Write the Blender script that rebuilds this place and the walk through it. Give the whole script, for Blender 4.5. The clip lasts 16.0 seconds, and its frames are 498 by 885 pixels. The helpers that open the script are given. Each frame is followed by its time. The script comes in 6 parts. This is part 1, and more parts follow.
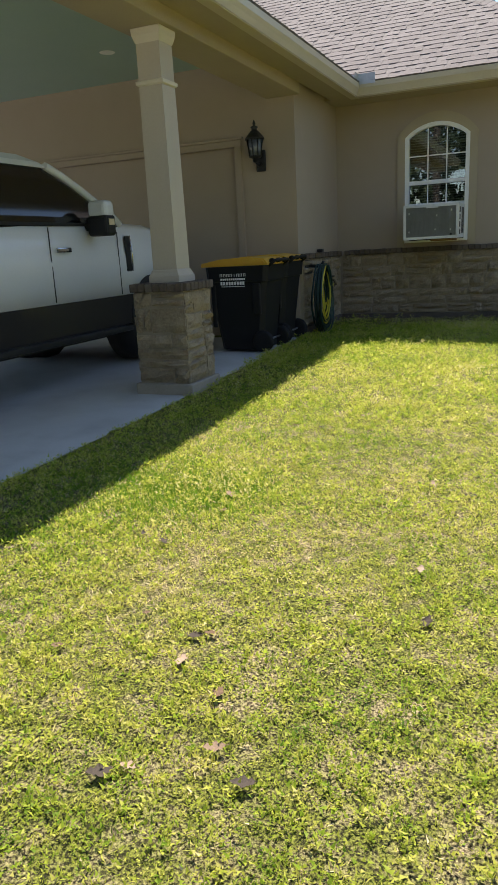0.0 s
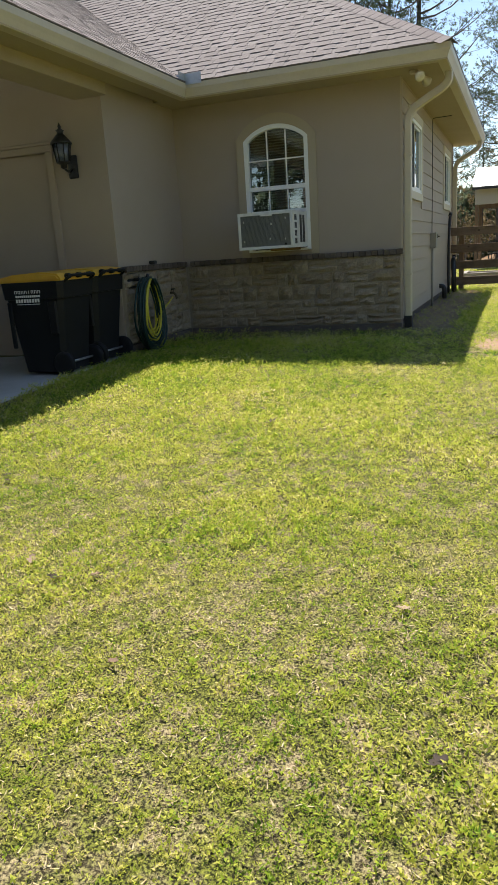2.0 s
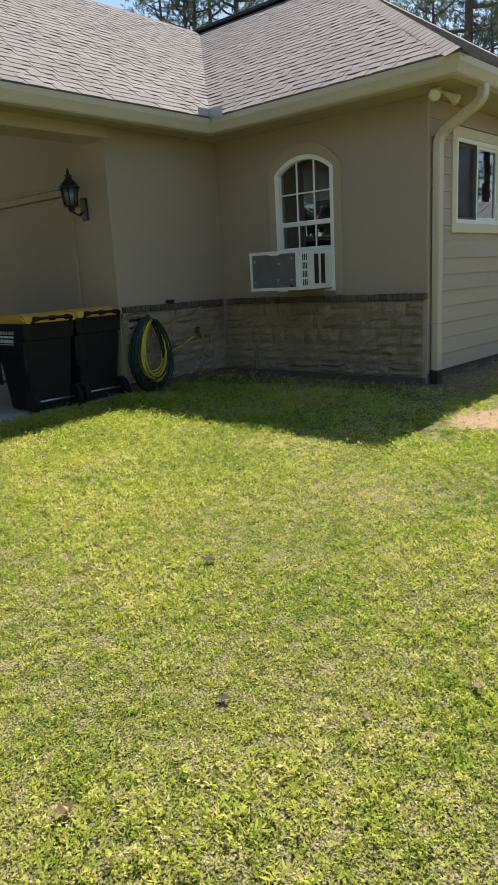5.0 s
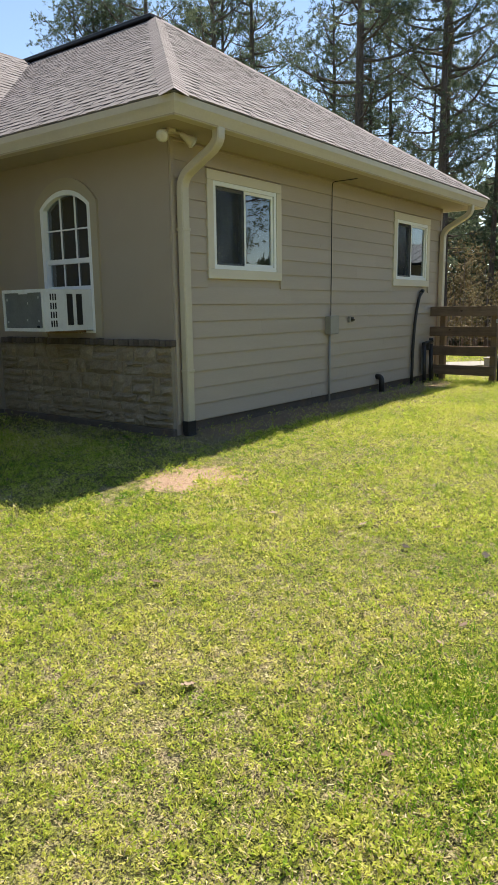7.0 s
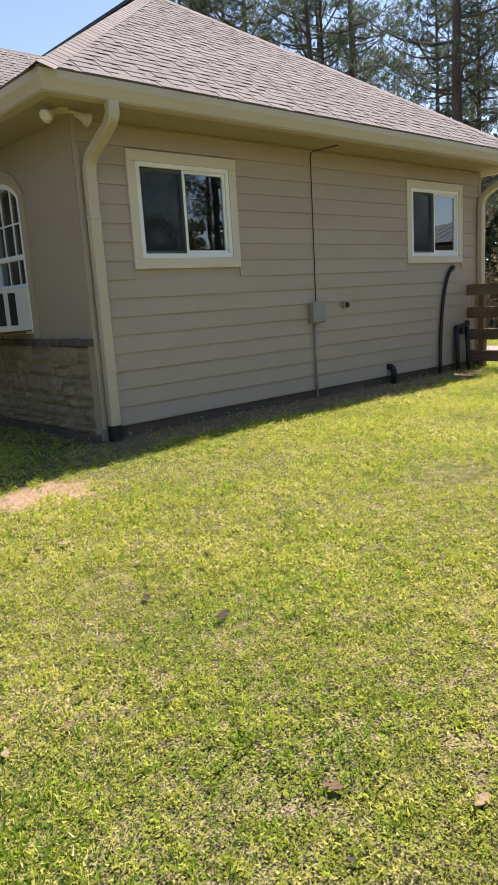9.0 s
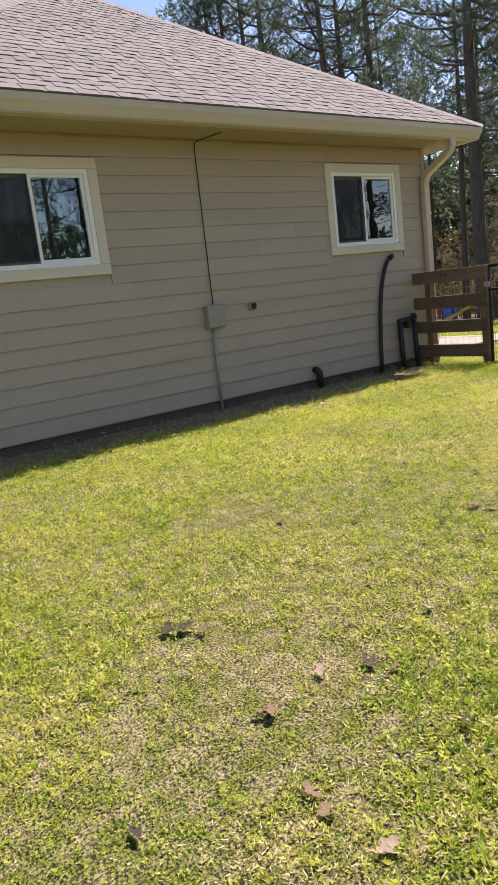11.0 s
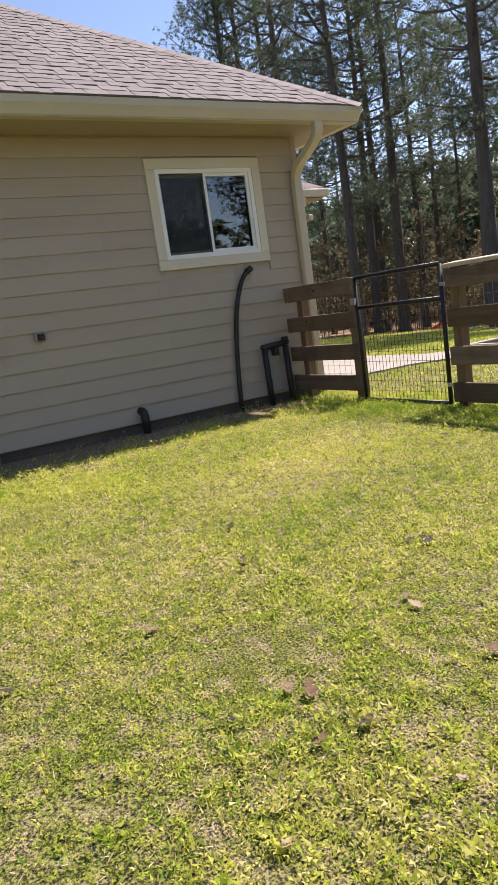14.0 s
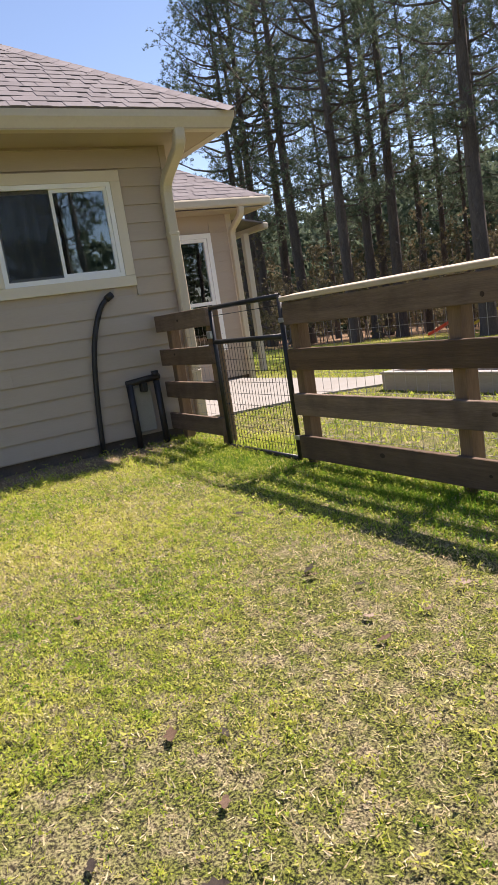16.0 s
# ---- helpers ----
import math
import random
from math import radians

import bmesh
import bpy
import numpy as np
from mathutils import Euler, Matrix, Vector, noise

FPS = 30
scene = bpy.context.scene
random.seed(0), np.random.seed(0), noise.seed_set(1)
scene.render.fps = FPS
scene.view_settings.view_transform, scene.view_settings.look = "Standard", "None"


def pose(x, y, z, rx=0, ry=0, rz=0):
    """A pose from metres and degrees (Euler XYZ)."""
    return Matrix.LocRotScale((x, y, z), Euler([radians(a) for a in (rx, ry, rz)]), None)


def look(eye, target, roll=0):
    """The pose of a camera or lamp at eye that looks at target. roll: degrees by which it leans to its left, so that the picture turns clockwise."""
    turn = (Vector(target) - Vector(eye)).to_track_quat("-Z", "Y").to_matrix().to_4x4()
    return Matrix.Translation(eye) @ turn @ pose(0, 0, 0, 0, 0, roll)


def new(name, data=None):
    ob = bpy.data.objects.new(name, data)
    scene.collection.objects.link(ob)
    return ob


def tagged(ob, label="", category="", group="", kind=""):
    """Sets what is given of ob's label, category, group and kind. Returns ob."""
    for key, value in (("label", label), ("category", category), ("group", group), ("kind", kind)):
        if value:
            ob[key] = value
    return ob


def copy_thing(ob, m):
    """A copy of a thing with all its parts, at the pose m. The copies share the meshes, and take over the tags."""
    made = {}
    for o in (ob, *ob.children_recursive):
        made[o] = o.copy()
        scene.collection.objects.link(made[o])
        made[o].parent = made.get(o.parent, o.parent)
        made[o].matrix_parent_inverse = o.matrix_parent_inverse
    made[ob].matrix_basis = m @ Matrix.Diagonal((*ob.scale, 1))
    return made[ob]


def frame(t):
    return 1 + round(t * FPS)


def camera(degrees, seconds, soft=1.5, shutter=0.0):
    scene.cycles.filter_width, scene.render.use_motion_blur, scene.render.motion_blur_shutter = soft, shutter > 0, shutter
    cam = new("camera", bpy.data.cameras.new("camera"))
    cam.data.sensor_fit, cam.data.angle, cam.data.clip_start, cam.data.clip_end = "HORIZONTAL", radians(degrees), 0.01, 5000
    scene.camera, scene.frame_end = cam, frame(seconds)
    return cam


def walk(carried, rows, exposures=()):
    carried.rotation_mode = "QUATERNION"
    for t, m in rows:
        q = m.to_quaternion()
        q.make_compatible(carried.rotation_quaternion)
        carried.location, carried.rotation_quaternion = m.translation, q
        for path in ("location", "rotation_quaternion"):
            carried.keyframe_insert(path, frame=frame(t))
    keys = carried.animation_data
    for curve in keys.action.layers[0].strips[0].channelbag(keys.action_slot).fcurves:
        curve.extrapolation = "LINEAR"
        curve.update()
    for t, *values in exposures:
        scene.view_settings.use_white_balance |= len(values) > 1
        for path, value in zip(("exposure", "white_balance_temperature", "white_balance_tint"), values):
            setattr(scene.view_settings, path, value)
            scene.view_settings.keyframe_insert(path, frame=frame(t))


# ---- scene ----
cam = camera(39.2, 16.0, 1.0)
PATH = [
    (0, (-0.123, 0.74, 1.335), (-0.903, 2.503, 0.804), -3.1),
    (0.5, (0.263, 1.062, 1.343), (-0.508, 2.832, 0.819), -3.3),
    (1, (0.625, 1.395, 1.303), (-0.205, 3.138, 0.777), -3.9),
    (1.5, (0.961, 1.721, 1.315), (0.22, 3.505, 0.797), -3.5),
    (2, (1.309, 2.069, 1.319), (0.602, 3.865, 0.795), -3.7),
    (2.5, (1.595, 2.394, 1.368), (1.073, 4.243, 0.814), -3.8),
    (3, (1.953, 2.702, 1.411), (1.19, 4.472, 0.876), -4.1),
    (3.2, (2.109, 2.846, 1.42), (1.3, 4.594, 0.88), -4.3),
    (5.3, (3.893, 4.527, 1.529), (2.559, 5.946, 1.075), -3.0),
    (5.5, (4.027, 4.666, 1.533), (2.702, 6.092, 1.074), -2.8),
    (6, (4.448, 5.128, 1.509), (3.254, 6.668, 1.056), -1.3),
    (6.5, (4.736, 5.609, 1.529), (3.511, 7.121, 1.065), -2.1),
    (7, (4.953, 6.053, 1.558), (3.769, 7.62, 1.182), -0.8),
    (7.5, (5.216, 6.528, 1.572), (3.861, 7.97, 1.284), -1.5),
    (8, (5.474, 7.034, 1.533), (4.245, 8.582, 1.225), -1.1),
    (8.2, (5.584, 7.268, 1.553), (4.299, 8.764, 1.219), -1.8),
    (10.3, (6.483, 9.267, 1.428), (4.91, 10.44, 1.042), -5.4),
    (10.5, (6.54, 9.485, 1.43), (4.97, 10.662, 1.044), -7.1),
    (11, (6.673, 10.045, 1.481), (5.087, 11.195, 1.079), -6.8),
    (11.5, (6.816, 10.58, 1.431), (5.393, 11.926, 1.025), -5.0),
    (12, (6.865, 11.148, 1.424), (5.4, 12.449, 1.02), -5.7),
    (12.5, (6.948, 11.753, 1.416), (5.47, 13.044, 1.027), -5.3),
    (13, (6.975, 12.349, 1.39), (5.432, 13.544, 0.951), -6.0),
    (13.5, (6.927, 12.8, 1.377), (5.521, 14.145, 0.916), -6.0),
    (14, (6.805, 13.297, 1.354), (5.117, 14.305, 0.987), -8.1),
    (14.5, (6.771, 13.836, 1.353), (5.071, 14.83, 1.004), -7.8),
    (15, (6.818, 14.362, 1.389), (5.159, 15.421, 1.035), -7.3),
    (15.5, (6.825, 14.832, 1.393), (5.14, 15.85, 1.039), -7.6),
    (16, (6.848, 15.284, 1.427), (5.121, 16.228, 1.07), -8.6),
]
walk(cam, [(t, look(eye, target, roll)) for t, eye, target, roll in PATH], ((0, 1.1, 6950, 13), (3, 0.93, 6900, 11), (6.5, 0.97, 6900, 9), (8, 1.03, 6950, 15), (10.5, 1.0, 6950, 20), (16, 0.95, 6800, 22)))

# ---- light ----
SUN_FROM = Vector((-0.32, 1.98, 3.3)).normalized()
world = bpy.data.worlds.new("world")
scene.world = world
world.use_nodes = True
wn, wl = world.node_tree.nodes, world.node_tree.links
sky = wn.new("ShaderNodeTexSky")
sky.sky_type = 'NISHITA'
sky.sun_disc = False
sky.sun_elevation = math.asin(SUN_FROM.z)
sky.sun_rotation = math.atan2(SUN_FROM.x, SUN_FROM.y)
sky.air_density, sky.dust_density, sky.ozone_density = 1.0, 0.12, 1.7
wn["Background"].inputs["Strength"].default_value = 0.1
wl.new(sky.outputs[0], wn["Background"].inputs["Color"])
sun = new("sun", bpy.data.lights.new("sun", 'SUN'))
sun.data.energy, sun.data.angle, sun.data.color = 5.0, radians(0.53), (1.0, 0.95, 0.86)
sun.matrix_world = look(SUN_FROM * 60, (0, 0, 0))


# ---- helpers of this scene ----
def smooth(a, b, v):
    v = min(1.0, max(0.0, (v - a) / (b - a)))
    return v * v * (3 - 2 * v)


def ground_z(x, y):
    s = smooth(4, 13, y)
    z = 0.045 + 0.19 * s - (0.02 if x > 0 else 0.008) * min(4.0, max(-3.0, x)) * (1 - s)
    z -= 0.056 * max(0.0, min(y, 60) - 21) * smooth(1.0, -7.0, x)
    z -= 0.35 * smooth(8, 16, x)
    return z


def part(name, bm, material, parent, label="", flat=True):
    me = bpy.data.meshes.new(name)
    bm.to_mesh(me)
    bm.free()
    me.materials.append(material)
    if not flat:
        me.shade_smooth()
    ob = new(name, me)
    ob.parent = parent
    if label:
        tagged(ob, label)
    return ob


def thing(name, label, category, at=(0, 0, 0), group="", kind="", turn=0):
    ob = new(name)
    ob.matrix_basis = pose(*at, 0, 0, turn)
    ob.empty_display_size = 0.1
    return tagged(ob, label, category, group, kind)


def solid(name, bm, material, label, category, group="", kind="", flat=True):
    return tagged(part(name, bm, material, None, flat=flat), label, category, group, kind)


def share(name, me, parent, m):
    ob = new(name, me)
    ob.parent = parent
    ob.matrix_basis = m
    return ob


def mesh_of(name, bm, material, flat=True):
    me = bpy.data.meshes.new(name)
    bm.to_mesh(me)
    bm.free()
    me.materials.append(material)
    if not flat:
        me.shade_smooth()
    return me


def add_box(bm, x0, x1, y0, y1, z0, z1, m=None):
    vs = [bm.verts.new((x, y, z)) for x in (x0, x1) for y in (y0, y1) for z in (z0, z1)]
    if m is not None:
        for v in vs:
            v.co = m @ v.co
    for f in ((0, 1, 3, 2), (4, 6, 7, 5), (0, 4, 5, 1), (2, 3, 7, 6), (0, 2, 6, 4), (1, 5, 7, 3)):
        bm.faces.new([vs[i] for i in f])
    return vs


def box(x0, x1, y0, y1, z0, z1, bevel=0.0, seg=2):
    bm = bmesh.new()
    add_box(bm, x0, x1, y0, y1, z0, z1)
    bmesh.ops.recalc_face_normals(bm, faces=bm.faces)
    if bevel:
        bmesh.ops.bevel(bm, geom=bm.edges[:], offset=bevel, segments=seg, affect='EDGES', profile=0.5)
    return bm


def add_tube(bm, pts, r, sides=8, cap=True):
    """A tube along points; r is one radius or one for each point."""
    pts = [Vector(p) for p in pts]
    rs = r if isinstance(r, (list, tuple)) else [r] * len(pts)
    rings, ref = [], None
    for i, p in enumerate(pts):
        d = (pts[min(i + 1, len(pts) - 1)] - pts[max(i - 1, 0)]).normalized()
        if ref is None:
            ref = d.orthogonal().normalized()
        ref = (ref - d * ref.dot(d)).normalized()
        side = d.cross(ref)
        rings.append([bm.verts.new(p + rs[i] * (math.cos(a) * ref + math.sin(a) * side))
                      for a in (2 * math.pi * k / sides for k in range(sides))])
    for a, b in zip(rings, rings[1:]):
        for k in range(sides):
            f = bm.faces.new((a[k], a[(k + 1) % sides], b[(k + 1) % sides], b[k]))
            f.smooth = True
    if cap:
        bm.faces.new(rings[0][::-1])
        bm.faces.new(rings[-1])


def tube(pts, r, sides=8):
    bm = bmesh.new()
    add_tube(bm, pts, r, sides)
    return bm


def add_lathe(bm, profile, sides=16, m=None):
    """A turned shape about z from (radius, z) pairs."""
    rings = []
    for r, z in profile:
        rings.append([bm.verts.new((r * math.cos(2 * math.pi * k / sides), r * math.sin(2 * math.pi * k / sides), z)) for k in range(sides)])
    if m is not None:
        for ring in rings:
            for v in ring:
                v.co = m @ v.co
    for a, b in zip(rings, rings[1:]):
        for k in range(sides):
            f = bm.faces.new((a[k], a[(k + 1) % sides], b[(k + 1) % sides], b[k]))
            f.smooth = True
    bm.faces.new(rings[0][::-1])
    bm.faces.new(rings[-1])


def add_prism(bm, outline, axis, a, b):
    """A plane outline pushed along an axis from a to b: outline pairs are the two other axes in order."""
    def put(p, w):
        return (w, p[0], p[1]) if axis == "x" else (p[0], w, p[1]) if axis == "y" else (p[0], p[1], w)
    lo = [bm.verts.new(put(p, a)) for p in outline]
    hi = [bm.verts.new(put(p, b)) for p in outline]
    n = len(outline)
    for i in range(n):
        bm.faces.new((lo[i], lo[(i + 1) % n], hi[(i + 1) % n], hi[i]))
    bm.faces.new(lo[::-1])
    bm.faces.new(hi)
    bmesh.ops.recalc_face_normals(bm, faces=bm.faces)


# ---- materials ----
def material(name):
    m = bpy.data.materials.new(name)
    m.use_nodes = True
    return m, m.node_tree.nodes, m.node_tree.links, m.node_tree.nodes["Principled BSDF"]


def surf(name, a, b, scale=3.0, fine=60.0, rough=0.7, bump=0.15, depth=0.01, rand=0.0, island=0.0, metal=0.0, stretch=(1, 1, 1), spec=0.4, dirt=None, dirt_amount=0.0, coat=0.0):
    """A surface that drifts between two colours at a broad scale and a fine one, with relief and, if asked, stains and a shift from piece to piece."""
    m, n, l, p = material(name)
    co = n.new("ShaderNodeTexCoord")
    mp = n.new("ShaderNodeMapping")
    mp.inputs["Scale"].default_value = stretch
    l.new(co.outputs["Object"], mp.inputs["Vector"])
    big, small = n.new("ShaderNodeTexNoise"), n.new("ShaderNodeTexNoise")
    for t, s, d in ((big, scale, 4), (small, fine, 6)):
        t.inputs["Scale"].default_value, t.inputs["Detail"].default_value = s, d
        t.inputs["Roughness"].default_value = 0.65
        l.new(mp.outputs[0], t.inputs["Vector"])
    add = n.new("ShaderNodeMath")
    add.operation = 'ADD'
    l.new(big.outputs[0], add.inputs[0])
    l.new(small.outputs[0], add.inputs[1])
    ramp = n.new("ShaderNodeMapRange")
    ramp.inputs["From Min"].default_value, ramp.inputs["From Max"].default_value = 0.65, 1.35
    l.new(add.outputs[0], ramp.inputs["Value"])
    mix = n.new("ShaderNodeMix")
    mix.data_type = 'RGBA'
    mix.inputs["A"].default_value, mix.inputs["B"].default_value = (*a, 1), (*b, 1)
    l.new(ramp.outputs[0], mix.inputs["Factor"])
    colour = mix.outputs["Result"]
    if rand or island:
        src = n.new("ShaderNodeObjectInfo").outputs["Random"] if rand else n.new("ShaderNodeNewGeometry").outputs["Random Per Island"]
        amount = rand or island
        r2 = n.new("ShaderNodeMapRange")
        r2.inputs["To Min"].default_value, r2.inputs["To Max"].default_value = 1 - amount, 1 + amount
        l.new(src, r2.inputs["Value"])
        hsv = n.new("ShaderNodeHueSaturation")
        l.new(r2.outputs[0], hsv.inputs["Value"])
        r3 = n.new("ShaderNodeMapRange")
        r3.inputs["To Min"].default_value, r3.inputs["To Max"].default_value = 1 + amount * 0.5, 1 - amount * 0.5
        l.new(src, r3.inputs["Value"])
        l.new(r3.outputs[0], hsv.inputs["Saturation"])
        l.new(colour, hsv.inputs["Color"])
        colour = hsv.outputs[0]
    if dirt:
        st = n.new("ShaderNodeTexNoise")
        st.inputs["Scale"].default_value, st.inputs["Detail"].default_value = scale * 1.7, 8
        l.new(co.outputs["Object"], st.inputs["Vector"])
        sr = n.new("ShaderNodeMapRange")
        sr.inputs["From Min"].default_value, sr.inputs["From Max"].default_value = 0.5, 0.72
        sr.inputs["To Max"].default_value = dirt_amount
        l.new(st.outputs[0], sr.inputs["Value"])
        dm = n.new("ShaderNodeMix")
        dm.data_type = 'RGBA'
        dm.inputs["B"].default_value = (*dirt, 1)
        l.new(sr.outputs[0], dm.inputs["Factor"])
        l.new(colour, dm.inputs["A"])
        colour = dm.outputs["Result"]
    l.new(colour, p.inputs["Base Color"])
    rr = n.new("ShaderNodeMapRange")
    rr.inputs["To Min"].default_value, rr.inputs["To Max"].default_value = max(0.02, rough - 0.08), min(1, rough + 0.08)
    l.new(small.outputs[0], rr.inputs["Value"])
    l.new(rr.outputs[0], p.inputs["Roughness"])
    p.inputs["Metallic"].default_value = metal
    p.inputs["Specular IOR Level"].default_value = spec
    p.inputs["Coat Weight"].default_value = coat
    p.inputs["Coat Roughness"].default_value = 0.05
    if bump:
        bp = n.new("ShaderNodeBump")
        bp.inputs["Strength"].default_value, bp.inputs["Distance"].default_value = bump, depth
        l.new(add.outputs[0], bp.inputs["Height"])
        l.new(bp.outputs[0], p.inputs["Normal"])
    return m


STUCCO = surf("stucco", (0.345, 0.28, 0.22), (0.385, 0.315, 0.25), 1.2, 180, 0.9, 0.35, 0.004)
STUCCO_TRIM = surf("stucco_trim", (0.38, 0.315, 0.22), (0.42, 0.35, 0.25), 1.5, 180, 0.9, 0.3, 0.004)
SIDING = surf("siding_paint", (0.395, 0.322, 0.25), (0.44, 0.362, 0.285), 1.5, 40, 0.62, 0.12, 0.003, rand=0.025, stretch=(1, 0.25, 3))
TRIM = surf("trim_paint", (0.62, 0.545, 0.42), (0.67, 0.595, 0.465), 2, 60, 0.55, 0.08, 0.003)
GUTTER = surf("gutter_paint", (0.50, 0.43, 0.31), (0.56, 0.49, 0.36), 1.5, 30, 0.4, 0.04, 0.003, spec=0.5)
SOFFIT = surf("soffit_paint", (0.37, 0.30, 0.21), (0.42, 0.345, 0.245), 1.5, 60, 0.7, 0.08, 0.003)
CEILING = surf("ceiling_paint", (0.30, 0.40, 0.35), (0.34, 0.44, 0.39), 1, 60, 0.6, 0.05, 0.003)
VINYL = surf("white_vinyl", (0.78, 0.77, 0.74), (0.84, 0.83, 0.80), 3, 80, 0.38, 0.03, 0.002)
SHINGLE = surf("shingle_granules", (0.138, 0.123, 0.124), (0.222, 0.20, 0.20), 2.2, 110, 0.93, 0.5, 0.006, rand=0.10)
SHINGLE_FAR = surf("shingle_granules_loose", (0.138, 0.123, 0.124), (0.222, 0.20, 0.20), 2.2, 110, 0.93, 0.5, 0.006, island=0.10)
UNDERLAY = surf("roof_underlay", (0.10, 0.085, 0.08), (0.16, 0.13, 0.125), 2, 90, 0.95, 0.4, 0.005)
GALV = surf("galvanised_steel", (0.42, 0.44, 0.45), (0.55, 0.57, 0.58), 6, 40, 0.42, 0.05, 0.003, metal=0.85)
MORTAR = surf("mortar", (0.26, 0.215, 0.16), (0.34, 0.285, 0.215), 8, 120, 0.95, 0.5, 0.006)
STONE = surf("limestone", (0.20, 0.155, 0.10), (0.39, 0.315, 0.22), 7, 45, 0.9, 0.8, 0.02, rand=0.13, dirt=(0.22, 0.135, 0.07), dirt_amount=0.5)
PEDESTAL_FOOT = surf("cast_stone", (0.27, 0.235, 0.185), (0.36, 0.315, 0.255), 4, 60, 0.92, 0.4, 0.006)
LEDGE = surf("brick_ledge", (0.075, 0.058, 0.046), (0.15, 0.115, 0.09), 6, 60, 0.9, 0.5, 0.008, rand=0.22)
CONCRETE = surf("concrete", (0.42, 0.415, 0.40), (0.54, 0.535, 0.51), 1.1, 90, 0.85, 0.25, 0.004, dirt=(0.30, 0.28, 0.25), dirt_amount=0.4)
# Base tones darkened to carry the shadow below the siding; brown dirt over them.
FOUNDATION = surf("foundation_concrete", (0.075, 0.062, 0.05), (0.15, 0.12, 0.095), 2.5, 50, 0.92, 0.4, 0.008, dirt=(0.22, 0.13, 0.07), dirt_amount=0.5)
# Near-black walls: the dimness of unlit rooms is put into the colour.
DIMMED_ROOM = surf("dim_interior", (0.05, 0.045, 0.04), (0.07, 0.06, 0.055), 1, 20, 0.9, 0)
WOOD = surf("weathered_fence_wood", (0.082, 0.052, 0.034), (0.235, 0.155, 0.10), 2.0, 34, 0.85, 0.6, 0.008, rand=0.25, stretch=(0.3, 4, 7), dirt=(0.06, 0.04, 0.028), dirt_amount=0.6)
POST_WOOD = surf("weathered_post_wood", (0.12, 0.072, 0.04), (0.25, 0.16, 0.09), 2.0, 26, 0.85, 0.45, 0.006, rand=0.15, stretch=(5, 5, 0.35))
KNOT = surf("wood_knot", (0.035, 0.02, 0.012), (0.07, 0.042, 0.025), 30, 90, 0.8, 0.3, 0.002)
CAP_WOOD = surf("sunbleached_cap_wood", (0.42, 0.33, 0.23), (0.60, 0.50, 0.38), 2.5, 30, 0.8, 0.3, 0.004, stretch=(0.35, 5, 5))
BLACK_METAL = surf("black_powder_coat", (0.012, 0.012, 0.013), (0.022, 0.022, 0.023), 8, 90, 0.42, 0.05, 0.002)
WIRE = surf("galvanised_wire", (0.30, 0.30, 0.29), (0.42, 0.42, 0.41), 8, 50, 0.5, 0, metal=0.6)
BLACK_PIPE = surf("black_plastic_pipe", (0.012, 0.011, 0.011), (0.03, 0.027, 0.024), 6, 60, 0.45, 0.1, 0.004)
GREY_PAINT = surf("grey_box_paint", (0.27, 0.25, 0.215), (0.34, 0.315, 0.27), 6, 60, 0.5, 0.05, 0.003)
METAL_ROOF = surf("galvalume_sheet", (0.27, 0.285, 0.295), (0.34, 0.355, 0.365), 1, 30, 0.55, 0.03, 0.003, metal=0.35)
SHED_WALL = surf("shed_panel", (0.40, 0.36, 0.29), (0.46, 0.41, 0.34), 1, 30, 0.7, 0.1, 0.004)


def glass_mat(name, tint, ior, rough=0.0):
    m, n, l, p = material(name)
    n.remove(p)
    out = n["Material Output"]
    tr, gl, fr, mx = n.new("ShaderNodeBsdfTransparent"), n.new("ShaderNodeBsdfGlossy"), n.new("ShaderNodeFresnel"), n.new("ShaderNodeMixShader")
    tr.inputs[0].default_value = (*tint, 1)
    gl.inputs["Roughness"].default_value = rough
    gl.inputs["Color"].default_value = (0.9, 0.95, 1.0, 1)
    fr.inputs["IOR"].default_value = ior
    wave = n.new("ShaderNodeTexNoise")
    wave.inputs["Scale"].default_value = 2.2
    bp = n.new("ShaderNodeBump")
    bp.inputs["Strength"].default_value, bp.inputs["Distance"].default_value = 0.02, 0.02
    l.new(wave.outputs[0], bp.inputs["Height"])
    l.new(bp.outputs[0], gl.inputs["Normal"])
    l.new(fr.outputs[0], mx.inputs[0])
    l.new(tr.outputs[0], mx.inputs[1])
    l.new(gl.outputs[0], mx.inputs[2])
    l.new(mx.outputs[0], out.inputs["Surface"])
    return m


GLASS = glass_mat("window_glass", (0.55, 0.62, 0.60), 2.3)


def veil_mat(name, colour, cover):
    m, n, l, p = material(name)
    p.inputs["Base Color"].default_value = (*colour, 1)
    p.inputs["Roughness"].default_value = 0.8
    p.inputs["Alpha"].default_value = cover
    return m


SCREEN = veil_mat("insect_screen", (0.03, 0.032, 0.033), 0.45)


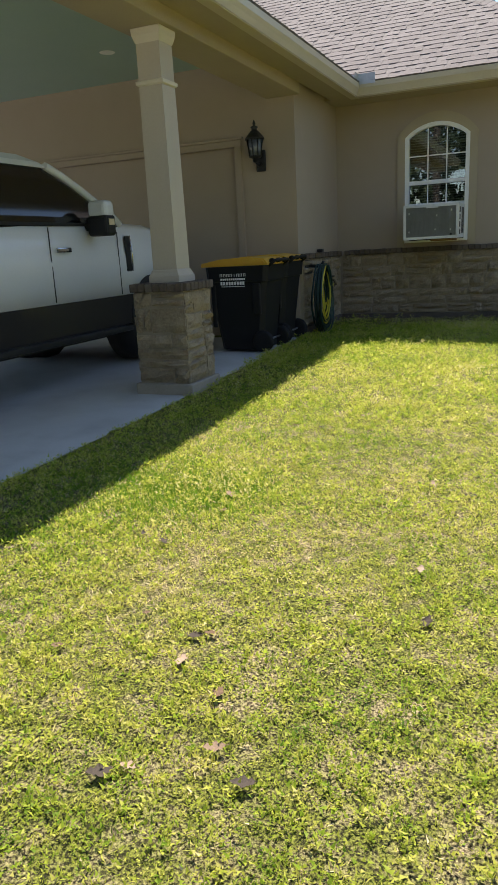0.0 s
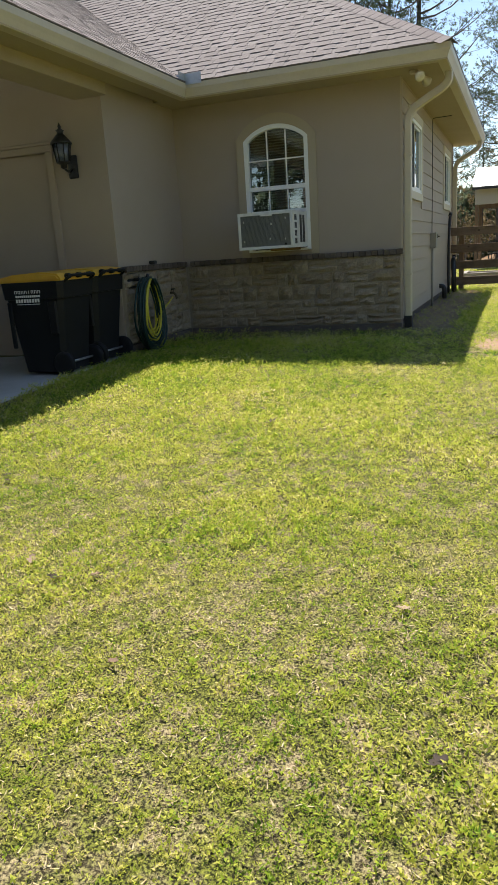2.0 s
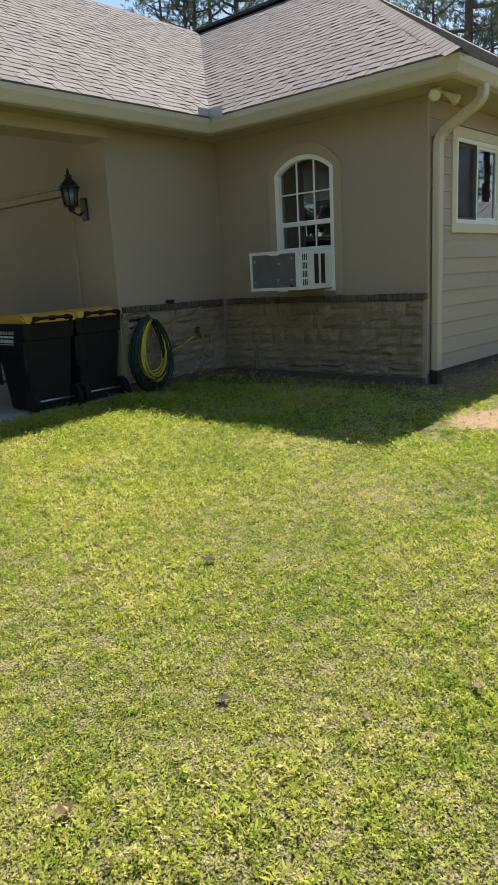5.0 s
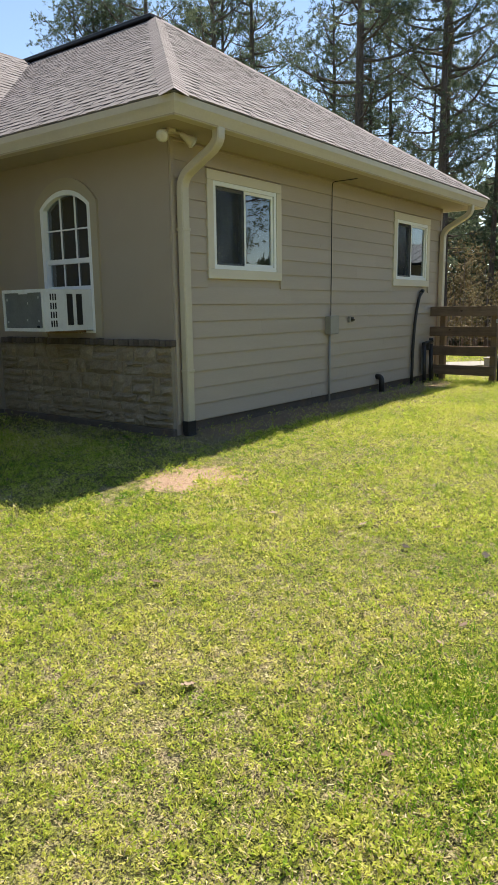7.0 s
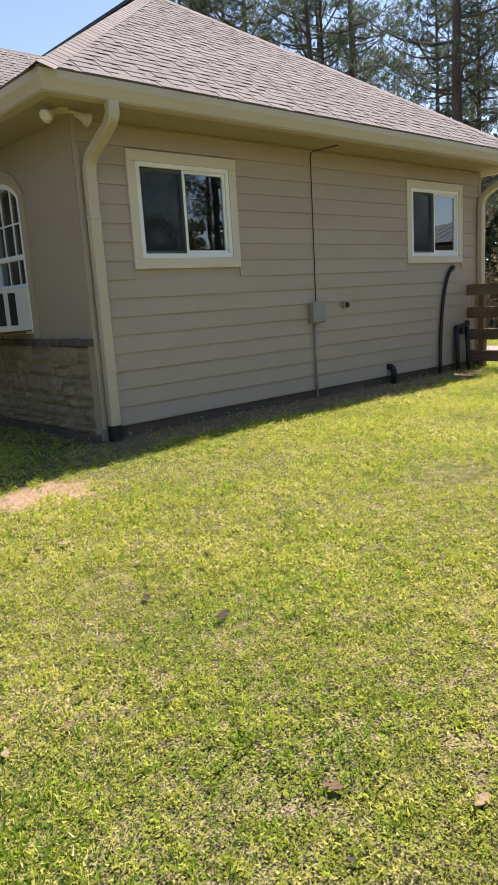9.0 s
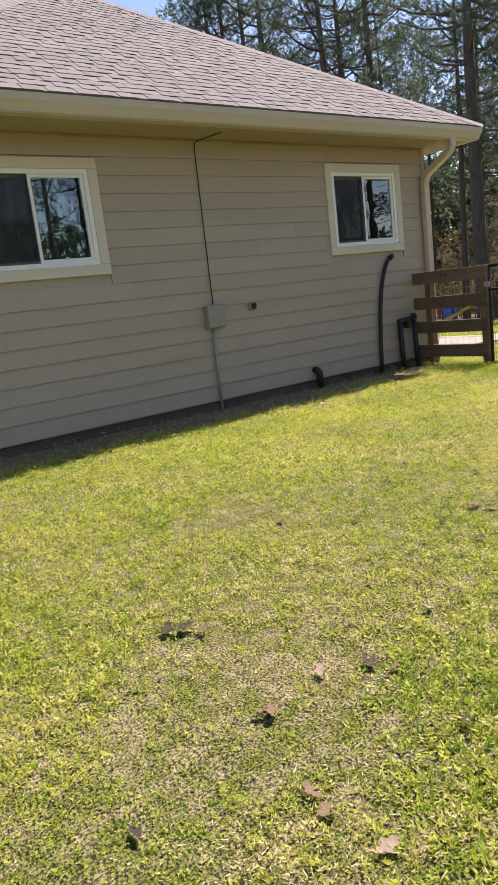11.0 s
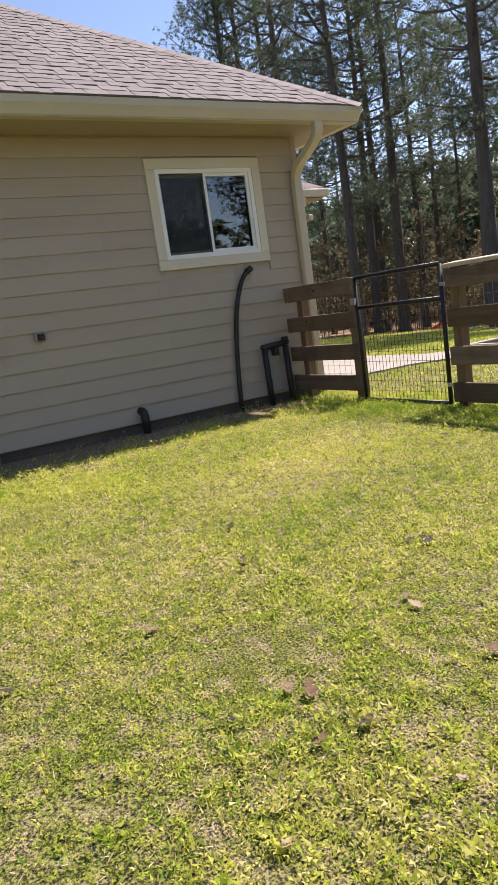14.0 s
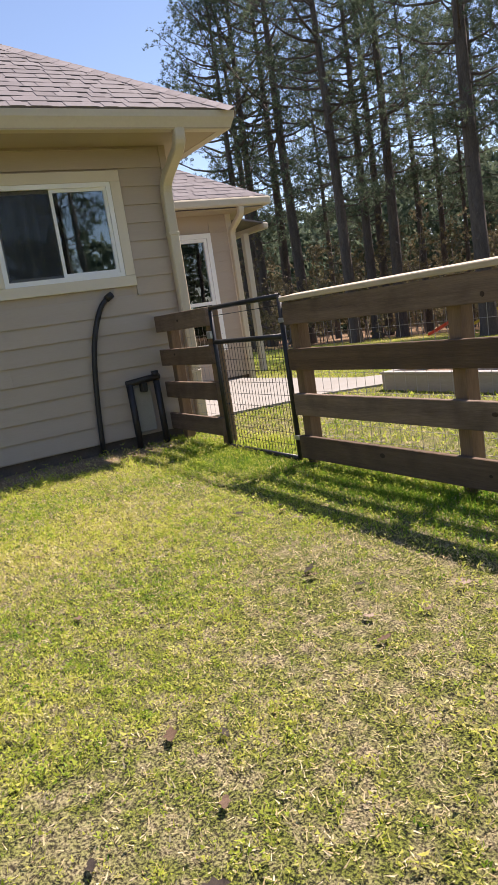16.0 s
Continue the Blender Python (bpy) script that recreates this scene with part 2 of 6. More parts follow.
def soil_mat():
    """Lawn soil: thatch, bare earth and grass green, shade between blades painted as dark specks, with a patch of
    orange clay by the house corner.
    """
    m, n, l, p = material("lawn_soil")
    co = n.new("ShaderNodeTexCoord")

    def tex(scale, detail=6):
        t = n.new("ShaderNodeTexNoise")
        t.inputs["Scale"].default_value, t.inputs["Detail"].default_value, t.inputs["Roughness"].default_value = scale, detail, 0.68
        l.new(co.outputs["Object"], t.inputs["Vector"])
        return t.outputs[0]

    def ranged(v, lo, hi):
        r = n.new("ShaderNodeMapRange")
        r.inputs["From Min"].default_value, r.inputs["From Max"].default_value = lo, hi
        l.new(v, r.inputs["Value"])
        return r.outputs[0]

    def mixed(f, a, b):
        x = n.new("ShaderNodeMix")
        x.data_type = 'RGBA'
        for key, v in (("A", a), ("B", b)):
            if isinstance(v, tuple):
                x.inputs[key].default_value = (*v, 1)
            else:
                l.new(v, x.inputs[key])
        l.new(f, x.inputs["Factor"])
        return x.outputs["Result"]
    broad, mid, fine, gap_specks = tex(0.7), tex(9.0), tex(48, 8), tex(120, 8)
    # The dark end of both mixes paints the shadow gaps between blades.
    green = mixed(ranged(gap_specks, 0.44, 0.58), (0.020, 0.021, 0.009), (0.21, 0.23, 0.045))
    straw = mixed(ranged(gap_specks, 0.42, 0.58), (0.052, 0.038, 0.024), (0.46, 0.37, 0.24))
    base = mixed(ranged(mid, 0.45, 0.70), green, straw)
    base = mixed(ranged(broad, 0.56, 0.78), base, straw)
    clay_far = n.new("ShaderNodeVectorMath")
    clay_far.operation = 'DISTANCE'
    clay_far.inputs[1].default_value = (1.18, 10.25, 0.13)
    l.new(co.outputs["Object"], clay_far.inputs[0])
    wob = n.new("ShaderNodeMath")
    wob.operation = 'MULTIPLY_ADD'
    wob.inputs[1].default_value = -1.0
    l.new(mid, wob.inputs[0])
    l.new(clay_far.outputs["Value"], wob.inputs[2])
    clay = mixed(ranged(fine, 0.3, 0.7), (0.25, 0.15, 0.095), (0.47, 0.34, 0.245))
    base = mixed(ranged(wob.outputs[0], -0.02, -0.2), base, clay)
    sep = n.new("ShaderNodeSeparateXYZ")
    l.new(co.outputs["Object"], sep.inputs[0])
    strip = n.new("ShaderNodeMath")
    strip.operation = 'MULTIPLY_ADD'
    strip.inputs[1].default_value = 0.5
    l.new(mid, strip.inputs[0])
    l.new(sep.outputs["X"], strip.inputs[2])
    earth = mixed(ranged(fine, 0.3, 0.7), (0.16, 0.115, 0.07), (0.29, 0.215, 0.14))
    by_wall = n.new("ShaderNodeMath")
    by_wall.operation = 'MULTIPLY'
    l.new(ranged(strip.outputs[0], 0.85, 0.6), by_wall.inputs[0])
    l.new(ranged(sep.outputs["Y"], 11.2, 11.9), by_wall.inputs[1])
    by2 = n.new("ShaderNodeMath")
    by2.operation = 'MULTIPLY'
    l.new(by_wall.outputs[0], by2.inputs[0])
    l.new(ranged(sep.outputs["Y"], 18.6, 18.2), by2.inputs[1])
    base = mixed(by2.outputs[0], base, earth)
    litter = mixed(ranged(fine, 0.3, 0.7), (0.13, 0.075, 0.04), (0.30, 0.20, 0.12))
    woods = n.new("ShaderNodeMath")
    woods.operation = 'MULTIPLY_ADD'
    woods.inputs[1].default_value = 14.0
    l.new(broad, woods.inputs[0])
    l.new(sep.outputs["Y"], woods.inputs[2])
    base = mixed(ranged(woods.outputs[0], 40, 45), base, litter)
    l.new(base, p.inputs["Base Color"])
    p.inputs["Roughness"].default_value = 0.95
    p.inputs["Specular IOR Level"].default_value = 0.15
    bp = n.new("ShaderNodeBump")
    bp.inputs["Strength"].default_value, bp.inputs["Distance"].default_value = 0.7, 0.03
    l.new(fine, bp.inputs["Height"])
    l.new(bp.outputs[0], p.inputs["Normal"])
    return m


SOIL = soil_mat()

# ---- ground: one sheet to the horizon ----
def ground_lines(lo, hi, near_lo, near_hi, step):
    fine = list(np.arange(near_lo, near_hi + 1e-6, step))
    far_a = [near_lo - (abs(lo - near_lo)) * (k / 14) ** 2.2 for k in range(14, 0, -1)]
    far_b = [near_hi + (hi - near_hi) * (k / 14) ** 2.2 for k in range(1, 15)]
    return far_a + fine + far_b


gx, gy = ground_lines(-900, 900, -34, 14, 0.4), ground_lines(-900, 1500, -4, 48, 0.4)
gv = [(x, y, ground_z(x, y) + 0.012 * noise.noise((x * 1.3, y * 1.3, 0)) - (0.12 if -15.5 < x < -3.5 and -23.5 < y < 9.3 else 0)) for y in gy for x in gx]
gf = [(j * len(gx) + i, j * len(gx) + i + 1, (j + 1) * len(gx) + i + 1, (j + 1) * len(gx) + i) for j in range(len(gy) - 1) for i in range(len(gx) - 1)]
gme = bpy.data.meshes.new("ground")
gme.from_pydata(gv, [], gf)
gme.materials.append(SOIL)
gme.shade_smooth()
tagged(new("ground", gme), "patchy lawn soil with thatch, straw, orange clay and painted shade specks", "ground", kind="structure")

# ---- the house shell ----
WX, FY, CX, CY, BY = -0.135, 11.505, -3.22, 9.66, 18.62   # side wall, front wall, carport wall, carport back wall, rear wall
TOP = 3.42


def wall_cells(u0, u1, z0, z1, holes):
    us = sorted({u0, u1, *[h[0] for h in holes], *[h[1] for h in holes]})
    zs = sorted({z0, z1, *[h[2] for h in holes], *[h[3] for h in holes]})
    for a, b in zip(us, us[1:]):
        for c, d in zip(zs, zs[1:]):
            if not any(h[0] <= a and b <= h[1] and h[2] <= c and d <= h[3] for h in holes):
                yield a, b, c, d


def wall(name, axis, face, back, u0, u1, z0, z1, mat, label, holes=()):
    bm = bmesh.new()
    for a, b, c, d in wall_cells(u0, u1, z0, z1, holes):
        if axis == "x":
            add_box(bm, min(face, back), max(face, back), a, b, c, d)
        else:
            add_box(bm, a, b, min(face, back), max(face, back), c, d)
    bmesh.ops.remove_doubles(bm, verts=bm.verts, dist=1e-5)
    return solid(name, bm, mat, label, "wall", kind="structure")


W1 = (12.165, 13.365, 1.995, 2.925)     # clear openings in the side wall: y0, y1, z0, z1
W2 = (16.745, 17.955, 1.995, 2.925)
ARCH = (-2.205, -1.315, 1.335, 2.915)     # arched window: x0, x1, sill, crown
ARCH_SPRING = 2.735

wall_side = wall("wall_side", "x", WX, WX - 0.16, FY + 0.162, BY, 0.34, TOP, SIDING, "beige painted wall under horizontal lap siding", (W1, W2))
wall_front = wall("wall_front", "y", FY, FY + 0.16, CX, WX, 0.0, TOP, STUCCO, "taupe stucco front wall above a stone skirt", ((ARCH[0], ARCH[1], ARCH[2], ARCH[3]),))
wall("wall_carport_side", "x", CX, CX - 0.16, CY + 0.16, FY, 0.0, TOP, STUCCO, "taupe stucco return wall beside the carport")
DOOR = (-9.2, -4.05, 0.0, 2.62)
wall("wall_carport_back", "y", CY, CY + 0.16, -10.0, CX, 0.0, 3.62, STUCCO, "taupe stucco wall at the back of the carport", (DOOR,))
wall("wall_rear", "y", BY - 0.001, BY - 0.16, -7.0, WX - 0.162, 0.0, TOP, STUCCO, "plain beige rear wall")
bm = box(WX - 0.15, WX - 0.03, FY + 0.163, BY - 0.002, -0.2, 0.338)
solid("wall_foundation", bm, FOUNDATION, "stained concrete foundation with the shadow below the siding in its colour", "foundation", kind="structure")
# arch infill: the two corners above the segmental head
def arch_points(x0, x1, spring, crown, n=14):
    w, h = (x1 - x0) / 2, crown - spring
    r = (w * w + h * h) / (2 * h)
    a = math.asin(w / r)
    return [((x0 + x1) / 2 + r * math.sin(-a + 2 * a * k / n), crown - r + r * math.cos(-a + 2 * a * k / n)) for k in range(n + 1)]


bm = bmesh.new()
ap = arch_points(ARCH[0], ARCH[1], ARCH_SPRING, ARCH[3] - 0.001)
for (xa, za), (xb, zb) in zip(ap, ap[1:]):
    add_prism(bm, [(xa, za), (xb, zb), (xb, ARCH[3]), (xa, ARCH[3])], "y", FY, FY + 0.16)
part("arch_infill", bm, STUCCO, wall_front)
# stucco band round the arched window
bm = bmesh.new()
outer = [(ARCH[0] - 0.105, ARCH[2] - 0.085)] + arch_points(ARCH[0] - 0.105, ARCH[1] + 0.105, ARCH_SPRING + 0.02, ARCH[3] + 0.13) + [(ARCH[1] + 0.105, ARCH[2] - 0.085)]
inner = [(ARCH[0], ARCH[2] - 0.085)] + arch_points(ARCH[0], ARCH[1], ARCH_SPRING, ARCH[3]) + [(ARCH[1], ARCH[2] - 0.085)]
for (a, b), (c, d) in zip(zip(outer, outer[1:]), zip(inner, inner[1:])):
    add_prism(bm, [a, b, d, c], "y", FY - 0.03, FY + 0.01)
bmesh.ops.remove_doubles(bm, verts=bm.verts, dist=1e-5)
part("window_surround", bm, STUCCO_TRIM, wall_front, "raised stucco band round the arched window")
# recessed garage door with its trim
gd = thing("garage_door", "wide closed beige garage door in a moulded frame", "garage door", (0, 0, 0), kind="structure")
part("panel", box(DOOR[0], DOOR[1], CY + 0.06, CY + 0.11, 0.12, 2.62, 0.004, 1), STUCCO, gd)
part("head_trim", box(DOOR[0] - 0.1, DOOR[1] + 0.1, CY - 0.025, CY + 0.02, 2.62, 2.70, 0.008, 1), STUCCO, gd)
part("head_cap", box(DOOR[0] - 0.13, DOOR[1] + 0.13, CY - 0.045, CY + 0.02, 2.70, 2.735, 0.008, 1), STUCCO, gd)
part("jamb_trim", box(DOOR[1], DOOR[1] + 0.1, CY - 0.025, CY + 0.02, 0.11, 2.62, 0.006, 1), STUCCO, gd)

# carport slab
bm = bmesh.new()
add_prism(bm, [(-24, -0.1), (5.0, -0.1), (9.66, -0.1), (9.66, 0.178), (5.0, 0.074), (-24, 0.074)], "x", -16, -3.10)
for v in bm.verts:
    if v.co.x > -4:
        v.co.x += 0.03 if v.co.y < 0 else -0.08 if v.co.y > 6 else 0
solid("carport_floor", bm, CONCRETE, "pale grey concrete carport slab with worn edges", "floor", kind="structure")
bm = box(-9.98, -3.62, 1.2, CY, 3.60, 3.66)
solid("ceiling", bm, CEILING, "blue-green painted carport ceiling", "ceiling", kind="structure")
bm = box(-3.58, -3.14, 1.2, CY, 3.135, 3.62, 0.006, 1)
solid("carport_beam", bm, SOFFIT, "beige boxed beam over the carport column", "beam", kind="structure")

# eaves: soffit, fascia gutter
EX, EFY, EBY, EC = 0.49, 10.94, 19.12, -2.74
bm = bmesh.new()
add_box(bm, WX - 0.02, EX - 0.02, EFY + 0.02, EBY - 0.02, 3.262, 3.285)
add_box(bm, CX - 0.1, WX - 0.02, EFY + 0.02, FY + 0.02, 3.262, 3.285)
add_box(bm, -3.139, EC - 0.02, 1.2, EFY + 0.02, 3.262, 3.285)
add_box(bm, -7.0, WX - 0.02, BY - 0.02, EBY - 0.02, 3.262, 3.285)
solid("soffit", bm, SOFFIT, "beige painted soffit under the eaves", "soffit", kind="structure")


def gutter(name, axis, edge, sign, a, b, ma=0, mb=0):
    """A K-style gutter along an axis; edge is the fascia line, sign the outward way; ma, mb lengthen its outer lip at mitres."""
    prof = [(0.0, 3.256), (0.082, 3.256), (0.092, 3.276), (0.108, 3.32), (0.126, 3.36), (0.13, 3.42), (0.118, 3.424), (0.115, 3.375), (0.01, 3.32), (0.0, 3.43), (-0.02, 3.43), (-0.02, 3.256)]
    bm = bmesh.new()
    rows = []
    for w, m in ((a, ma), (b, mb)):
        row = []
        for d, z in prof:
            u = w + m * d
            p = (edge + sign * d, u, z) if axis == "x" else (u, edge + sign * d, z)
            row.append(bm.verts.new(p))
        rows.append(row)
    n = len(prof)
    for i in range(n):
        bm.faces.new((rows[0][i], rows[0][(i + 1) % n], rows[1][(i + 1) % n], rows[1][i]))
    bm.faces.new(rows[0][::-1])
    bm.faces.new(rows[1])
    bmesh.ops.recalc_face_normals(bm, faces=bm.faces)
    return solid(name, bm, GUTTER, "cream painted metal gutter along the eave", "gutter", "eave gutters", "structure")


gutter("gutter_side", "x", EX - 0.11, 1, EFY + 0.11, EBY - 0.11, -1, 1)
gutter("gutter_front", "y", EFY + 0.11, -1, EC - 0.11, EX - 0.11, 1, 1)
gutter("gutter_carport", "x", EC - 0.11, 1, 1.0, EFY + 0.11, 0, -1)
gutter("gutter_rear", "y", EBY - 0.11, 1, -7.0, EX - 0.11, 0, 1)

# ---- roof ----
PITCH = 0.667
RZ, RUN = 3.43, 4.08
slopes = []


def roof_slope(name, origin, along, inward, span, label):
    """span(d) gives the run of the slope along its eave at the plan distance d from it."""
    o, u, v = Vector(origin), Vector(along), Vector(inward)
    up = (v + Vector((0, 0, PITCH)))
    n = u.cross(up).normalized()
    if n.z < 0:
        n.negate()
    bm = bmesh.new()
    lo, hi = [], []
    for d in (0.0, RUN):
        a, b = span(d)
        for row, s in ((lo, 0.0), (hi, 1.0)):
            row.append(bm.verts.new(o + u * a + up * d - n * 0.03 * (1 - s)))
            row.append(bm.verts.new(o + u * b + up * d - n * 0.03 * (1 - s)))
    for row in (lo, hi):
        bm.faces.new((row[0], row[1], row[3], row[2])) if span(RUN)[1] - span(RUN)[0] > 0.01 else bm.faces.new((row[0], row[1], row[2]))
    bm.faces.new((lo[0], lo[1], hi[1], hi[0]))
    bmesh.ops.recalc_face_normals(bm, faces=bm.faces)
    ob = solid(name, bm, UNDERLAY, label, "roof", kind="structure")
    slopes.append((ob, o, u, up, n, span))
    return ob


roof_slope("roof_side", (EX + 0.02, 0, RZ), (0, 1, 0), (-1, 0, 0), lambda d: (EFY - 0.02 + d, EBY + 0.02 - d), "grey-mauve laminated asphalt shingle hip roof")
roof_slope("roof_front", (0, EFY - 0.02, RZ), (1, 0, 0), (0, 1, 0), lambda d: (EC - d, EX + 0.02 - d), "grey-mauve laminated asphalt shingle roof slope over the front")
roof_slope("roof_carport", (EC + 0.02, 0, RZ), (0, 1, 0), (-1, 0, 0), lambda d: (1.0 + 0 * d, EFY + d), "grey-mauve laminated asphalt shingle roof over the carport")
roof_slope("roof_rear", (0, EBY + 0.02, RZ), (1, 0, 0), (0, -1, 0), lambda d: (-14.0, EX + 0.02 - d), "grey-mauve laminated asphalt shingle rear roof slope")
roof_slope("roof_carport_far", (EC + 0.02 - 2 * RUN, 0, RZ), (0, 1, 0), (1, 0, 0), lambda d: (1.0 + 0 * d, 19), "grey-mauve laminated asphalt shingle far carport slope")

# ---- near-black boxes added behind the windows, room dimness in their colour ----
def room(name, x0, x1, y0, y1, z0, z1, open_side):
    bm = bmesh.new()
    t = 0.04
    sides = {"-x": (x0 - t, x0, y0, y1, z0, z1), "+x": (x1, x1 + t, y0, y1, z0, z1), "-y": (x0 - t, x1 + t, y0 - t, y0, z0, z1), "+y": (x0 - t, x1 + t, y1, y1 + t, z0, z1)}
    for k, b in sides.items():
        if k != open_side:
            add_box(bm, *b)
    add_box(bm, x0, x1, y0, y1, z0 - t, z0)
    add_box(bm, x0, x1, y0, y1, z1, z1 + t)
    return solid(name, bm, DIMMED_ROOM, "added box behind the glass with the room's dimness in its colour", "room", kind="structure")


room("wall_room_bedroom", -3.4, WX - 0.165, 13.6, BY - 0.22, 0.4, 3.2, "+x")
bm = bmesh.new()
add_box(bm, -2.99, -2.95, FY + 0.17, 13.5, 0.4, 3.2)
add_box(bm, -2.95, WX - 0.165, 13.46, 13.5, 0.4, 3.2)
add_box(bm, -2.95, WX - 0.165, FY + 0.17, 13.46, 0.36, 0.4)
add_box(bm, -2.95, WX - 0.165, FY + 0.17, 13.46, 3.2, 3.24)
solid("wall_room_corner", bm, DIMMED_ROOM, "added corner box behind the glass with the room's dimness in its colour", "room", kind="structure")

# ---- windows ----
def ring(bm, axis, u0, u1, z0, z1, w, a, b):
    """A rectangular frame of width w between the depths a and b."""
    for p in ((u0, u0 + w, z0, z1), (u1 - w, u1, z0, z1), (u0 + w, u1 - w, z0, z0 + w), (u0 + w, u1 - w, z1 - w, z1)):
        if axis == "x":
            add_box(bm, a, b, p[0], p[1], p[2], p[3])
        else:
            add_box(bm, p[0], p[1], a, b, p[2], p[3])


def pane_x(x, y0, y1, z0, z1):
    return box(x - 0.003, x + 0.003, y0, y1, z0, z1)


CURTAIN = surf("pale_curtain", (0.25, 0.27, 0.25), (0.36, 0.38, 0.35), 3, 40, 0.9, 0.1)


def slider(name, hole, label):
    y0, y1, z0, z1 = hole
    w = thing(name, label, "window", (0, 0, 0), kind="structure")
    t = 0.105
    for nm, b in (("trim_board", (y0 - t, y1 + t, z1, z1 + t)), ("trim_board", (y0 - t, y1 + t, z0 - t, z0)), ("trim_board", (y0 - t, y0, z0 + .002, z1 - .002)), ("trim_board", (y1, y1 + t, z0 + .002, z1 - .002))):
        part(nm, box(WX - 0.005, WX + 0.036, b[0], b[1], b[2], b[3], 0.003, 1), TRIM, w)
    bm = bmesh.new()
    ring(bm, "x", y0 + .001, y1 - .001, z0 + .001, z1 - .001, 0.045, WX - 0.06, WX + 0.028)
    part("window_frame", bm, VINYL, w)
    ym = (y0 + y1) / 2
    bm = bmesh.new()
    ring(bm, "x", ym - 0.02, y1 - 0.046, z0 + 0.046, z1 - 0.046, 0.032, WX - 0.03, WX + 0.005)
    part("fixed_sash", bm, VINYL, w)
    bm = bmesh.new()
    ring(bm, "x", y0 + 0.046, ym + 0.02, z0 + 0.046, z1 - 0.046, 0.03, WX - 0.058, WX - 0.032)
    part("sliding_sash", bm, VINYL, w)
    for a, b, x in ((ym + 0.013, y1 - 0.08, WX - 0.012), (y0 + 0.077, ym - 0.01, WX - 0.045)):
        p = part("pane", pane_x(x, a, b, z0 + 0.078, z1 - 0.078), GLASS, w)
        p.visible_shadow = False
    part("insect_screen", box(WX + 0.001, WX + 0.003, y0 + 0.046, ym - 0.02, z0 + 0.046, z1 - 0.046), SCREEN, w, "dark insect screen")
    bm = bmesh.new()
    prev = None
    for k in range(61):
        yy = y0 - 0.05 + (y1 - y0 + 0.1) * k / 60
        xx = WX - 0.32 + 0.03 * math.sin(k * 1.1) + 0.01 * math.sin(k * 2.7)
        cur = [bm.verts.new((xx, yy, z)) for z in (z0 - 0.1, z1 + 0.1)]
        if prev and not 26 < k < 38:
            bm.faces.new((prev[0], cur[0], cur[1], prev[1]))
        prev = cur
    part("curtain", bm, CURTAIN, w, "drawn pale curtain", flat=False)
    return w


slider("window_1", W1, "white sliding window with wide cream trim boards")
slider("window_2", W2, "white sliding window with cream trim near the fence")

# arched single-hung window, its lower sash raised over the air conditioner
aw = thing("window_3", "white arched window with raised sash and grilles", "window", (0, 0, 0), kind="structure")
x0, x1, zs, zc = ARCH
yf = FY - 0.025
bm = bmesh.new()
o_pts = [(x0 + .001, zs)] + arch_points(x0 + .001, x1 - .001, ARCH_SPRING, zc - .001) + [(x1 - .001, zs)]
i_pts = [(x0 + .055, zs)] + arch_points(x0 + .055, x1 - .055, ARCH_SPRING - .015, zc - .055) + [(x1 - .055, zs)]
for (a, b), (c, d) in zip(zip(o_pts, o_pts[1:]), zip(i_pts, i_pts[1:])):
    add_prism(bm, [a, b, d, c], "y", yf, FY + 0.07)
bmesh.ops.remove_doubles(bm, verts=bm.verts, dist=1e-5)
part("window_frame", bm, VINYL, aw)
part("window_sill", box(x0, x1, yf - 0.012, FY + 0.07, zs - 0.03, zs, 0.004, 1), VINYL, aw)
part("meeting_rail", box(x0 + .055, x1 - .055, FY + 0.0, FY + 0.05, 2.10, 2.155, 0.004, 1), VINYL, aw)
part("sash_rail", box(x0 + .055, x1 - .055, FY + 0.02, FY + 0.06, 1.80, 1.845, 0.004, 1), VINYL, aw)
third = (x1 - x0 - 0.11) / 3
for k in (1, 2):
    xx = x0 + 0.055 + third * k
    part("muntin", box(xx - .008, xx + .008, FY + 0.018, FY + 0.032, 2.155, zc - 0.06), VINYL, aw)
    part("muntin", box(xx - .008, xx + .008, FY + 0.034, FY + 0.044, 1.845, 2.10), VINYL, aw)
part("muntin", box(x0 + .055, x1 - .055, FY + 0.019, FY + 0.031, 2.475, 2.491), VINYL, aw)
bm = bmesh.new()
add_prism(bm, [(x0 + .05, 2.13)] + arch_points(x0 + .05, x1 - .05, ARCH_SPRING - .015, zc - .05) + [(x1 - .05, 2.13)], "y", FY + 0.036, FY + 0.040)
part("pane", bm, GLASS, aw).visible_shadow = False
part("pane", box(x0 + .05, x1 - .05, FY + 0.047, FY + 0.051, 1.83, 2.12), GLASS, aw).visible_shadow = False
BLIND = surf("blind_slat", (0.50, 0.53, 0.49), (0.60, 0.63, 0.58), 3, 30, 0.6, 0)
bm = bmesh.new()
for k in range(30):
    z = 1.85 + k * 0.034
    add_box(bm, x0 + 0.03, x1 - 0.03, -0.012, 0.012, -0.0008, 0.0008, pose(0, FY + 0.12, z, 35))
part("blind", bm, BLIND, aw, "lowered slatted blind")

# window air conditioner
AC_GREY = surf("coil_grey", (0.22, 0.225, 0.22), (0.33, 0.335, 0.33), 8, 90, 0.55, 0.3, 0.004, metal=0.3)
AC_WHITE = surf("appliance_white", (0.62, 0.62, 0.60), (0.72, 0.72, 0.70), 4, 60, 0.45, 0.04, 0.002, dirt=(0.42, 0.38, 0.32), dirt_amount=0.3)
RUST = surf("rusty_steel", (0.16, 0.085, 0.04), (0.30, 0.19, 0.10), 12, 60, 0.8, 0.3, 0.003)
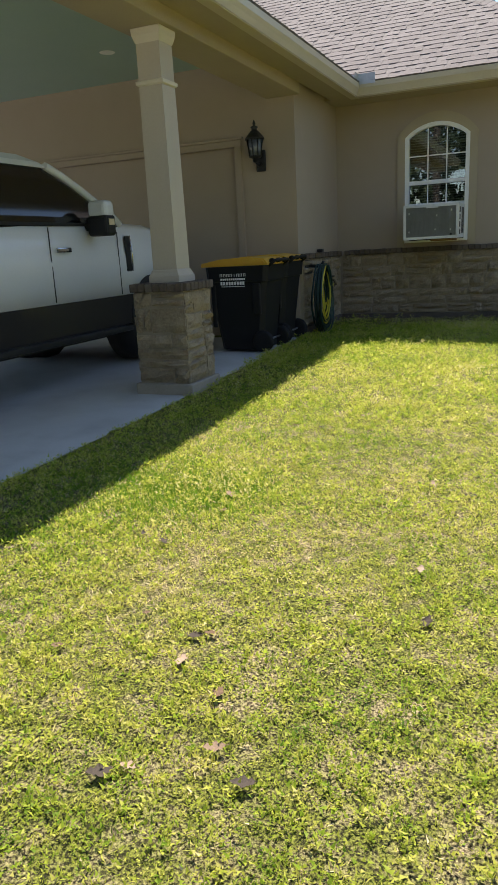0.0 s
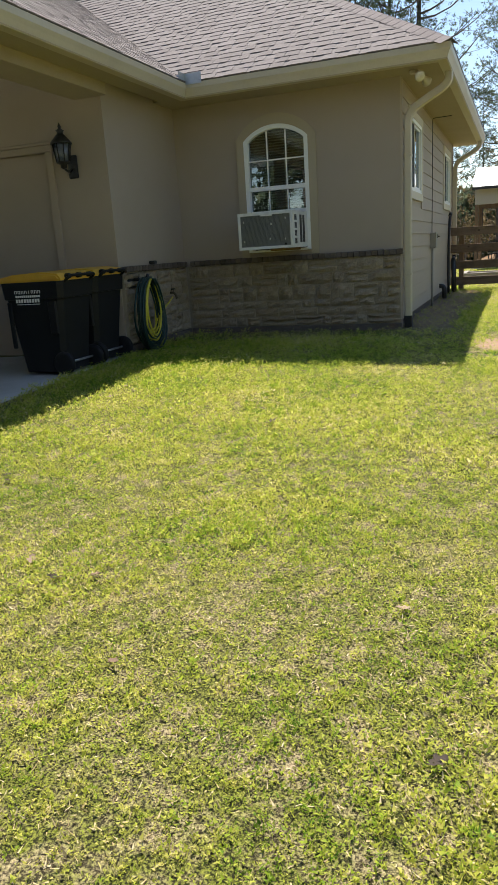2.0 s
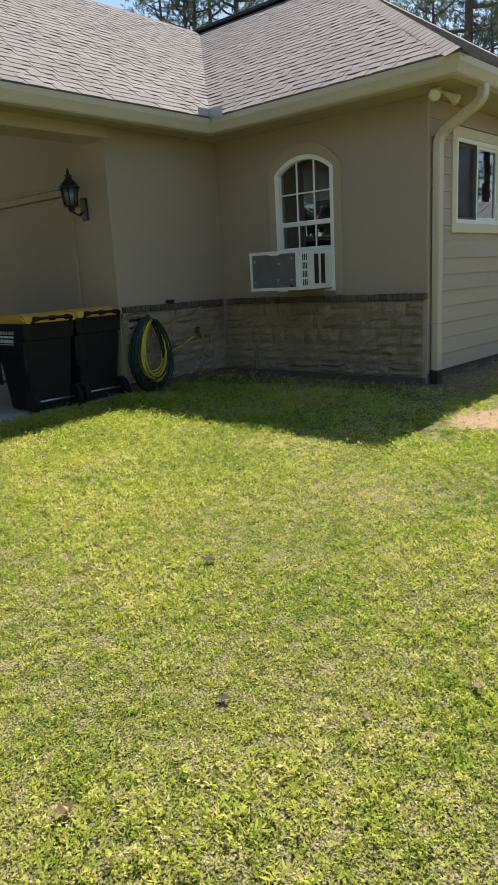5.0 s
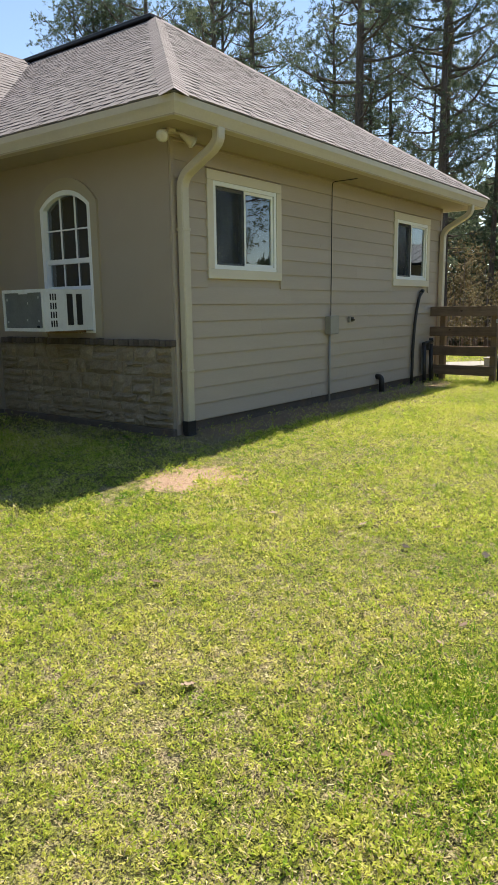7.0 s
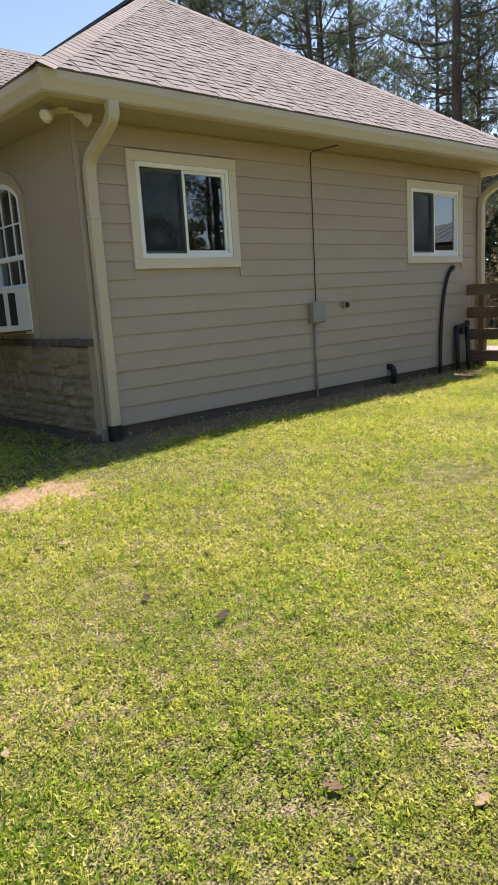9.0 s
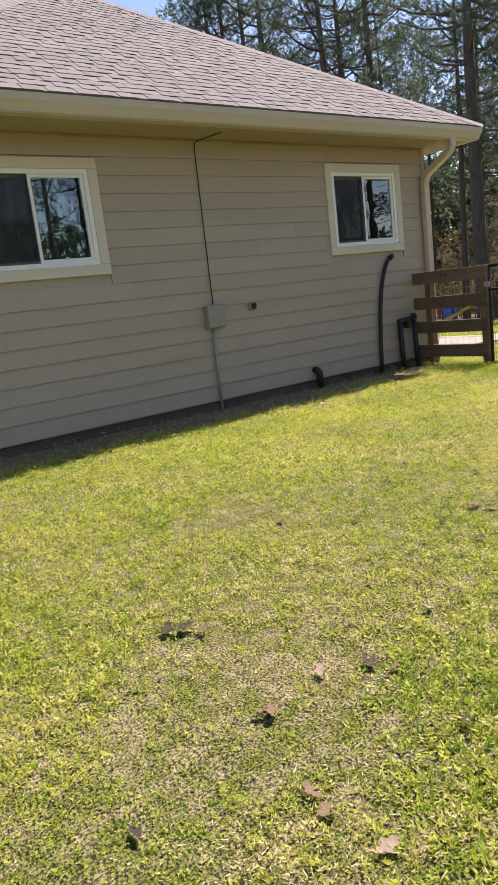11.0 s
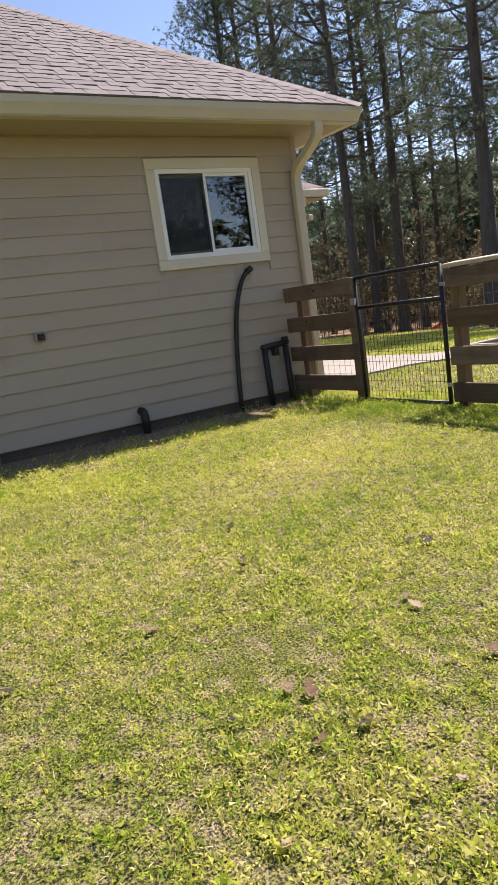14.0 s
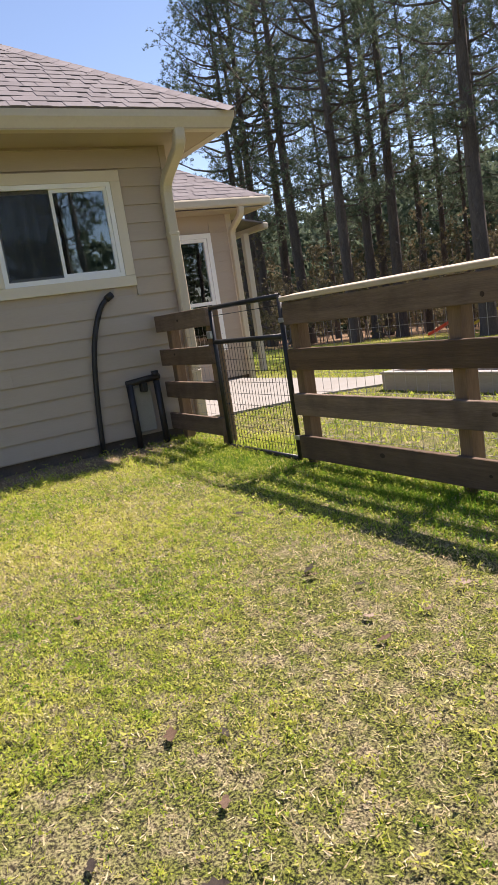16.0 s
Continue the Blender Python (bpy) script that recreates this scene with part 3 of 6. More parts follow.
ac = thing("window_air_conditioner", "white window air conditioner with grey rear grille", "air conditioner", (-1.725, 11.15, 1.345))
hx, d0, d1, h = 0.365, -0.33, 0.40, 0.45
bm = bmesh.new()
add_box(bm, -hx, hx, d0, d1, 0.0, 0.02)
add_box(bm, -hx, hx, d0, d1, h - 0.02, h)
add_box(bm, -hx, -hx + 0.02, d0, d1, 0.02, h - 0.02)
add_box(bm, hx - 0.02, hx, d0, d1, 0.02, h - 0.02)
part("case", bm, AC_WHITE, ac)
bm = bmesh.new()
for u0, u1, z0, z1 in ((-hx, -hx + .035, 0, h), (hx - .035, hx, 0, h), (-hx + .035, hx - .035, 0, .035), (-hx + .035, hx - .035, h - .035, h)):
    add_box(bm, u0, u1, d0 - 0.012, d0 - 0.001, z0, z1)
part("rear_bezel", bm, AC_WHITE, ac)
bm = bmesh.new()
add_box(bm, -hx + .03, hx - .03, d0 + 0.015, d0 + 0.03, 0.03, h - 0.03)
for k in range(60):
    u = -hx + 0.035 + k * (2 * hx - 0.07) / 60
    add_box(bm, u, u + 0.003, d0, d0 + 0.015, 0.035, h - 0.035)
tagged(part("condenser_coil", bm, AC_GREY, ac, "grey finned condenser coil"), kind="stuff")
part("handle_label", box(-0.06, 0.10, d0 - 0.016, d0 - 0.012, h - 0.05, h - 0.012), AC_WHITE, ac)
part("drain_plug", tube([(0.27, d0 - 0.013, 0.05), (0.27, d0 - 0.03, 0.05)], 0.014, 10), BLACK_PIPE, ac)
for k in range(3):
    for j in range(4):
        part("louvre", box(hx, hx + 0.004, d0 + 0.075 + 0.032 * k, d0 + 0.093 + 0.032 * k, 0.045 + 0.095 * j, 0.115 + 0.095 * j, 0.001, 1), BLACK_PIPE, ac)
for k in range(2):
    part("side_vent", box(hx, hx + 0.005, d0 + 0.30 + 0.13 * k, d0 + 0.38 + 0.13 * k, 0.06, 0.40, 0.001, 1), BLACK_PIPE, ac, "dark slotted side vent")
for u, z in ((-0.29, 0.33), (-0.29, 0.09), (0.27, 0.35), (0.06, 0.11), (0.26, 0.10), (0.08, 0.29)):
    part("screw_tab", box(u - 0.008, u + 0.008, d0 - 0.006, d0 - 0.001, z, z + 0.024, 0.001, 1), AC_WHITE, ac)
part("drip_bracket", box(-0.05, 0.27, -0.02, 0.30, -0.032, -0.002, 0.004, 1), RUST, ac, "rust-stained support bracket")
part("filler_panel", box(hx + 0.006, hx + 0.07, 0.40, 0.42, 0.0, h, 0.002, 1), AC_WHITE, ac)

# ---- downspouts ----
def add_sweep(bm, pts, y, w, d):
    """A flat rectangular pipe whose path lies in the plane y = const."""
    rows = []
    for i, (x, z) in enumerate(pts):
        a, b = pts[max(i - 1, 0)], pts[min(i + 1, len(pts) - 1)]
        t = Vector((b[0] - a[0], 0, b[1] - a[1])).normalized()
        n = Vector((t.z, 0, -t.x))
        c = Vector((x, y, z))
        rows.append([bm.verts.new(c + n * p * d / 2 + Vector((0, q * w / 2, 0))) for p, q in ((-1, -.8), (-.75, -1), (.75, -1), (1, -.8), (1, .8), (.75, 1), (-.75, 1), (-1, .8))])
    for r0, r1 in zip(rows, rows[1:]):
        for k in range(8):
            bm.faces.new((r0[k], r0[(k + 1) % 8], r1[(k + 1) % 8], r1[k]))
    bm.faces.new(rows[0])
    bm.faces.new(rows[-1][::-1])
    bmesh.ops.recalc_face_normals(bm, faces=bm.faces)


def bend(pts, r=0.07, n=4):
    out = [pts[0]]
    for a, b, c in zip(pts, pts[1:], pts[2:]):
        a, b, c = Vector(a), Vector(b), Vector(c)
        p, q = b + (a - b).normalized() * min(r, (a - b).length / 2), b + (c - b).normalized() * min(r, (c - b).length / 2)
        out += [tuple(p.lerp(b, k / n).lerp(b.lerp(q, k / n), k / n)) for k in range(n + 1)]
    return out + [pts[-1]]


def downspout(y, label):
    ds = thing("downspout", label, "downspout", (0, y, 0), "cream downspouts")
    bm = bmesh.new()
    add_sweep(bm, bend([(0.43, 3.27), (0.43, 3.13), (-0.055, 2.87), (-0.055, 0.36)], 0.13, 6), 0, 0.11, 0.085)
    part("pipe", bm, GUTTER, ds)
    for z in (0.9, 2.35):
        part("strap", box(-0.102, -0.008, -0.059, 0.059, z, z + 0.028, 0.002, 1), GUTTER, ds)
    bm = bmesh.new()
    add_sweep(bm, bend([(-0.055, 0.38), (-0.055, 0.22), (0.0, 0.10)], 0.06), 0, 0.125, 0.10)
    part("drain_boot", bm, BLACK_PIPE, ds, "black plastic drain boot")
    return ds


downspout(11.62, "cream metal downspout at the stone corner of the house")
downspout(18.53, "cream metal downspout beside the wooden fence")
# stucco corner bead and siding corner board
solid("trim", box(WX - 0.004, WX + 0.022, FY + 0.01, FY + 0.055, 0.34, 3.262, 0.003, 1), SIDING, "painted corner board beside the stucco", "trim", kind="structure")
solid("trim", box(WX - 0.004, WX + 0.022, BY - 0.075, BY + 0.0, 0.34, 3.262, 0.003, 1), SIDING, "painted rear corner board", "trim", kind="structure")

# valley splash guard on the gutter
sg = bmesh.new()
add_box(sg, -2.86, -2.50, EFY - 0.026, EFY - 0.022, 3.40, 3.53)
add_box(sg, -2.73, -2.726, EFY - 0.20, EFY - 0.026, 3.40, 3.53)
solid("splash_guard", sg, GALV, "small bent galvanised splash guard on the gutter corner", "flashing")

# twin floodlight under the soffit
LENS = surf("frosted_lens", (0.55, 0.50, 0.42), (0.70, 0.65, 0.56), 8, 60, 0.2, 0, spec=0.6)
fl = thing("flood_light", "cream twin-head floodlight under the soffit corner", "floodlight", (0.06, 11.34, 3.262))
bm = bmesh.new()
add_lathe(bm, [(0.055, -0.03), (0.06, -0.012), (0.06, 0.0)], 16)
part("base", bm, GUTTER, fl)
for k, (dx, dy) in enumerate(((0.07, -0.17), (0.10, 0.15))):
    part("arm", tube([(0, 0, -0.02), (dx * .45, dy * .45, -0.03), (dx * .7, dy * .7, -0.04)], 0.014, 8), GUTTER, fl)
    bm = bmesh.new()
    mm = Matrix.Translation((dx * .65, dy * .65, -0.045)) @ Vector((dx * 1.1, dy, -0.11)).to_track_quat("Z", "Y").to_matrix().to_4x4()
    add_lathe(bm, [(0.012, -0.02), (0.028, 0.0), (0.032, 0.05), (0.055, 0.10), (0.062, 0.125)], 16, mm)
    head = part("head", bm, GUTTER, fl)
    bm = bmesh.new()
    add_lathe(bm, [(0.058, 0.126), (0.05, 0.14), (0.02, 0.148)], 16, mm)
    part("lens", bm, LENS, head, "frosted bulb face")

# ---- carport column ----
col = thing("carport_column", "tapered beige column on a limestone pedestal", "column", (-3.345, 6.47, 0.115))
COL_PAINT = surf("column_paint", (0.45, 0.39, 0.31), (0.50, 0.44, 0.35), 2, 60, 0.6, 0.05, 0.003)
CAP_PAINT = surf("capital_paint", (0.58, 0.52, 0.41), (0.64, 0.58, 0.46), 2, 60, 0.55, 0.04, 0.003)


def square_stack(rows):
    """A square-plan shape from (half width, z) rows."""
    bm = bmesh.new()
    rr = [[bm.verts.new((sx * w, sy * w, z)) for sx, sy in ((-1, -1), (1, -1), (1, 1), (-1, 1))] for w, z in rows]
    for a, b in zip(rr, rr[1:]):
        for k in range(4):
            bm.faces.new((a[k], a[(k + 1) % 4], b[(k + 1) % 4], b[k]))
    bm.faces.new(rr[0][::-1])
    bm.faces.new(rr[-1])
    return bm


part("shaft", square_stack([(0.121, 1.05), (0.108, 2.99)]), COL_PAINT, col).matrix_basis = pose(0.013, 0, 0)
part("plinth", square_stack([(0.152, 0.975), (0.152, 1.03), (0.144, 1.045), (0.136, 1.06), (0.129, 1.08), (0.123, 1.085)]), COL_PAINT, col).matrix_basis = pose(0.013, 0, 0)
part("neck_ring", square_stack([(0.112, 2.585), (0.128, 2.595), (0.131, 2.62), (0.112, 2.63)]), CAP_PAINT, col).matrix_basis = pose(0.013, 0, 0)
part("capital", square_stack([(0.112, 2.91), (0.117, 2.925), (0.131, 2.965), (0.137, 3.018)]), CAP_PAINT, col).matrix_basis = pose(0.013, 0, 0)
part("pedestal_core", box(-0.25, 0.25, -0.25, 0.25, 0.0, 0.90), MORTAR, col)
part("pedestal_base", box(-0.292, 0.292, -0.292, 0.292, -0.06, 0.085, 0.008, 1), PEDESTAL_FOOT, col, "smooth cast stone foot")

# ---- wall lantern ----
lan = thing("wall_lantern", "black cast metal wall lantern with frosted glass", "lantern", (-3.68, 9.658, 2.29))
lan.scale = (1.3, 1.25, 1.0)
part("wall_plate", box(-0.05, 0.05, -0.025, -0.001, 0.0, 0.26, 0.015, 2), BLACK_METAL, lan)
part("arm", tube([(0, -0.02, 0.10), (0, -0.08, 0.06), (0, -0.14, 0.09), (0, -0.16, 0.15)], 0.012, 8), BLACK_METAL, lan)
bm = bmesh.new()
mm = Matrix.Translation((0, -0.16, 0.14))
add_lathe(bm, [(0.01, -0.05), (0.03, -0.03), (0.03, 0.0), (0.062, 0.015), (0.066, 0.03)], 8, mm)
part("gallery", bm, BLACK_METAL, lan)
FROST = surf("lantern_glass", (0.10, 0.12, 0.15), (0.18, 0.20, 0.24), 12, 60, 0.15, 0.1, spec=0.6)
bm = bmesh.new()
add_lathe(bm, [(0.055, 0.03), (0.075, 0.22)], 8, mm)
part("glass", bm, FROST, lan, "dim seeded lantern glass")
for k in range(8):
    a = 2 * math.pi * k / 8
    part("rib", tube([(0.06 * math.cos(a), -0.16 + 0.06 * math.sin(a), 0.17), (0.08 * math.cos(a), -0.16 + 0.08 * math.sin(a), 0.36)], 0.006, 5), BLACK_METAL, lan)
bm = bmesh.new()
add_lathe(bm, [(0.10, 0.22), (0.095, 0.24), (0.055, 0.30), (0.03, 0.33), (0.028, 0.35), (0.04, 0.365), (0.012, 0.385), (0.016, 0.41), (0.003, 0.45)], 8, mm)
part("roof", bm, BLACK_METAL, lan)
# recessed ceiling lamp
bm = bmesh.new()
add_lathe(bm, [(0.085, -0.004), (0.09, 0.0), (0.05, 0.004)], 24)
cl = solid("recessed_light", bm, VINYL, "unlit white recessed light in the carport ceiling", "ceiling light")
cl.matrix_basis = pose(-5.0, 8.35, 3.594)

# ---- wheelie bins ----
BIN = surf("black_bin_plastic", (0.012, 0.012, 0.013), (0.018, 0.018, 0.019), 3, 80, 0.55, 0.08, 0.003, spec=0.18)
LID = surf("yellow_bin_plastic", (0.62, 0.33, 0.03), (0.70, 0.40, 0.05), 3, 60, 0.5, 0.06, 0.003, dirt=(0.40, 0.24, 0.05), dirt_amount=0.3)
DECAL = surf("white_decal", (0.72, 0.72, 0.72), (0.78, 0.78, 0.78), 10, 60, 0.6, 0)


def wheelie_bin(y, label, decal):
    b = thing("wheelie_bin", label, "bin", (-3.55, y, 0.155 + 0.0167 * (y - 8.67)), "wheelie bins")
    bm = bmesh.new()
    rows = [(-0.26, 0.28, 0.25, 0.03), (-0.30, 0.30, 0.265, 0.3), (-0.36, 0.36, 0.295, 0.80), (-0.365, 0.365, 0.30, 0.82), (-0.385, 0.385, 0.315, 0.825), (-0.40, 0.40, 0.325, 1.0)]
    rr = []
    for xa, xb, hy, z in rows:
        c = 0.05
        rr.append([bm.verts.new(p) for p in ((xa + c, -hy, z), (xb - c, -hy, z), (xb, -hy + c, z), (xb, hy - c, z), (xb - c, hy, z), (xa + c, hy, z), (xa, hy - c, z), (xa, -hy + c, z))])
    for p, q in zip(rr, rr[1:]):
        for k in range(8):
            bm.faces.new((p[k], p[(k + 1) % 8], q[(k + 1) % 8], q[k]))
    bm.faces.new(rr[0][::-1])
    bm.faces.new(rr[-1])
    part("body", bm, BIN, b)
    bm = bmesh.new()
    add_prism(bm, [(-0.44, 1.003), (-0.43, 1.045), (-0.2, 1.085), (0.15, 1.10), (0.36, 1.075), (0.40, 1.03), (0.40, 1.003)], "y", -0.335, 0.335)
    bmesh.ops.bevel(bm, geom=[e for e in bm.edges if abs(e.verts[0].co.y) > .33 and abs(e.verts[1].co.y) > .33 and e.verts[0].co.y * e.verts[1].co.y > 0], offset=0.02, segments=2, affect='EDGES')
    part("lid", bm, LID, b, "yellow hinged lid")
    part("handle", tube(bend([(0.38, -0.24, 0.98), (0.47, -0.24, 1.05), (0.47, 0.24, 1.05), (0.38, 0.24, 0.98)], 0.05), 0.017, 8), BIN, b)
    for yy in (-0.2, 0.0, 0.2):
        part("hinge_lug", tube([(0.42, yy - 0.03, 1.045), (0.42, yy + 0.03, 1.045)], 0.028, 10), BIN, b)
    part("axle", tube([(0.30, -0.29, 0.13), (0.30, 0.29, 0.13)], 0.012, 8), GALV, b)
    for yy in (-0.285, 0.285):
        bm = bmesh.new()
        add_lathe(bm, [(0.03, -0.03), (0.10, -0.03), (0.125, -0.02), (0.13, 0.0), (0.125, 0.02), (0.10, 0.03), (0.03, 0.03)], 20, Matrix.Translation((0.30, yy, 0.13)) @ pose(0, 0, 0, 90))
        part("wheel", bm, BIN, b)
    part("grip_rib", box(-0.33, -0.27, -0.312, -0.29, 0.3, 0.8, 0.01, 1), BIN, b)
    part("grip_rib", box(0.20, 0.30, -0.325, -0.285, 0.45, 0.8, 0.01, 1), BIN, b)
    if decal:
        tilt = pose(-0.03, -0.322, 0.885, -3) @ Matrix.Scale(1.25, 4)
        for k in range(8):
            bm = bmesh.new()
            u = -0.135 + k * 0.034
            if k == 4:
                add_box(bm, u + 0.009, u + 0.015, 0, 0.001, 0.0, 0.05, tilt)
            else:
                add_box(bm, u, u + 0.006, 0, 0.001, 0.0, 0.05, tilt)
                add_box(bm, u + 0.006, u + 0.024, 0, 0.001, 0.022, 0.028, tilt)
                add_box(bm, u + 0.006, u + 0.024, 0, 0.001, 0.044, 0.05, tilt)
                add_box(bm, u + 0.018, u + 0.024, 0, 0.001, 0.0, 0.022, tilt)
            part("decal_mark", bm, DECAL, b, "white decal block")
        bm = bmesh.new()
        for k in range(12):
            add_box(bm, -0.13 + k * 0.0215, -0.13 + k * 0.0215 + 0.016, 0, 0.001, -0.032, -0.014, tilt)
        part("decal_line", bm, DECAL, b, "small white decal line")
        bm = bmesh.new()
        for k in range(9):
            add_box(bm, -0.13 + k * 0.028, -0.13 + k * 0.028 + 0.02, 0, 0.001, -0.075, -0.045, tilt)
        part("decal_line", bm, DECAL, b, "small white decal line")
        bm = bmesh.new()
        add_box(bm, -0.12, 0.12, 0, 0.001, -0.092, -0.086, tilt)
        part("decal_line", bm, DECAL, b, "small white decal line")
    return b


wheelie_bin(8.67, "black wheelie bin with yellow lid and white decal", True)
wheelie_bin(9.34, "plain black wheelie bin with yellow lid against the wall", False)

# ---- garden hoses on the return wall ----
HOSE_G = surf("dark_green_hose", (0.006, 0.022, 0.018), (0.016, 0.045, 0.038), 6, 60, 0.4, 0.05, 0.002)
HOSE_Y = surf("yellow_hose", (0.50, 0.42, 0.03), (0.60, 0.52, 0.06), 6, 60, 0.4, 0.05, 0.002)


def hose_coil(cx, cy, cz, ry, rz, loops, r, seed, out):
    rng = random.Random(seed)
    pts = []
    for k in range(loops):
        a, b, off = ry * rng.uniform(.78, 1.1), rz * rng.uniform(.86, 1.06), rng.uniform(0, out)
        for j in range(18):
            th = 2 * math.pi * j / 18 + math.pi / 2
            pts.append((cx + off + 0.008 * math.sin(3 * th + k), cy + a * math.cos(th) * (1 - 0.22 * math.sin(th)), cz + b * math.sin(th) + (rz - b) * 0.9))
    return tube(pts, r, 6)


hz = thing("garden_hose", "coiled green and yellow garden hoses on a wall hanger", "hose", (CX + 0.10, 9.90, 0.0))
part("hanger", tube(bend([(-0.10, 0, 1.09), (0.13, 0, 1.07), (0.16, 0, 1.14)], 0.04), 0.02, 8), BLACK_METAL, hz)
part("hanger_plate", box(-0.075, -0.04, -0.14, 0.14, 0.98, 1.16, 0.01, 1), BLACK_METAL, hz)
part("green_coil", hose_coil(0.07, 0.0, 0.67, 0.28, 0.43, 18, 0.011, 3, 0.13), HOSE_G, hz, "dark green coil")
part("yellow_coil", hose_coil(0.08, 0.05, 0.72, 0.20, 0.37, 8, 0.011, 5, 0.10), HOSE_Y, hz, "yellow coil")
part("hose_end", tube(bend([(0.12, 0.18, 0.55), (0.10, 0.35, 0.66), (0.06, 0.60, 0.70), (0.05, 0.83, 0.80)], 0.15), 0.011, 6), HOSE_Y, hz)
fa = thing("garden_tap", "brass garden tap on the stone wall", "tap", (CX + 0.04, 10.86, 0.83))
BRASS = surf("dull_brass", (0.10, 0.08, 0.05), (0.17, 0.14, 0.09), 10, 60, 0.45, 0.1, 0.002, metal=0.7)
part("body", tube(bend([(-0.04, 0, 0.02), (0.08, 0, 0.02), (0.11, 0, -0.06)], 0.03), 0.016, 8), BRASS, fa)
bm = bmesh.new()
add_lathe(bm, [(0.008, 0), (0.035, 0.005), (0.035, 0.014), (0.008, 0.02)], 12, Matrix.Translation((0.06, 0, 0.06)))
part("handwheel", bm, BLACK_METAL, fa)
part("valve_stem", tube([(0.06, 0, 0.03), (0.06, 0, 0.07)], 0.006, 6), BRASS, fa)
lb = solid("ledge_valve_box", box(-0.04, 0.04, -0.045, 0.045, 0, 0.045, 0.012, 2), BLACK_PIPE, "small black plastic box on the brick ledge", "box")
lb.matrix_basis = pose(CX + 0.05, 10.45, 1.248)

# ---- services on the side wall ----
mb = thing("utility_box", "grey electrical box with conduit and cable on siding", "electrical box", (WX + 0.014, 14.66, 1.19))
part("box_body", box(0, 0.09, -0.11, 0.11, 0, 0.25, 0.008, 2), GREY_PAINT, mb)
part("cover", box(0.09, 0.10, -0.115, 0.115, 0.01, 0.262, 0.004, 1), GREY_PAINT, mb)
part("conduit", tube([(0.035, -0.03, 0.0), (0.035, -0.035, -1.03)], 0.017, 8), GREY_PAINT, mb)
part("cable", tube(bend([(0.02, 0.02, 0.25), (0.02, 0.03, 2.0), (0.02, 0.06, 2.04), (0.30, 0.22, 2.07)], 0.05), 0.006, 6), BLACK_METAL, mb, "thin dark cable up to the soffit")
ob_ = thing("wall_outlet", "small weatherproof outlet box on the siding", "outlet", (WX + 0.014, 15.24, 1.34))
part("outlet_body", box(0, 0.045, -0.05, 0.05, 0, 0.085, 0.008, 1), GREY_PAINT, ob_)
part("outlet_cover", box(0.046, 0.06, -0.03, 0.042, 0.012, 0.075, 0.005, 1), BLACK_PIPE, ob_, "dark outlet cover")
part("spigot", tube([(0.06, 0.0, 0.04), (0.09, 0.01, 0.035)], 0.012, 8), BRASS, ob_)
pe = solid("drain_elbow", tube(bend([(WX - 0.02, 16.16, 0.47), (WX + 0.10, 16.16, 0.47), (WX + 0.11, 16.16, 0.18)], 0.07), 0.045, 12), BLACK_PIPE, "black plastic drain elbow out of the wall", "pipe")
hp = thing("black_flex_pipe", "bent black pipe leaning on the siding", "pipe", (WX + 0.06, 17.4, 0.2))
part("flex_tube", tube(bend([(0.02, -0.04, -0.05), (0.0, 0.0, 0.55), (0.0, 0.07, 1.15), (0.0, 0.20, 1.50), (0.0, 0.31, 1.60)], 0.3, 6), 0.027, 10), BLACK_PIPE, hp)
part("pipe_collar", tube([(0.0, 0.29, 1.585), (0.0, 0.36, 1.625)], 0.036, 10), BLACK_PIPE, hp)
up = thing("pipe_stand", "black square pipe frame standing against the wall", "pipe frame", (WX + 0.12, 17.9, 0.2))
for yy, z0 in ((-0.15, -0.05), (0.15, -0.05)):
    part("upright", tube([(0.03, yy, z0), (0, yy, 0.70)], 0.036, 8), BLACK_PIPE, up)
part("crossbar", tube([(0, -0.18, 0.71), (0, 0.19, 0.74)], 0.034, 8), BLACK_PIPE, up)
part("backing_panel", box(-0.075, -0.06, -0.09, 0.10, 0.18, 0.66, 0.004, 1), GREY_PAINT, up, "pale grey panel behind the pipes")
part("clamp", box(-0.05, 0.045, -0.03, 0.03, 0.60, 0.70, 0.01, 1), BLACK_PIPE, up)
part("upright_cap", tube([(0, 0.15, 0.74), (0, 0.15, 0.80)], 0.04, 8), BLACK_PIPE, up)

# ---- pickup truck in the carport ----
PAINT = surf("white_car_paint", (0.72, 0.73, 0.74), (0.76, 0.77, 0.78), 1, 40, 0.22, 0, spec=0.5, coat=0.6)
CLAD = surf("dark_bronze_car_paint", (0.022, 0.019, 0.018), (0.032, 0.028, 0.026), 1, 40, 0.4, 0, coat=0.1)
CAR_GLASS = surf("tinted_car_glass", (0.008, 0.009, 0.011), (0.012, 0.013, 0.015), 1, 30, 0.04, 0, spec=0.8)
TYRE = surf("tyre_rubber", (0.015, 0.015, 0.015), (0.03, 0.03, 0.03), 4, 60, 0.85, 0.2, 0.004)
CHROME = surf("chrome", (0.6, 0.6, 0.6), (0.7, 0.7, 0.7), 4, 60, 0.12, 0, metal=1.0)
PLASTIC = surf("black_trim_plastic", (0.012, 0.012, 0.012), (0.02, 0.02, 0.02), 4, 80, 0.55, 0.1, 0.002)
AMBER = surf("amber_marker", (0.75, 0.62, 0.40), (0.85, 0.72, 0.5), 4, 60, 0.2, 0)
TR_W = 1.00          # half width
truck = thing("pickup_truck", "white pickup truck with dark bronze lower body", "truck", (-5.47, 0.0, 0.112))


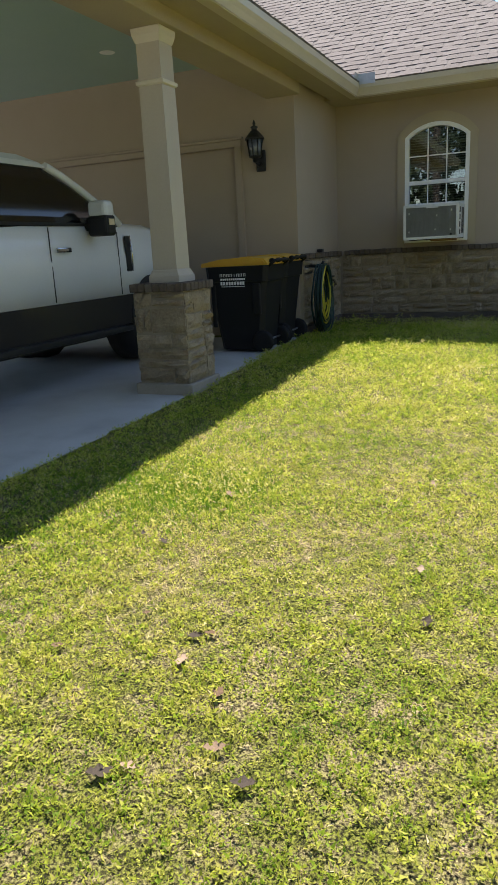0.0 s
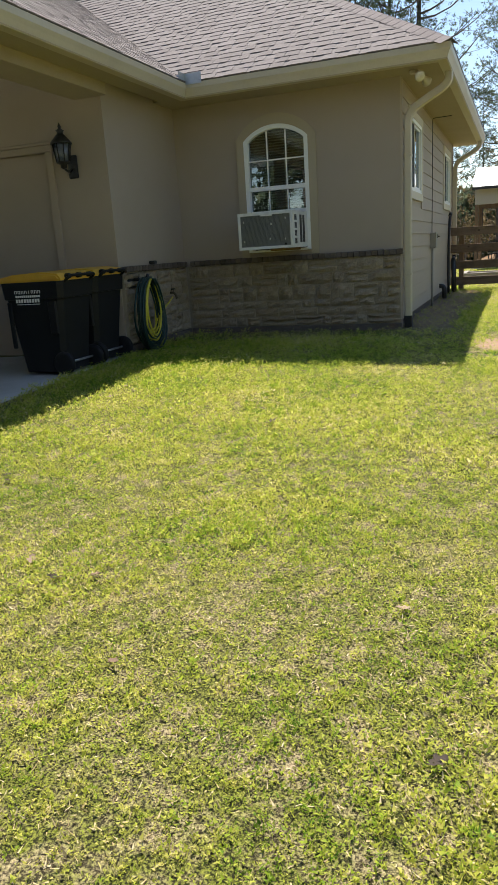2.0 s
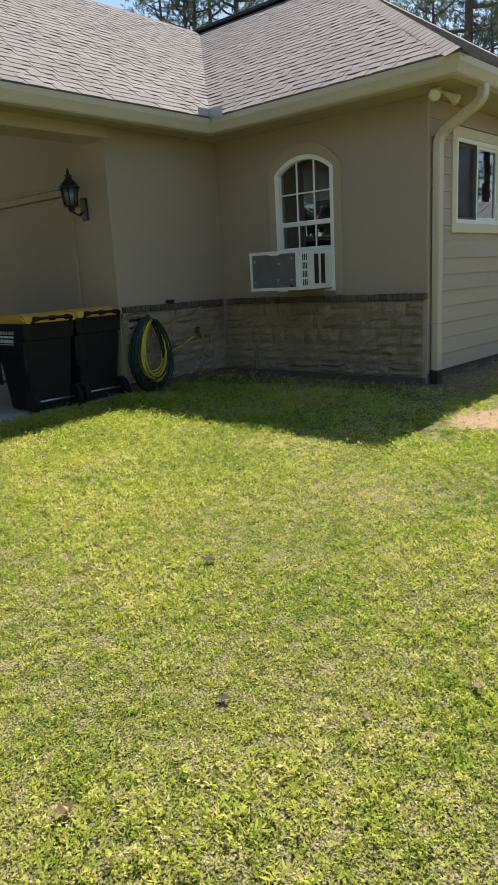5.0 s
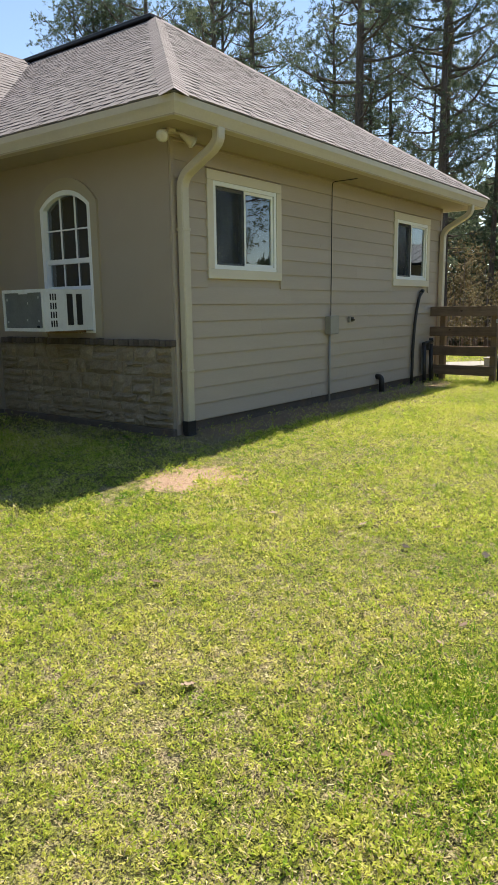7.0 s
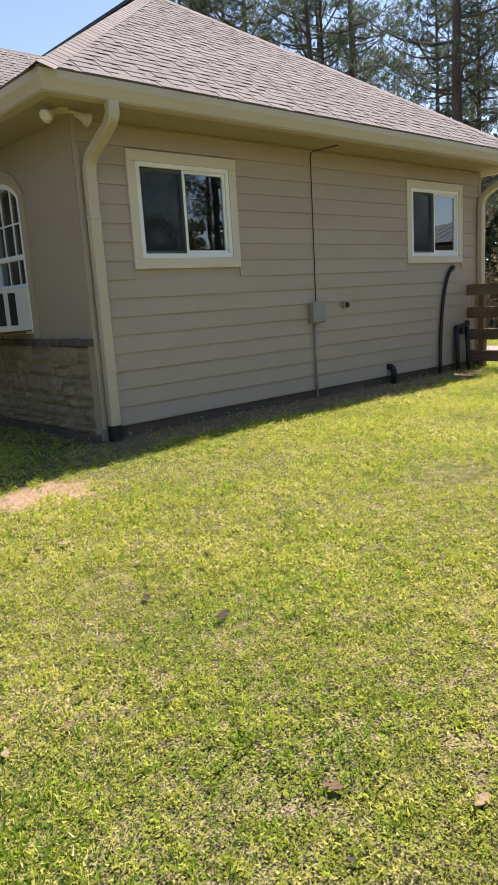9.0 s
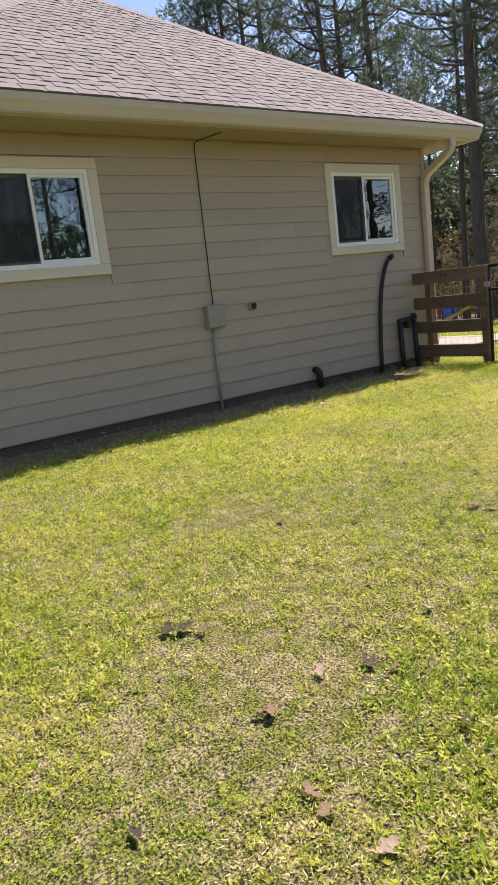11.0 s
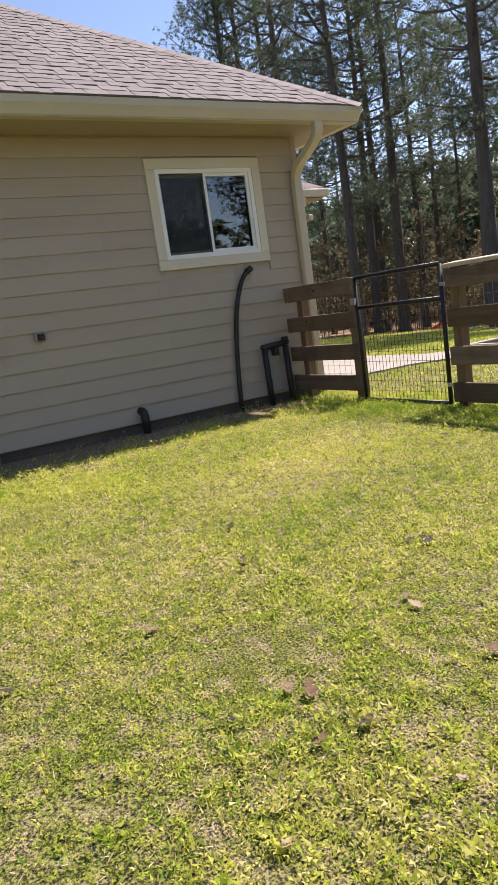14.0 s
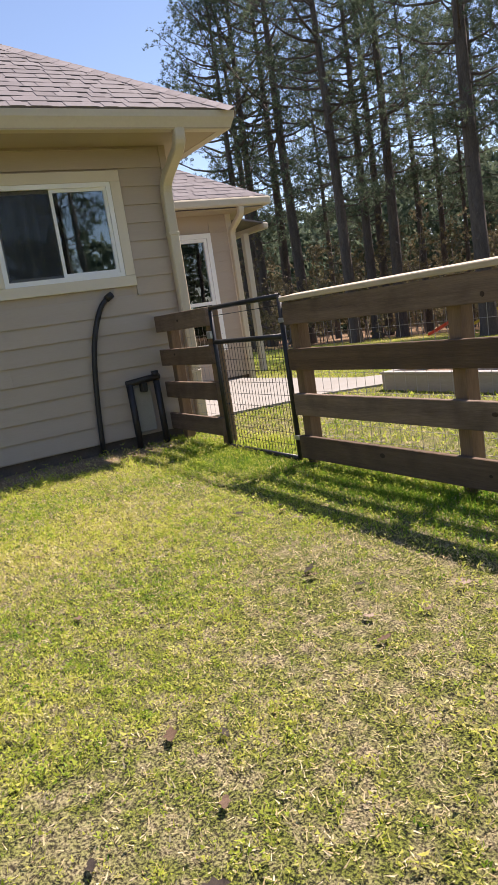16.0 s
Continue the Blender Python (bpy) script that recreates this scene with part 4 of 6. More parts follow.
def arch_cut(cy, r, z0, n=12):
    return [(cy + r * math.cos(math.pi - math.pi * k / n), z0 + r * math.sin(math.pi * k / n)) for k in range(n + 1)]


FW, RW, WR = 8.02, 3.98, 0.42
low = [(2.55, 0.60)] + [(y, min(z, 0.80)) for y, z in arch_cut(RW, 0.48, 0.50) + arch_cut(FW, 0.48, 0.50)] + [(8.72, 0.58), (8.78, 0.81), (2.55, 0.81)]
bm = bmesh.new()
add_prism(bm, low, "x", -TR_W - 0.002, TR_W + 0.002)
part("lower_body", bm, CLAD, truck, "dark bronze lower body")


def loft(rows):
    """A body from cross rows: each row is a closed list of points of equal count."""
    bm = bmesh.new()
    rr = [[bm.verts.new(p) for p in r] for r in rows]
    n = len(rows[0])
    for a, b in zip(rr, rr[1:]):
        for k in range(n):
            f = bm.faces.new((a[k], a[(k + 1) % n], b[(k + 1) % n], b[k]))
    bm.faces.new(rr[0][::-1])
    bm.faces.new(rr[-1])
    bmesh.ops.recalc_face_normals(bm, faces=bm.faces)
    return bm


def body_row(y, w, z0, z1, crown=0.05):
    return [(-w, y, z0), (-w - 0.006, y, (z0 + z1) / 2), (-w + 0.03, y, z1 - 0.07), (-w + 0.12, y, z1), (0, y, z1 + crown), (w - 0.12, y, z1), (w - 0.03, y, z1 - 0.07), (w + 0.006, y, (z0 + z1) / 2), (w, y, z0)]


bm = loft([body_row(2.55, 0.98, 0.815, 1.48), body_row(4.6, 1.0, 0.815, 1.52), body_row(5.9, 1.0, 0.815, 1.58), body_row(7.3, 1.0, 0.815, 1.59), body_row(8.1, 0.99, 0.815, 1.56), body_row(8.55, 0.96, 0.815, 1.50), body_row(8.74, 0.88, 0.815, 1.40), body_row(8.80, 0.80, 0.82, 1.30)])
part("upper_body", bm, PAINT, truck, "white upper body", flat=False)


def cab_row(z, y0, y1, w):
    c = 0.10
    return [(-w + c, y0, z), (w - c, y0, z), (w, y0 + c, z), (w, y1 - c, z), (w - c, y1, z), (-w + c, y1, z), (-w, y1 - c, z), (-w, y0 + c, z)]


part("cab_glass", loft([cab_row(1.50, 4.45, 7.62, 0.95), cab_row(1.62, 4.5, 7.45, 0.935), cab_row(1.90, 4.62, 6.98, 0.85), cab_row(2.09, 4.72, 6.55, 0.79)]), CAR_GLASS, truck, "dark tinted cab glass")
part("cab_roof", loft([cab_row(2.07, 4.68, 6.68, 0.815), cab_row(2.12, 4.7, 6.58, 0.79), cab_row(2.18, 4.8, 6.38, 0.71), cab_row(2.195, 4.95, 6.2, 0.6)]), PAINT, truck, "white cab roof")
for sx in (1, -1):
    part("a_pillar", tube([(sx * 0.945, 7.52, 1.56), (sx * 0.935, 7.38, 1.66), (sx * 0.855, 6.98, 1.90), (sx * 0.82, 6.74, 2.02), (sx * 0.80, 6.55, 2.09)], 0.04, 8), PAINT, truck, "white windscreen pillar")
    part("belt_moulding", box(sx * 0.955 - 0.015, sx * 0.955 + 0.015, 4.55, 7.35, 1.535, 1.565, 0.004, 1), PLASTIC, truck)
    part("door_seam", box(sx * 1.0035 - 0.002, sx * 1.0035 + 0.002, 6.225, 6.237, 0.83, 1.52), PLASTIC, truck)
    part("door_seam", box(sx * 1.0035 - 0.002, sx * 1.0035 + 0.002, 7.36, 7.372, 0.83, 1.48), PLASTIC, truck)
    dh = part("door_handle", box(sx * 1.02 - 0.018, sx * 1.02 + 0.018, 6.30, 6.52, 1.285, 1.335, 0.014, 2), CHROME, truck, "chrome door handle")
    part("lock", tube([(sx * 1.036, 6.48, 1.31), (sx * 1.042, 6.48, 1.31)], 0.014, 10), PLASTIC, dh)
    mr = part("door_mirror", box(sx * 1.14 - 0.12, sx * 1.14 + 0.12, 6.82, 6.99, 1.43, 1.63, 0.03, 2), PLASTIC, truck, "black towing mirror")
    part("mirror_cap", box(sx * 1.14 - 0.115, sx * 1.14 + 0.115, 6.83, 7.0, 1.60, 1.77, 0.05, 3), PAINT, mr, "white mirror cap")
    part("marker_lamp", box(sx * 1.262 - 0.006, sx * 1.262 + 0.006, 6.86, 6.95, 1.53, 1.59, 0.004, 1), AMBER, mr, "pale marker lamp")
    part("mirror_arm", box(min(sx * 0.95, sx * 1.1), max(sx * 0.95, sx * 1.1), 6.86, 6.96, 1.49, 1.57, 0.015, 1), PLASTIC, mr)
    vt = part("fender_vent", box(sx * 1.004 - 0.008, sx * 1.004 + 0.012, 7.50, 7.60, 1.06, 1.44, 0.01, 1), PLASTIC, truck, "black fender vent")
    part("vent_rim", tube([(sx * 1.015, 7.60, 1.06), (sx * 1.015, 7.62, 1.25), (sx * 1.012, 7.59, 1.44)], 0.009, 6), CHROME, vt)
    part("running_board", box(sx * 1.03 - 0.09, sx * 1.03 + 0.09, 4.6, 7.35, 0.44, 0.50, 0.015, 2), PLASTIC, truck, "black running board")
    part("board_bracket", box(sx * 0.92 - 0.1, sx * 0.92 + 0.06, 5.0, 5.08, 0.46, 0.66), PLASTIC, truck)
    part("board_bracket", box(sx * 0.92 - 0.1, sx * 0.92 + 0.06, 6.9, 6.98, 0.46, 0.66), PLASTIC, truck)
    part("head_lamp", box(sx * 0.86 - 0.10, sx * 0.86 + 0.08, 8.60, 8.74, 1.05, 1.26, 0.03, 2), LENS, truck, "clear head lamp")
    for cy in (FW, RW):
        bm = bmesh.new()
        # Solid black disc stands in for the shaded opening of the wheel arch.
        part("wheel_well", tube([(sx * 0.60, cy, 0.50), (sx * 1.012, cy, 0.50)], 0.485, 28), PLASTIC, truck, "solid black disc for the shade in the wheel arch")
        mm = Matrix.Translation((sx * 0.905, cy, WR)) @ pose(0, 0, 0, 0, 90)
        add_lathe(bm, [(0.24, -0.13), (0.38, -0.135), (0.415, -0.10), (0.42, 0.0), (0.415, 0.10), (0.38, 0.135), (0.24, 0.13)], 28, mm)
        wh = part("wheel", bm, TYRE, truck, "black tyre")
        bm = bmesh.new()
        add_lathe(bm, [(0.24, -0.11), (0.245, 0.11)], 24, mm)
        part("rim", bm, CHROME, wh, "bright alloy rim")
        bm = bmesh.new()
        for r0 in arch_cut(cy, 0.49, 0.50, 14), :
            add_tube(bm, [(sx * 1.004, y, z) for y, z in r0], 0.022, 6)
        part("arch_lip", bm, PLASTIC, truck)
part("front_bumper", box(-0.96, 0.96, 8.62, 8.90, 0.50, 0.80, 0.05, 3), CHROME, truck, "chrome front bumper")
part("grille", box(-0.70, 0.70, 8.74, 8.83, 0.88, 1.24, 0.03, 2), PLASTIC, truck, "dark front grille")
part("chassis", box(-0.75, 0.75, 2.7, 8.5, 0.36, 0.70), PLASTIC, truck)
part("windscreen_wiper", tube([(0.1, 7.60, 1.56), (0.7, 7.50, 1.60)], 0.01, 6), PLASTIC, truck)

# ---- rear wing of the house, past the fence ----
RX, RYA, RYB = -5.0, BY, 22.05
rw = thing("rear_wing", "beige lap-sided rear wing with hip roof and tall window", "house wing", (0, 0, 0), kind="structure")
HOLE = (20.62, 21.50, 0.92, 2.90)
bm = bmesh.new()
for a, b, c, d in wall_cells(RYA, RYB, 0.30, 3.33, (HOLE,)):
    add_box(bm, RX - 0.16, RX, a, b, c, d)
add_box(bm, RX - 4.5, RX - 0.161, RYB - 0.16, RYB, 0.0, 3.33)
bmesh.ops.remove_doubles(bm, verts=bm.verts, dist=1e-5)
part("wall", bm, SIDING, rw)
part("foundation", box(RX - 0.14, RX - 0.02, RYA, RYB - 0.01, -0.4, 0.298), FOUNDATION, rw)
for k in range(16):
    z = 0.30 + 0.18 * k
    for a, b in ((RYA, HOLE[0] - 0.09), (HOLE[1] + 0.09, RYB)) if z + 0.18 > HOLE[2] - 0.1 and z < HOLE[3] + 0.1 else ((RYA, RYB),):
        bm = bmesh.new()
        add_prism(bm, [(RX, z + 0.003), (RX + 0.018, z + 0.003), (RX + 0.006, z + 0.185), (RX, z + 0.185)], "y", a, b)
        part("siding_board", bm, SIDING, rw)
win = part("window", box(RX - 0.06, RX - 0.04, HOLE[0], HOLE[0] + 0.02, HOLE[2], HOLE[3]), VINYL, rw)
for z0, z1 in ((HOLE[2], 1.76), (1.70, HOLE[3])):
    bm = bmesh.new()
    ring(bm, "x", HOLE[0] + .001, HOLE[1] - .001, z0 + .001, z1 - .001, 0.06, RX - 0.05, RX + 0.01 + (0.012 if z0 > 1 else 0))
    part("sash", bm, VINYL, win)
    p = part("pane", pane_x(RX - 0.02, HOLE[0] + 0.05, HOLE[1] - 0.05, z0 + 0.05, z1 - 0.05), GLASS, win)
    p.visible_shadow = False
bm = bmesh.new()
ring(bm, "x", HOLE[0] - 0.09, HOLE[1] + 0.09, HOLE[2] - 0.09, HOLE[3] + 0.09, 0.088, RX + 0.002, RX + 0.035)
part("window_trim", bm, VINYL, win)
bm = bmesh.new()
for k in range(40):
    add_box(bm, -0.013, 0.013, HOLE[0] + 0.04, HOLE[1] - 0.04, -0.0008, 0.0008, pose(RX - 0.10, 0, 1.78 + 0.028 * k, 0, 30))
part("blind", bm, BLIND, win, "half-closed slatted blind")
# Added near-black box, so the wing's panes look into painted dimness.
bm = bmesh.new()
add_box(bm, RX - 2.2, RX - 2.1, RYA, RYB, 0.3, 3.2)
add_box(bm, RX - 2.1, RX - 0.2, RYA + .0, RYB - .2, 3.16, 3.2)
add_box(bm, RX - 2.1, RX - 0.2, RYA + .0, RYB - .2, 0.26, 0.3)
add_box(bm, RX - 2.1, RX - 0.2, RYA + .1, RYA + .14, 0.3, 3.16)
part("inner_room", bm, DIMMED_ROOM, rw)
part("corner_board", box(RX - 0.1, RX + 0.024, RYB - 0.09, RYB + 0.02, 0.30, 3.31, 0.003, 1), TRIM, rw)
ey, ex = RYB + 0.52, RX + 0.48
part("soffit", box(RX - 4, ex - 0.02, RYA, ey - 0.02, 3.31, 3.335), SOFFIT, rw)
part("gutter", box(ex - 0.03, ex + 0.10, RYA + 0.45, ey + 0.09, 3.35, 3.50, 0.03, 2), GUTTER, rw)
part("gutter", box(RX - 4, ex - 0.031, ey - 0.03, ey + 0.09, 3.35, 3.50, 0.03, 2), GUTTER, rw)
bm = bmesh.new()
d = 2.2
v = [bm.verts.new(p) for p in ((ex + 0.03, RYA + 0.2, 3.51), (ex + 0.03, ey + 0.03, 3.51), (ex + 0.03 - d, ey + 0.03 - d, 3.51 + d * PITCH), (ex + 0.03 - d, RYA + 0.2, 3.51 + d * PITCH), (RX - 5, ey + 0.03, 3.51), (RX - 5, ey + 0.03 - d, 3.51 + d * PITCH))]
bm.faces.new((v[0], v[1], v[2], v[3]))
bm.faces.new((v[1], v[4], v[5], v[2]))
part("roof", bm, SHINGLE, rw)
for k in range(16):
    z0 = 0.145 * k
    bm = bmesh.new()
    yy = RYA + 0.2
    rng = random.Random(70 + k)
    dd, de = z0 / 1.2, (z0 + 0.15) / 1.2
    while yy < ey - dd - 0.1:
        w_ = rng.uniform(0.14, 0.32)
        y1_ = min(yy + w_, ey + 0.02 - dd)
        vs = [bm.verts.new((ex + 0.035 - q, y, 3.51 + q * PITCH + h)) for q, h in ((dd, 0.012), (de, 0.004)) for y in (yy, min(y1_, ey + 0.02 - q))]
        bm.faces.new((vs[0], vs[1], vs[3], vs[2]))
        lo = [bm.verts.new((vv.co.x + 0.002, vv.co.y, vv.co.z - 0.012)) for vv in vs[:2]]
        bm.faces.new((vs[0], lo[0], lo[1], vs[1]))
        yy = y1_ + rng.choice((0.012, 0.012, 0.12, 0.2))
    part("shingle_course", bm, SHINGLE, rw)
bm = bmesh.new()
add_sweep(bm, bend([(ex + 0.02, 3.37), (ex + 0.02, 3.22), (RX + 0.06, 3.0), (RX + 0.06, 0.15)], 0.12, 5), RYB - 0.02, 0.11, 0.085)
part("downspout", bm, GUTTER, rw, "cream downspout")
part("porch_gutter", box(RX - 7, -6.75, 23.9, 24.03, 3.22, 3.36, 0.03, 2), GUTTER, rw, "cream gutter of a porch further back")
part("porch_post", box(-7.4, -7.26, 23.65, 23.79, -0.4, 3.22, 0.01, 1), TRIM, rw)
bm = bmesh.new()
add_prism(bm, [(22.6, 3.62), (24.0, 3.37), (24.0, 3.34), (22.6, 3.58)], "x", RX - 7, -6.8)
part("porch_roof", bm, SHINGLE, rw)

# patio and path behind the fence
bm = bmesh.new()
add_prism(bm, [(-6, BY), (-1.15, BY), (-0.85, 19.25), (-0.72, 20.2), (-0.72, 20.7), (-0.5, 21.15), (0.2, 22.4), (1.4, 23.6), (0.6, 24.0), (-0.9, 22.4), (-1.5, 21.85), (-4.9, 21.75), (-6, 21.75)], "z", 0.1, 0.262)
solid("patio", bm, surf("patio_concrete", (0.25, 0.235, 0.21), (0.33, 0.31, 0.28), 1.1, 90, 0.88, 0.25, 0.004, dirt=(0.25, 0.22, 0.18), dirt_amount=0.4), "pale sunlit concrete patio and path behind the house", "patio", kind="structure")
# raised bed
PLANK = surf("grey_bed_plank", (0.26, 0.245, 0.22), (0.38, 0.36, 0.33), 2, 30, 0.85, 0.3, 0.005, rand=0.1, stretch=(0.4, 4, 5))
BED_SOIL = surf("bed_mulch", (0.13, 0.075, 0.045), (0.33, 0.22, 0.14), 5, 40, 0.95, 0.9, 0.05)
rb = thing("raised_bed", "grey plank raised garden bed filled with mulch", "planter", (-0.38, 0.12, 0.2))
for b in ((0.30, 4.2, 21.0, 21.05), (0.30, 4.2, 22.55, 22.6), (0.30, 0.35, 21.052, 22.548), (4.15, 4.2, 21.052, 22.548)):
    part("plank", box(b[0], b[1], b[2], b[3], 0.0, 0.235, 0.006, 1), PLANK, rb)
for b in ((0.28, 4.22, 20.98, 21.10), (0.28, 0.40, 21.102, 22.52)):
    part("rim_board", box(b[0], b[1], b[2], b[3], 0.236, 0.262, 0.004, 1), PLANK, rb)
bm = bmesh.new()
nx, ny = 34, 14
vv = [[bm.verts.new((0.36 + 3.78 * i / nx, 21.06 + 1.48 * j / ny, 0.17 + 0.05 * noise.noise((i * .7, j * .7, 3)) + 0.03 * noise.noise((i * 2.1, j * 2.1, 5)))) for i in range(nx + 1)] for j in range(ny + 1)]
for j in range(ny):
    for i in range(nx):
        bm.faces.new((vv[j][i], vv[j][i + 1], vv[j + 1][i + 1], vv[j + 1][i]))
part("mulch", bm, BED_SOIL, rb, "brown bark mulch")
part("divider", box(1.5, 1.54, 21.055, 22.545, 0.02, 0.235, 0.004, 1), PLANK, rb)

# ---- metal-roofed shed in the far yard ----
sh = thing("garden_shed", "beige garden shed with metal roof and open porch", "shed", (0, 30.0, 0.2))
k_ = (30.0 - 2.49) / (34.0 - 2.49)
SX = 1.75 + (-0.60 - 1.75) * k_
part("porch_header", box(SX, 2.35, 0.0, 0.12, 2.26, 2.84, 0.01, 1), SHED_WALL, sh)
part("pier", box(2.18, 2.47, 0.0, 0.15, 0.0, 2.259, 0.01, 1), SHED_WALL, sh)
part("wall", box(2.472, 9.0, 0.06, 0.15, 0.0, 2.84), SHED_WALL, sh)
DARK_DOOR = surf("charcoal_door", (0.03, 0.028, 0.028), (0.045, 0.042, 0.042), 2, 40, 0.6, 0.05)
part("roller_door", box(2.5, 5.2, 0.03, 0.058, 0.0, 2.30, 0.006, 1), DARK_DOOR, sh, "charcoal roller door")
for px, py in ((SX + 0.06, 0.06), (SX + 0.06, 2.6), (0.9, 2.6), (1.4, 2.6), (2.2, 2.6)):
    part("post", box(px - 0.06, px + 0.06, py - 0.06, py + 0.06, -0.1, 2.259 if py < 1 else 2.5, 0.01, 1), POST_WOOD, sh)
part("porch_beam", box(SX, 2.3, 2.5, 2.6, 2.2, 2.4), POST_WOOD, sh)
part("porch_floor", box(SX - 0.1, 9, -0.1, 3.0, -0.15, 0.06), CONCRETE, sh)
part("back_wall", box(2.48, 9, 2.9, 3.0, 0.0, 2.8), SHED_WALL, sh)
part("partition", box(2.40, 2.47, 0.16, 2.9, 0.0, 2.8), SHED_WALL, sh)
bm = bmesh.new()
add_prism(bm, [(-0.35, 2.80), (1.75, 3.62), (3.5, 2.90), (3.5, 2.94), (1.75, 3.66), (-0.35, 2.84)], "x", SX - 0.08, 9.2)
part("roof_sheet", bm, METAL_ROOF, sh, "galvalume roof sheet")
for k in range(31):
    x = SX - 0.06 + 0.3 * k
    part("roof_rib", box(-0.015, 0.015, 0.0, 2.25, 0.0, 0.028), METAL_ROOF, sh).matrix_basis = pose(x, -0.35, 2.843, math.degrees(math.atan2(0.82, 2.1)))
part("eave_trim", box(SX - 0.09, 9.2, -0.38, -0.345, 2.76, 2.85), DARK_DOOR, sh)
part("pendant_cord", tube([(1.05, 0.3, 2.6), (1.05, 0.3, 2.35)], 0.01, 5), BLACK_METAL, sh)
lm = bmesh.new()
add_lathe(lm, [(0.03, 0.12), (0.06, 0.08), (0.2, 0.0)], 14, Matrix.Translation((1.05, 0.3, 2.22)))
part("pendant_shade", lm, BLACK_METAL, sh)


def patio_chair(x, y, turn):
    c = thing("patio_chair", "dark metal chair on the shed porch", "chair", (x, y, 0.26), "porch chairs", turn=turn)
    part("seat", box(-0.22, 0.22, -0.22, 0.22, 0.42, 0.45, 0.01, 1), BLACK_METAL, c)
    part("backrest", box(-0.22, 0.22, 0.20, 0.23, 0.50, 0.90, 0.01, 1), BLACK_METAL, c)
    for sx_ in (-.2, .2):
        for sy_ in (-.2, .2):
            part("leg", tube([(sx_, sy_, 0), (sx_ * .95, sy_ * .95, 0.42 if sy_ < 0 else 0.52)], 0.014, 6), BLACK_METAL, c)


patio_chair(0.4, 31.2, 20)
patio_chair(1.5, 31.3, -70)
tb = thing("patio_table", "round dark metal table on the shed porch", "table", (0.95, 31.6, 0.26))
bm = bmesh.new()
add_lathe(bm, [(0.45, 0.70), (0.46, 0.72), (0.45, 0.74)], 24)
part("tabletop", bm, BLACK_METAL, tb)
part("pedestal", tube([(0, 0, 0), (0, 0, 0.70)], 0.04, 8), BLACK_METAL, tb)

# ---- play set at the edge of the wood ----
RED = surf("red_plastic", (0.55, 0.06, 0.03), (0.62, 0.09, 0.05), 3, 40, 0.4, 0)
BLUE = surf("blue_plastic", (0.03, 0.10, 0.45), (0.05, 0.14, 0.52), 3, 40, 0.4, 0)
YELLOW = surf("yellow_plastic", (0.75, 0.55, 0.05), (0.82, 0.62, 0.08), 3, 40, 0.4, 0)
TARP = surf("faded_brown_tarp", (0.16, 0.12, 0.10), (0.23, 0.18, 0.15), 3, 40, 0.8, 0.1)


def slide_thing(name, x, y, material_, length, high, turn, label, body):
    z = ground_z(x, y)
    s = thing(name, label, "slide", (x, y, z), turn=turn)
    bm = bmesh.new()
    prof = [(-0.22, 0.12), (-0.18, 0.0), (0.18, 0.0), (0.22, 0.12), (0.19, 0.12), (0.16, 0.03), (-0.16, 0.03), (-0.19, 0.12)]
    rows = []
    for k in range(9):
        t_ = k / 8
        zz = high * (1 - t_) ** 1.15 + 0.08
        rows.append([(length * t_, a, zz + b) for a, b in prof])
    bm2 = loft(rows)
    part("chute", bm2, material_, s)
    part("ladder", box(-0.40, -0.05, -0.2, 0.2, 0.0, high + 0.05, 0.05, 2), body, s)
    part("side_panel", box(-0.6, 0.15, -0.27, -0.245, 0.0, high + 0.12, 0.01, 1), body, s)
    return s


slide_thing("toy_slide", -15.0, 38.2, RED, 1.3, 0.62, 205, "red plastic toy slide with blue ladder", BLUE)
slide_thing("toy_slide", -12.9, 38.6, YELLOW, 1.9, 0.9, 215, "yellow play-set slide beside the wooden tower", WOOD)
pz = ground_z(-11.9, 39.4)
pt = thing("play_tower", "wooden play tower with faded tarp roof", "play set", (-12.2, 39.8, pz))
pt.scale = (0.72, 0.72, 0.68)
for sx_ in (-.75, .75):
    for sy_ in (-.75, .75):
        part("post", box(sx_ - .06, sx_ + .06, sy_ - .06, sy_ + .06, -0.1, 2.6), WOOD, pt)
part("deck", box(-.85, .85, -.85, .85, 1.15, 1.23), WOOD, pt)
for sy_ in (-.8, .8):
    for k in range(3):
        part("rail_board", box(-.8, .8, sy_ - .02, sy_ + .02, 1.35 + .2 * k, 1.47 + .2 * k), WOOD, pt)
bm = bmesh.new()
add_prism(bm, [(-1.0, 2.5), (0, 3.5), (1.0, 2.5), (0.95, 2.5), (0, 3.45), (-0.95, 2.5)], "x", -0.95, 0.95)
part("tarp_roof", bm, TARP, pt, "faded brown tarp roof")
part("swing_beam", tube([(0.8, 0, 2.3), (4.0, 0, 2.3)], 0.06, 8), WOOD, pt)
for sy_ in (-.9, .9):
    part("swing_leg", tube([(4.0, 0, 2.35), (4.3, sy_, 0)], 0.05, 8), WOOD, pt)

# ---- fence and gate ----
RAILS = ((1.375, 1.545), (1.03, 1.20), (0.69, 0.86), (0.35, 0.525))
FENCE_Y = 18.2


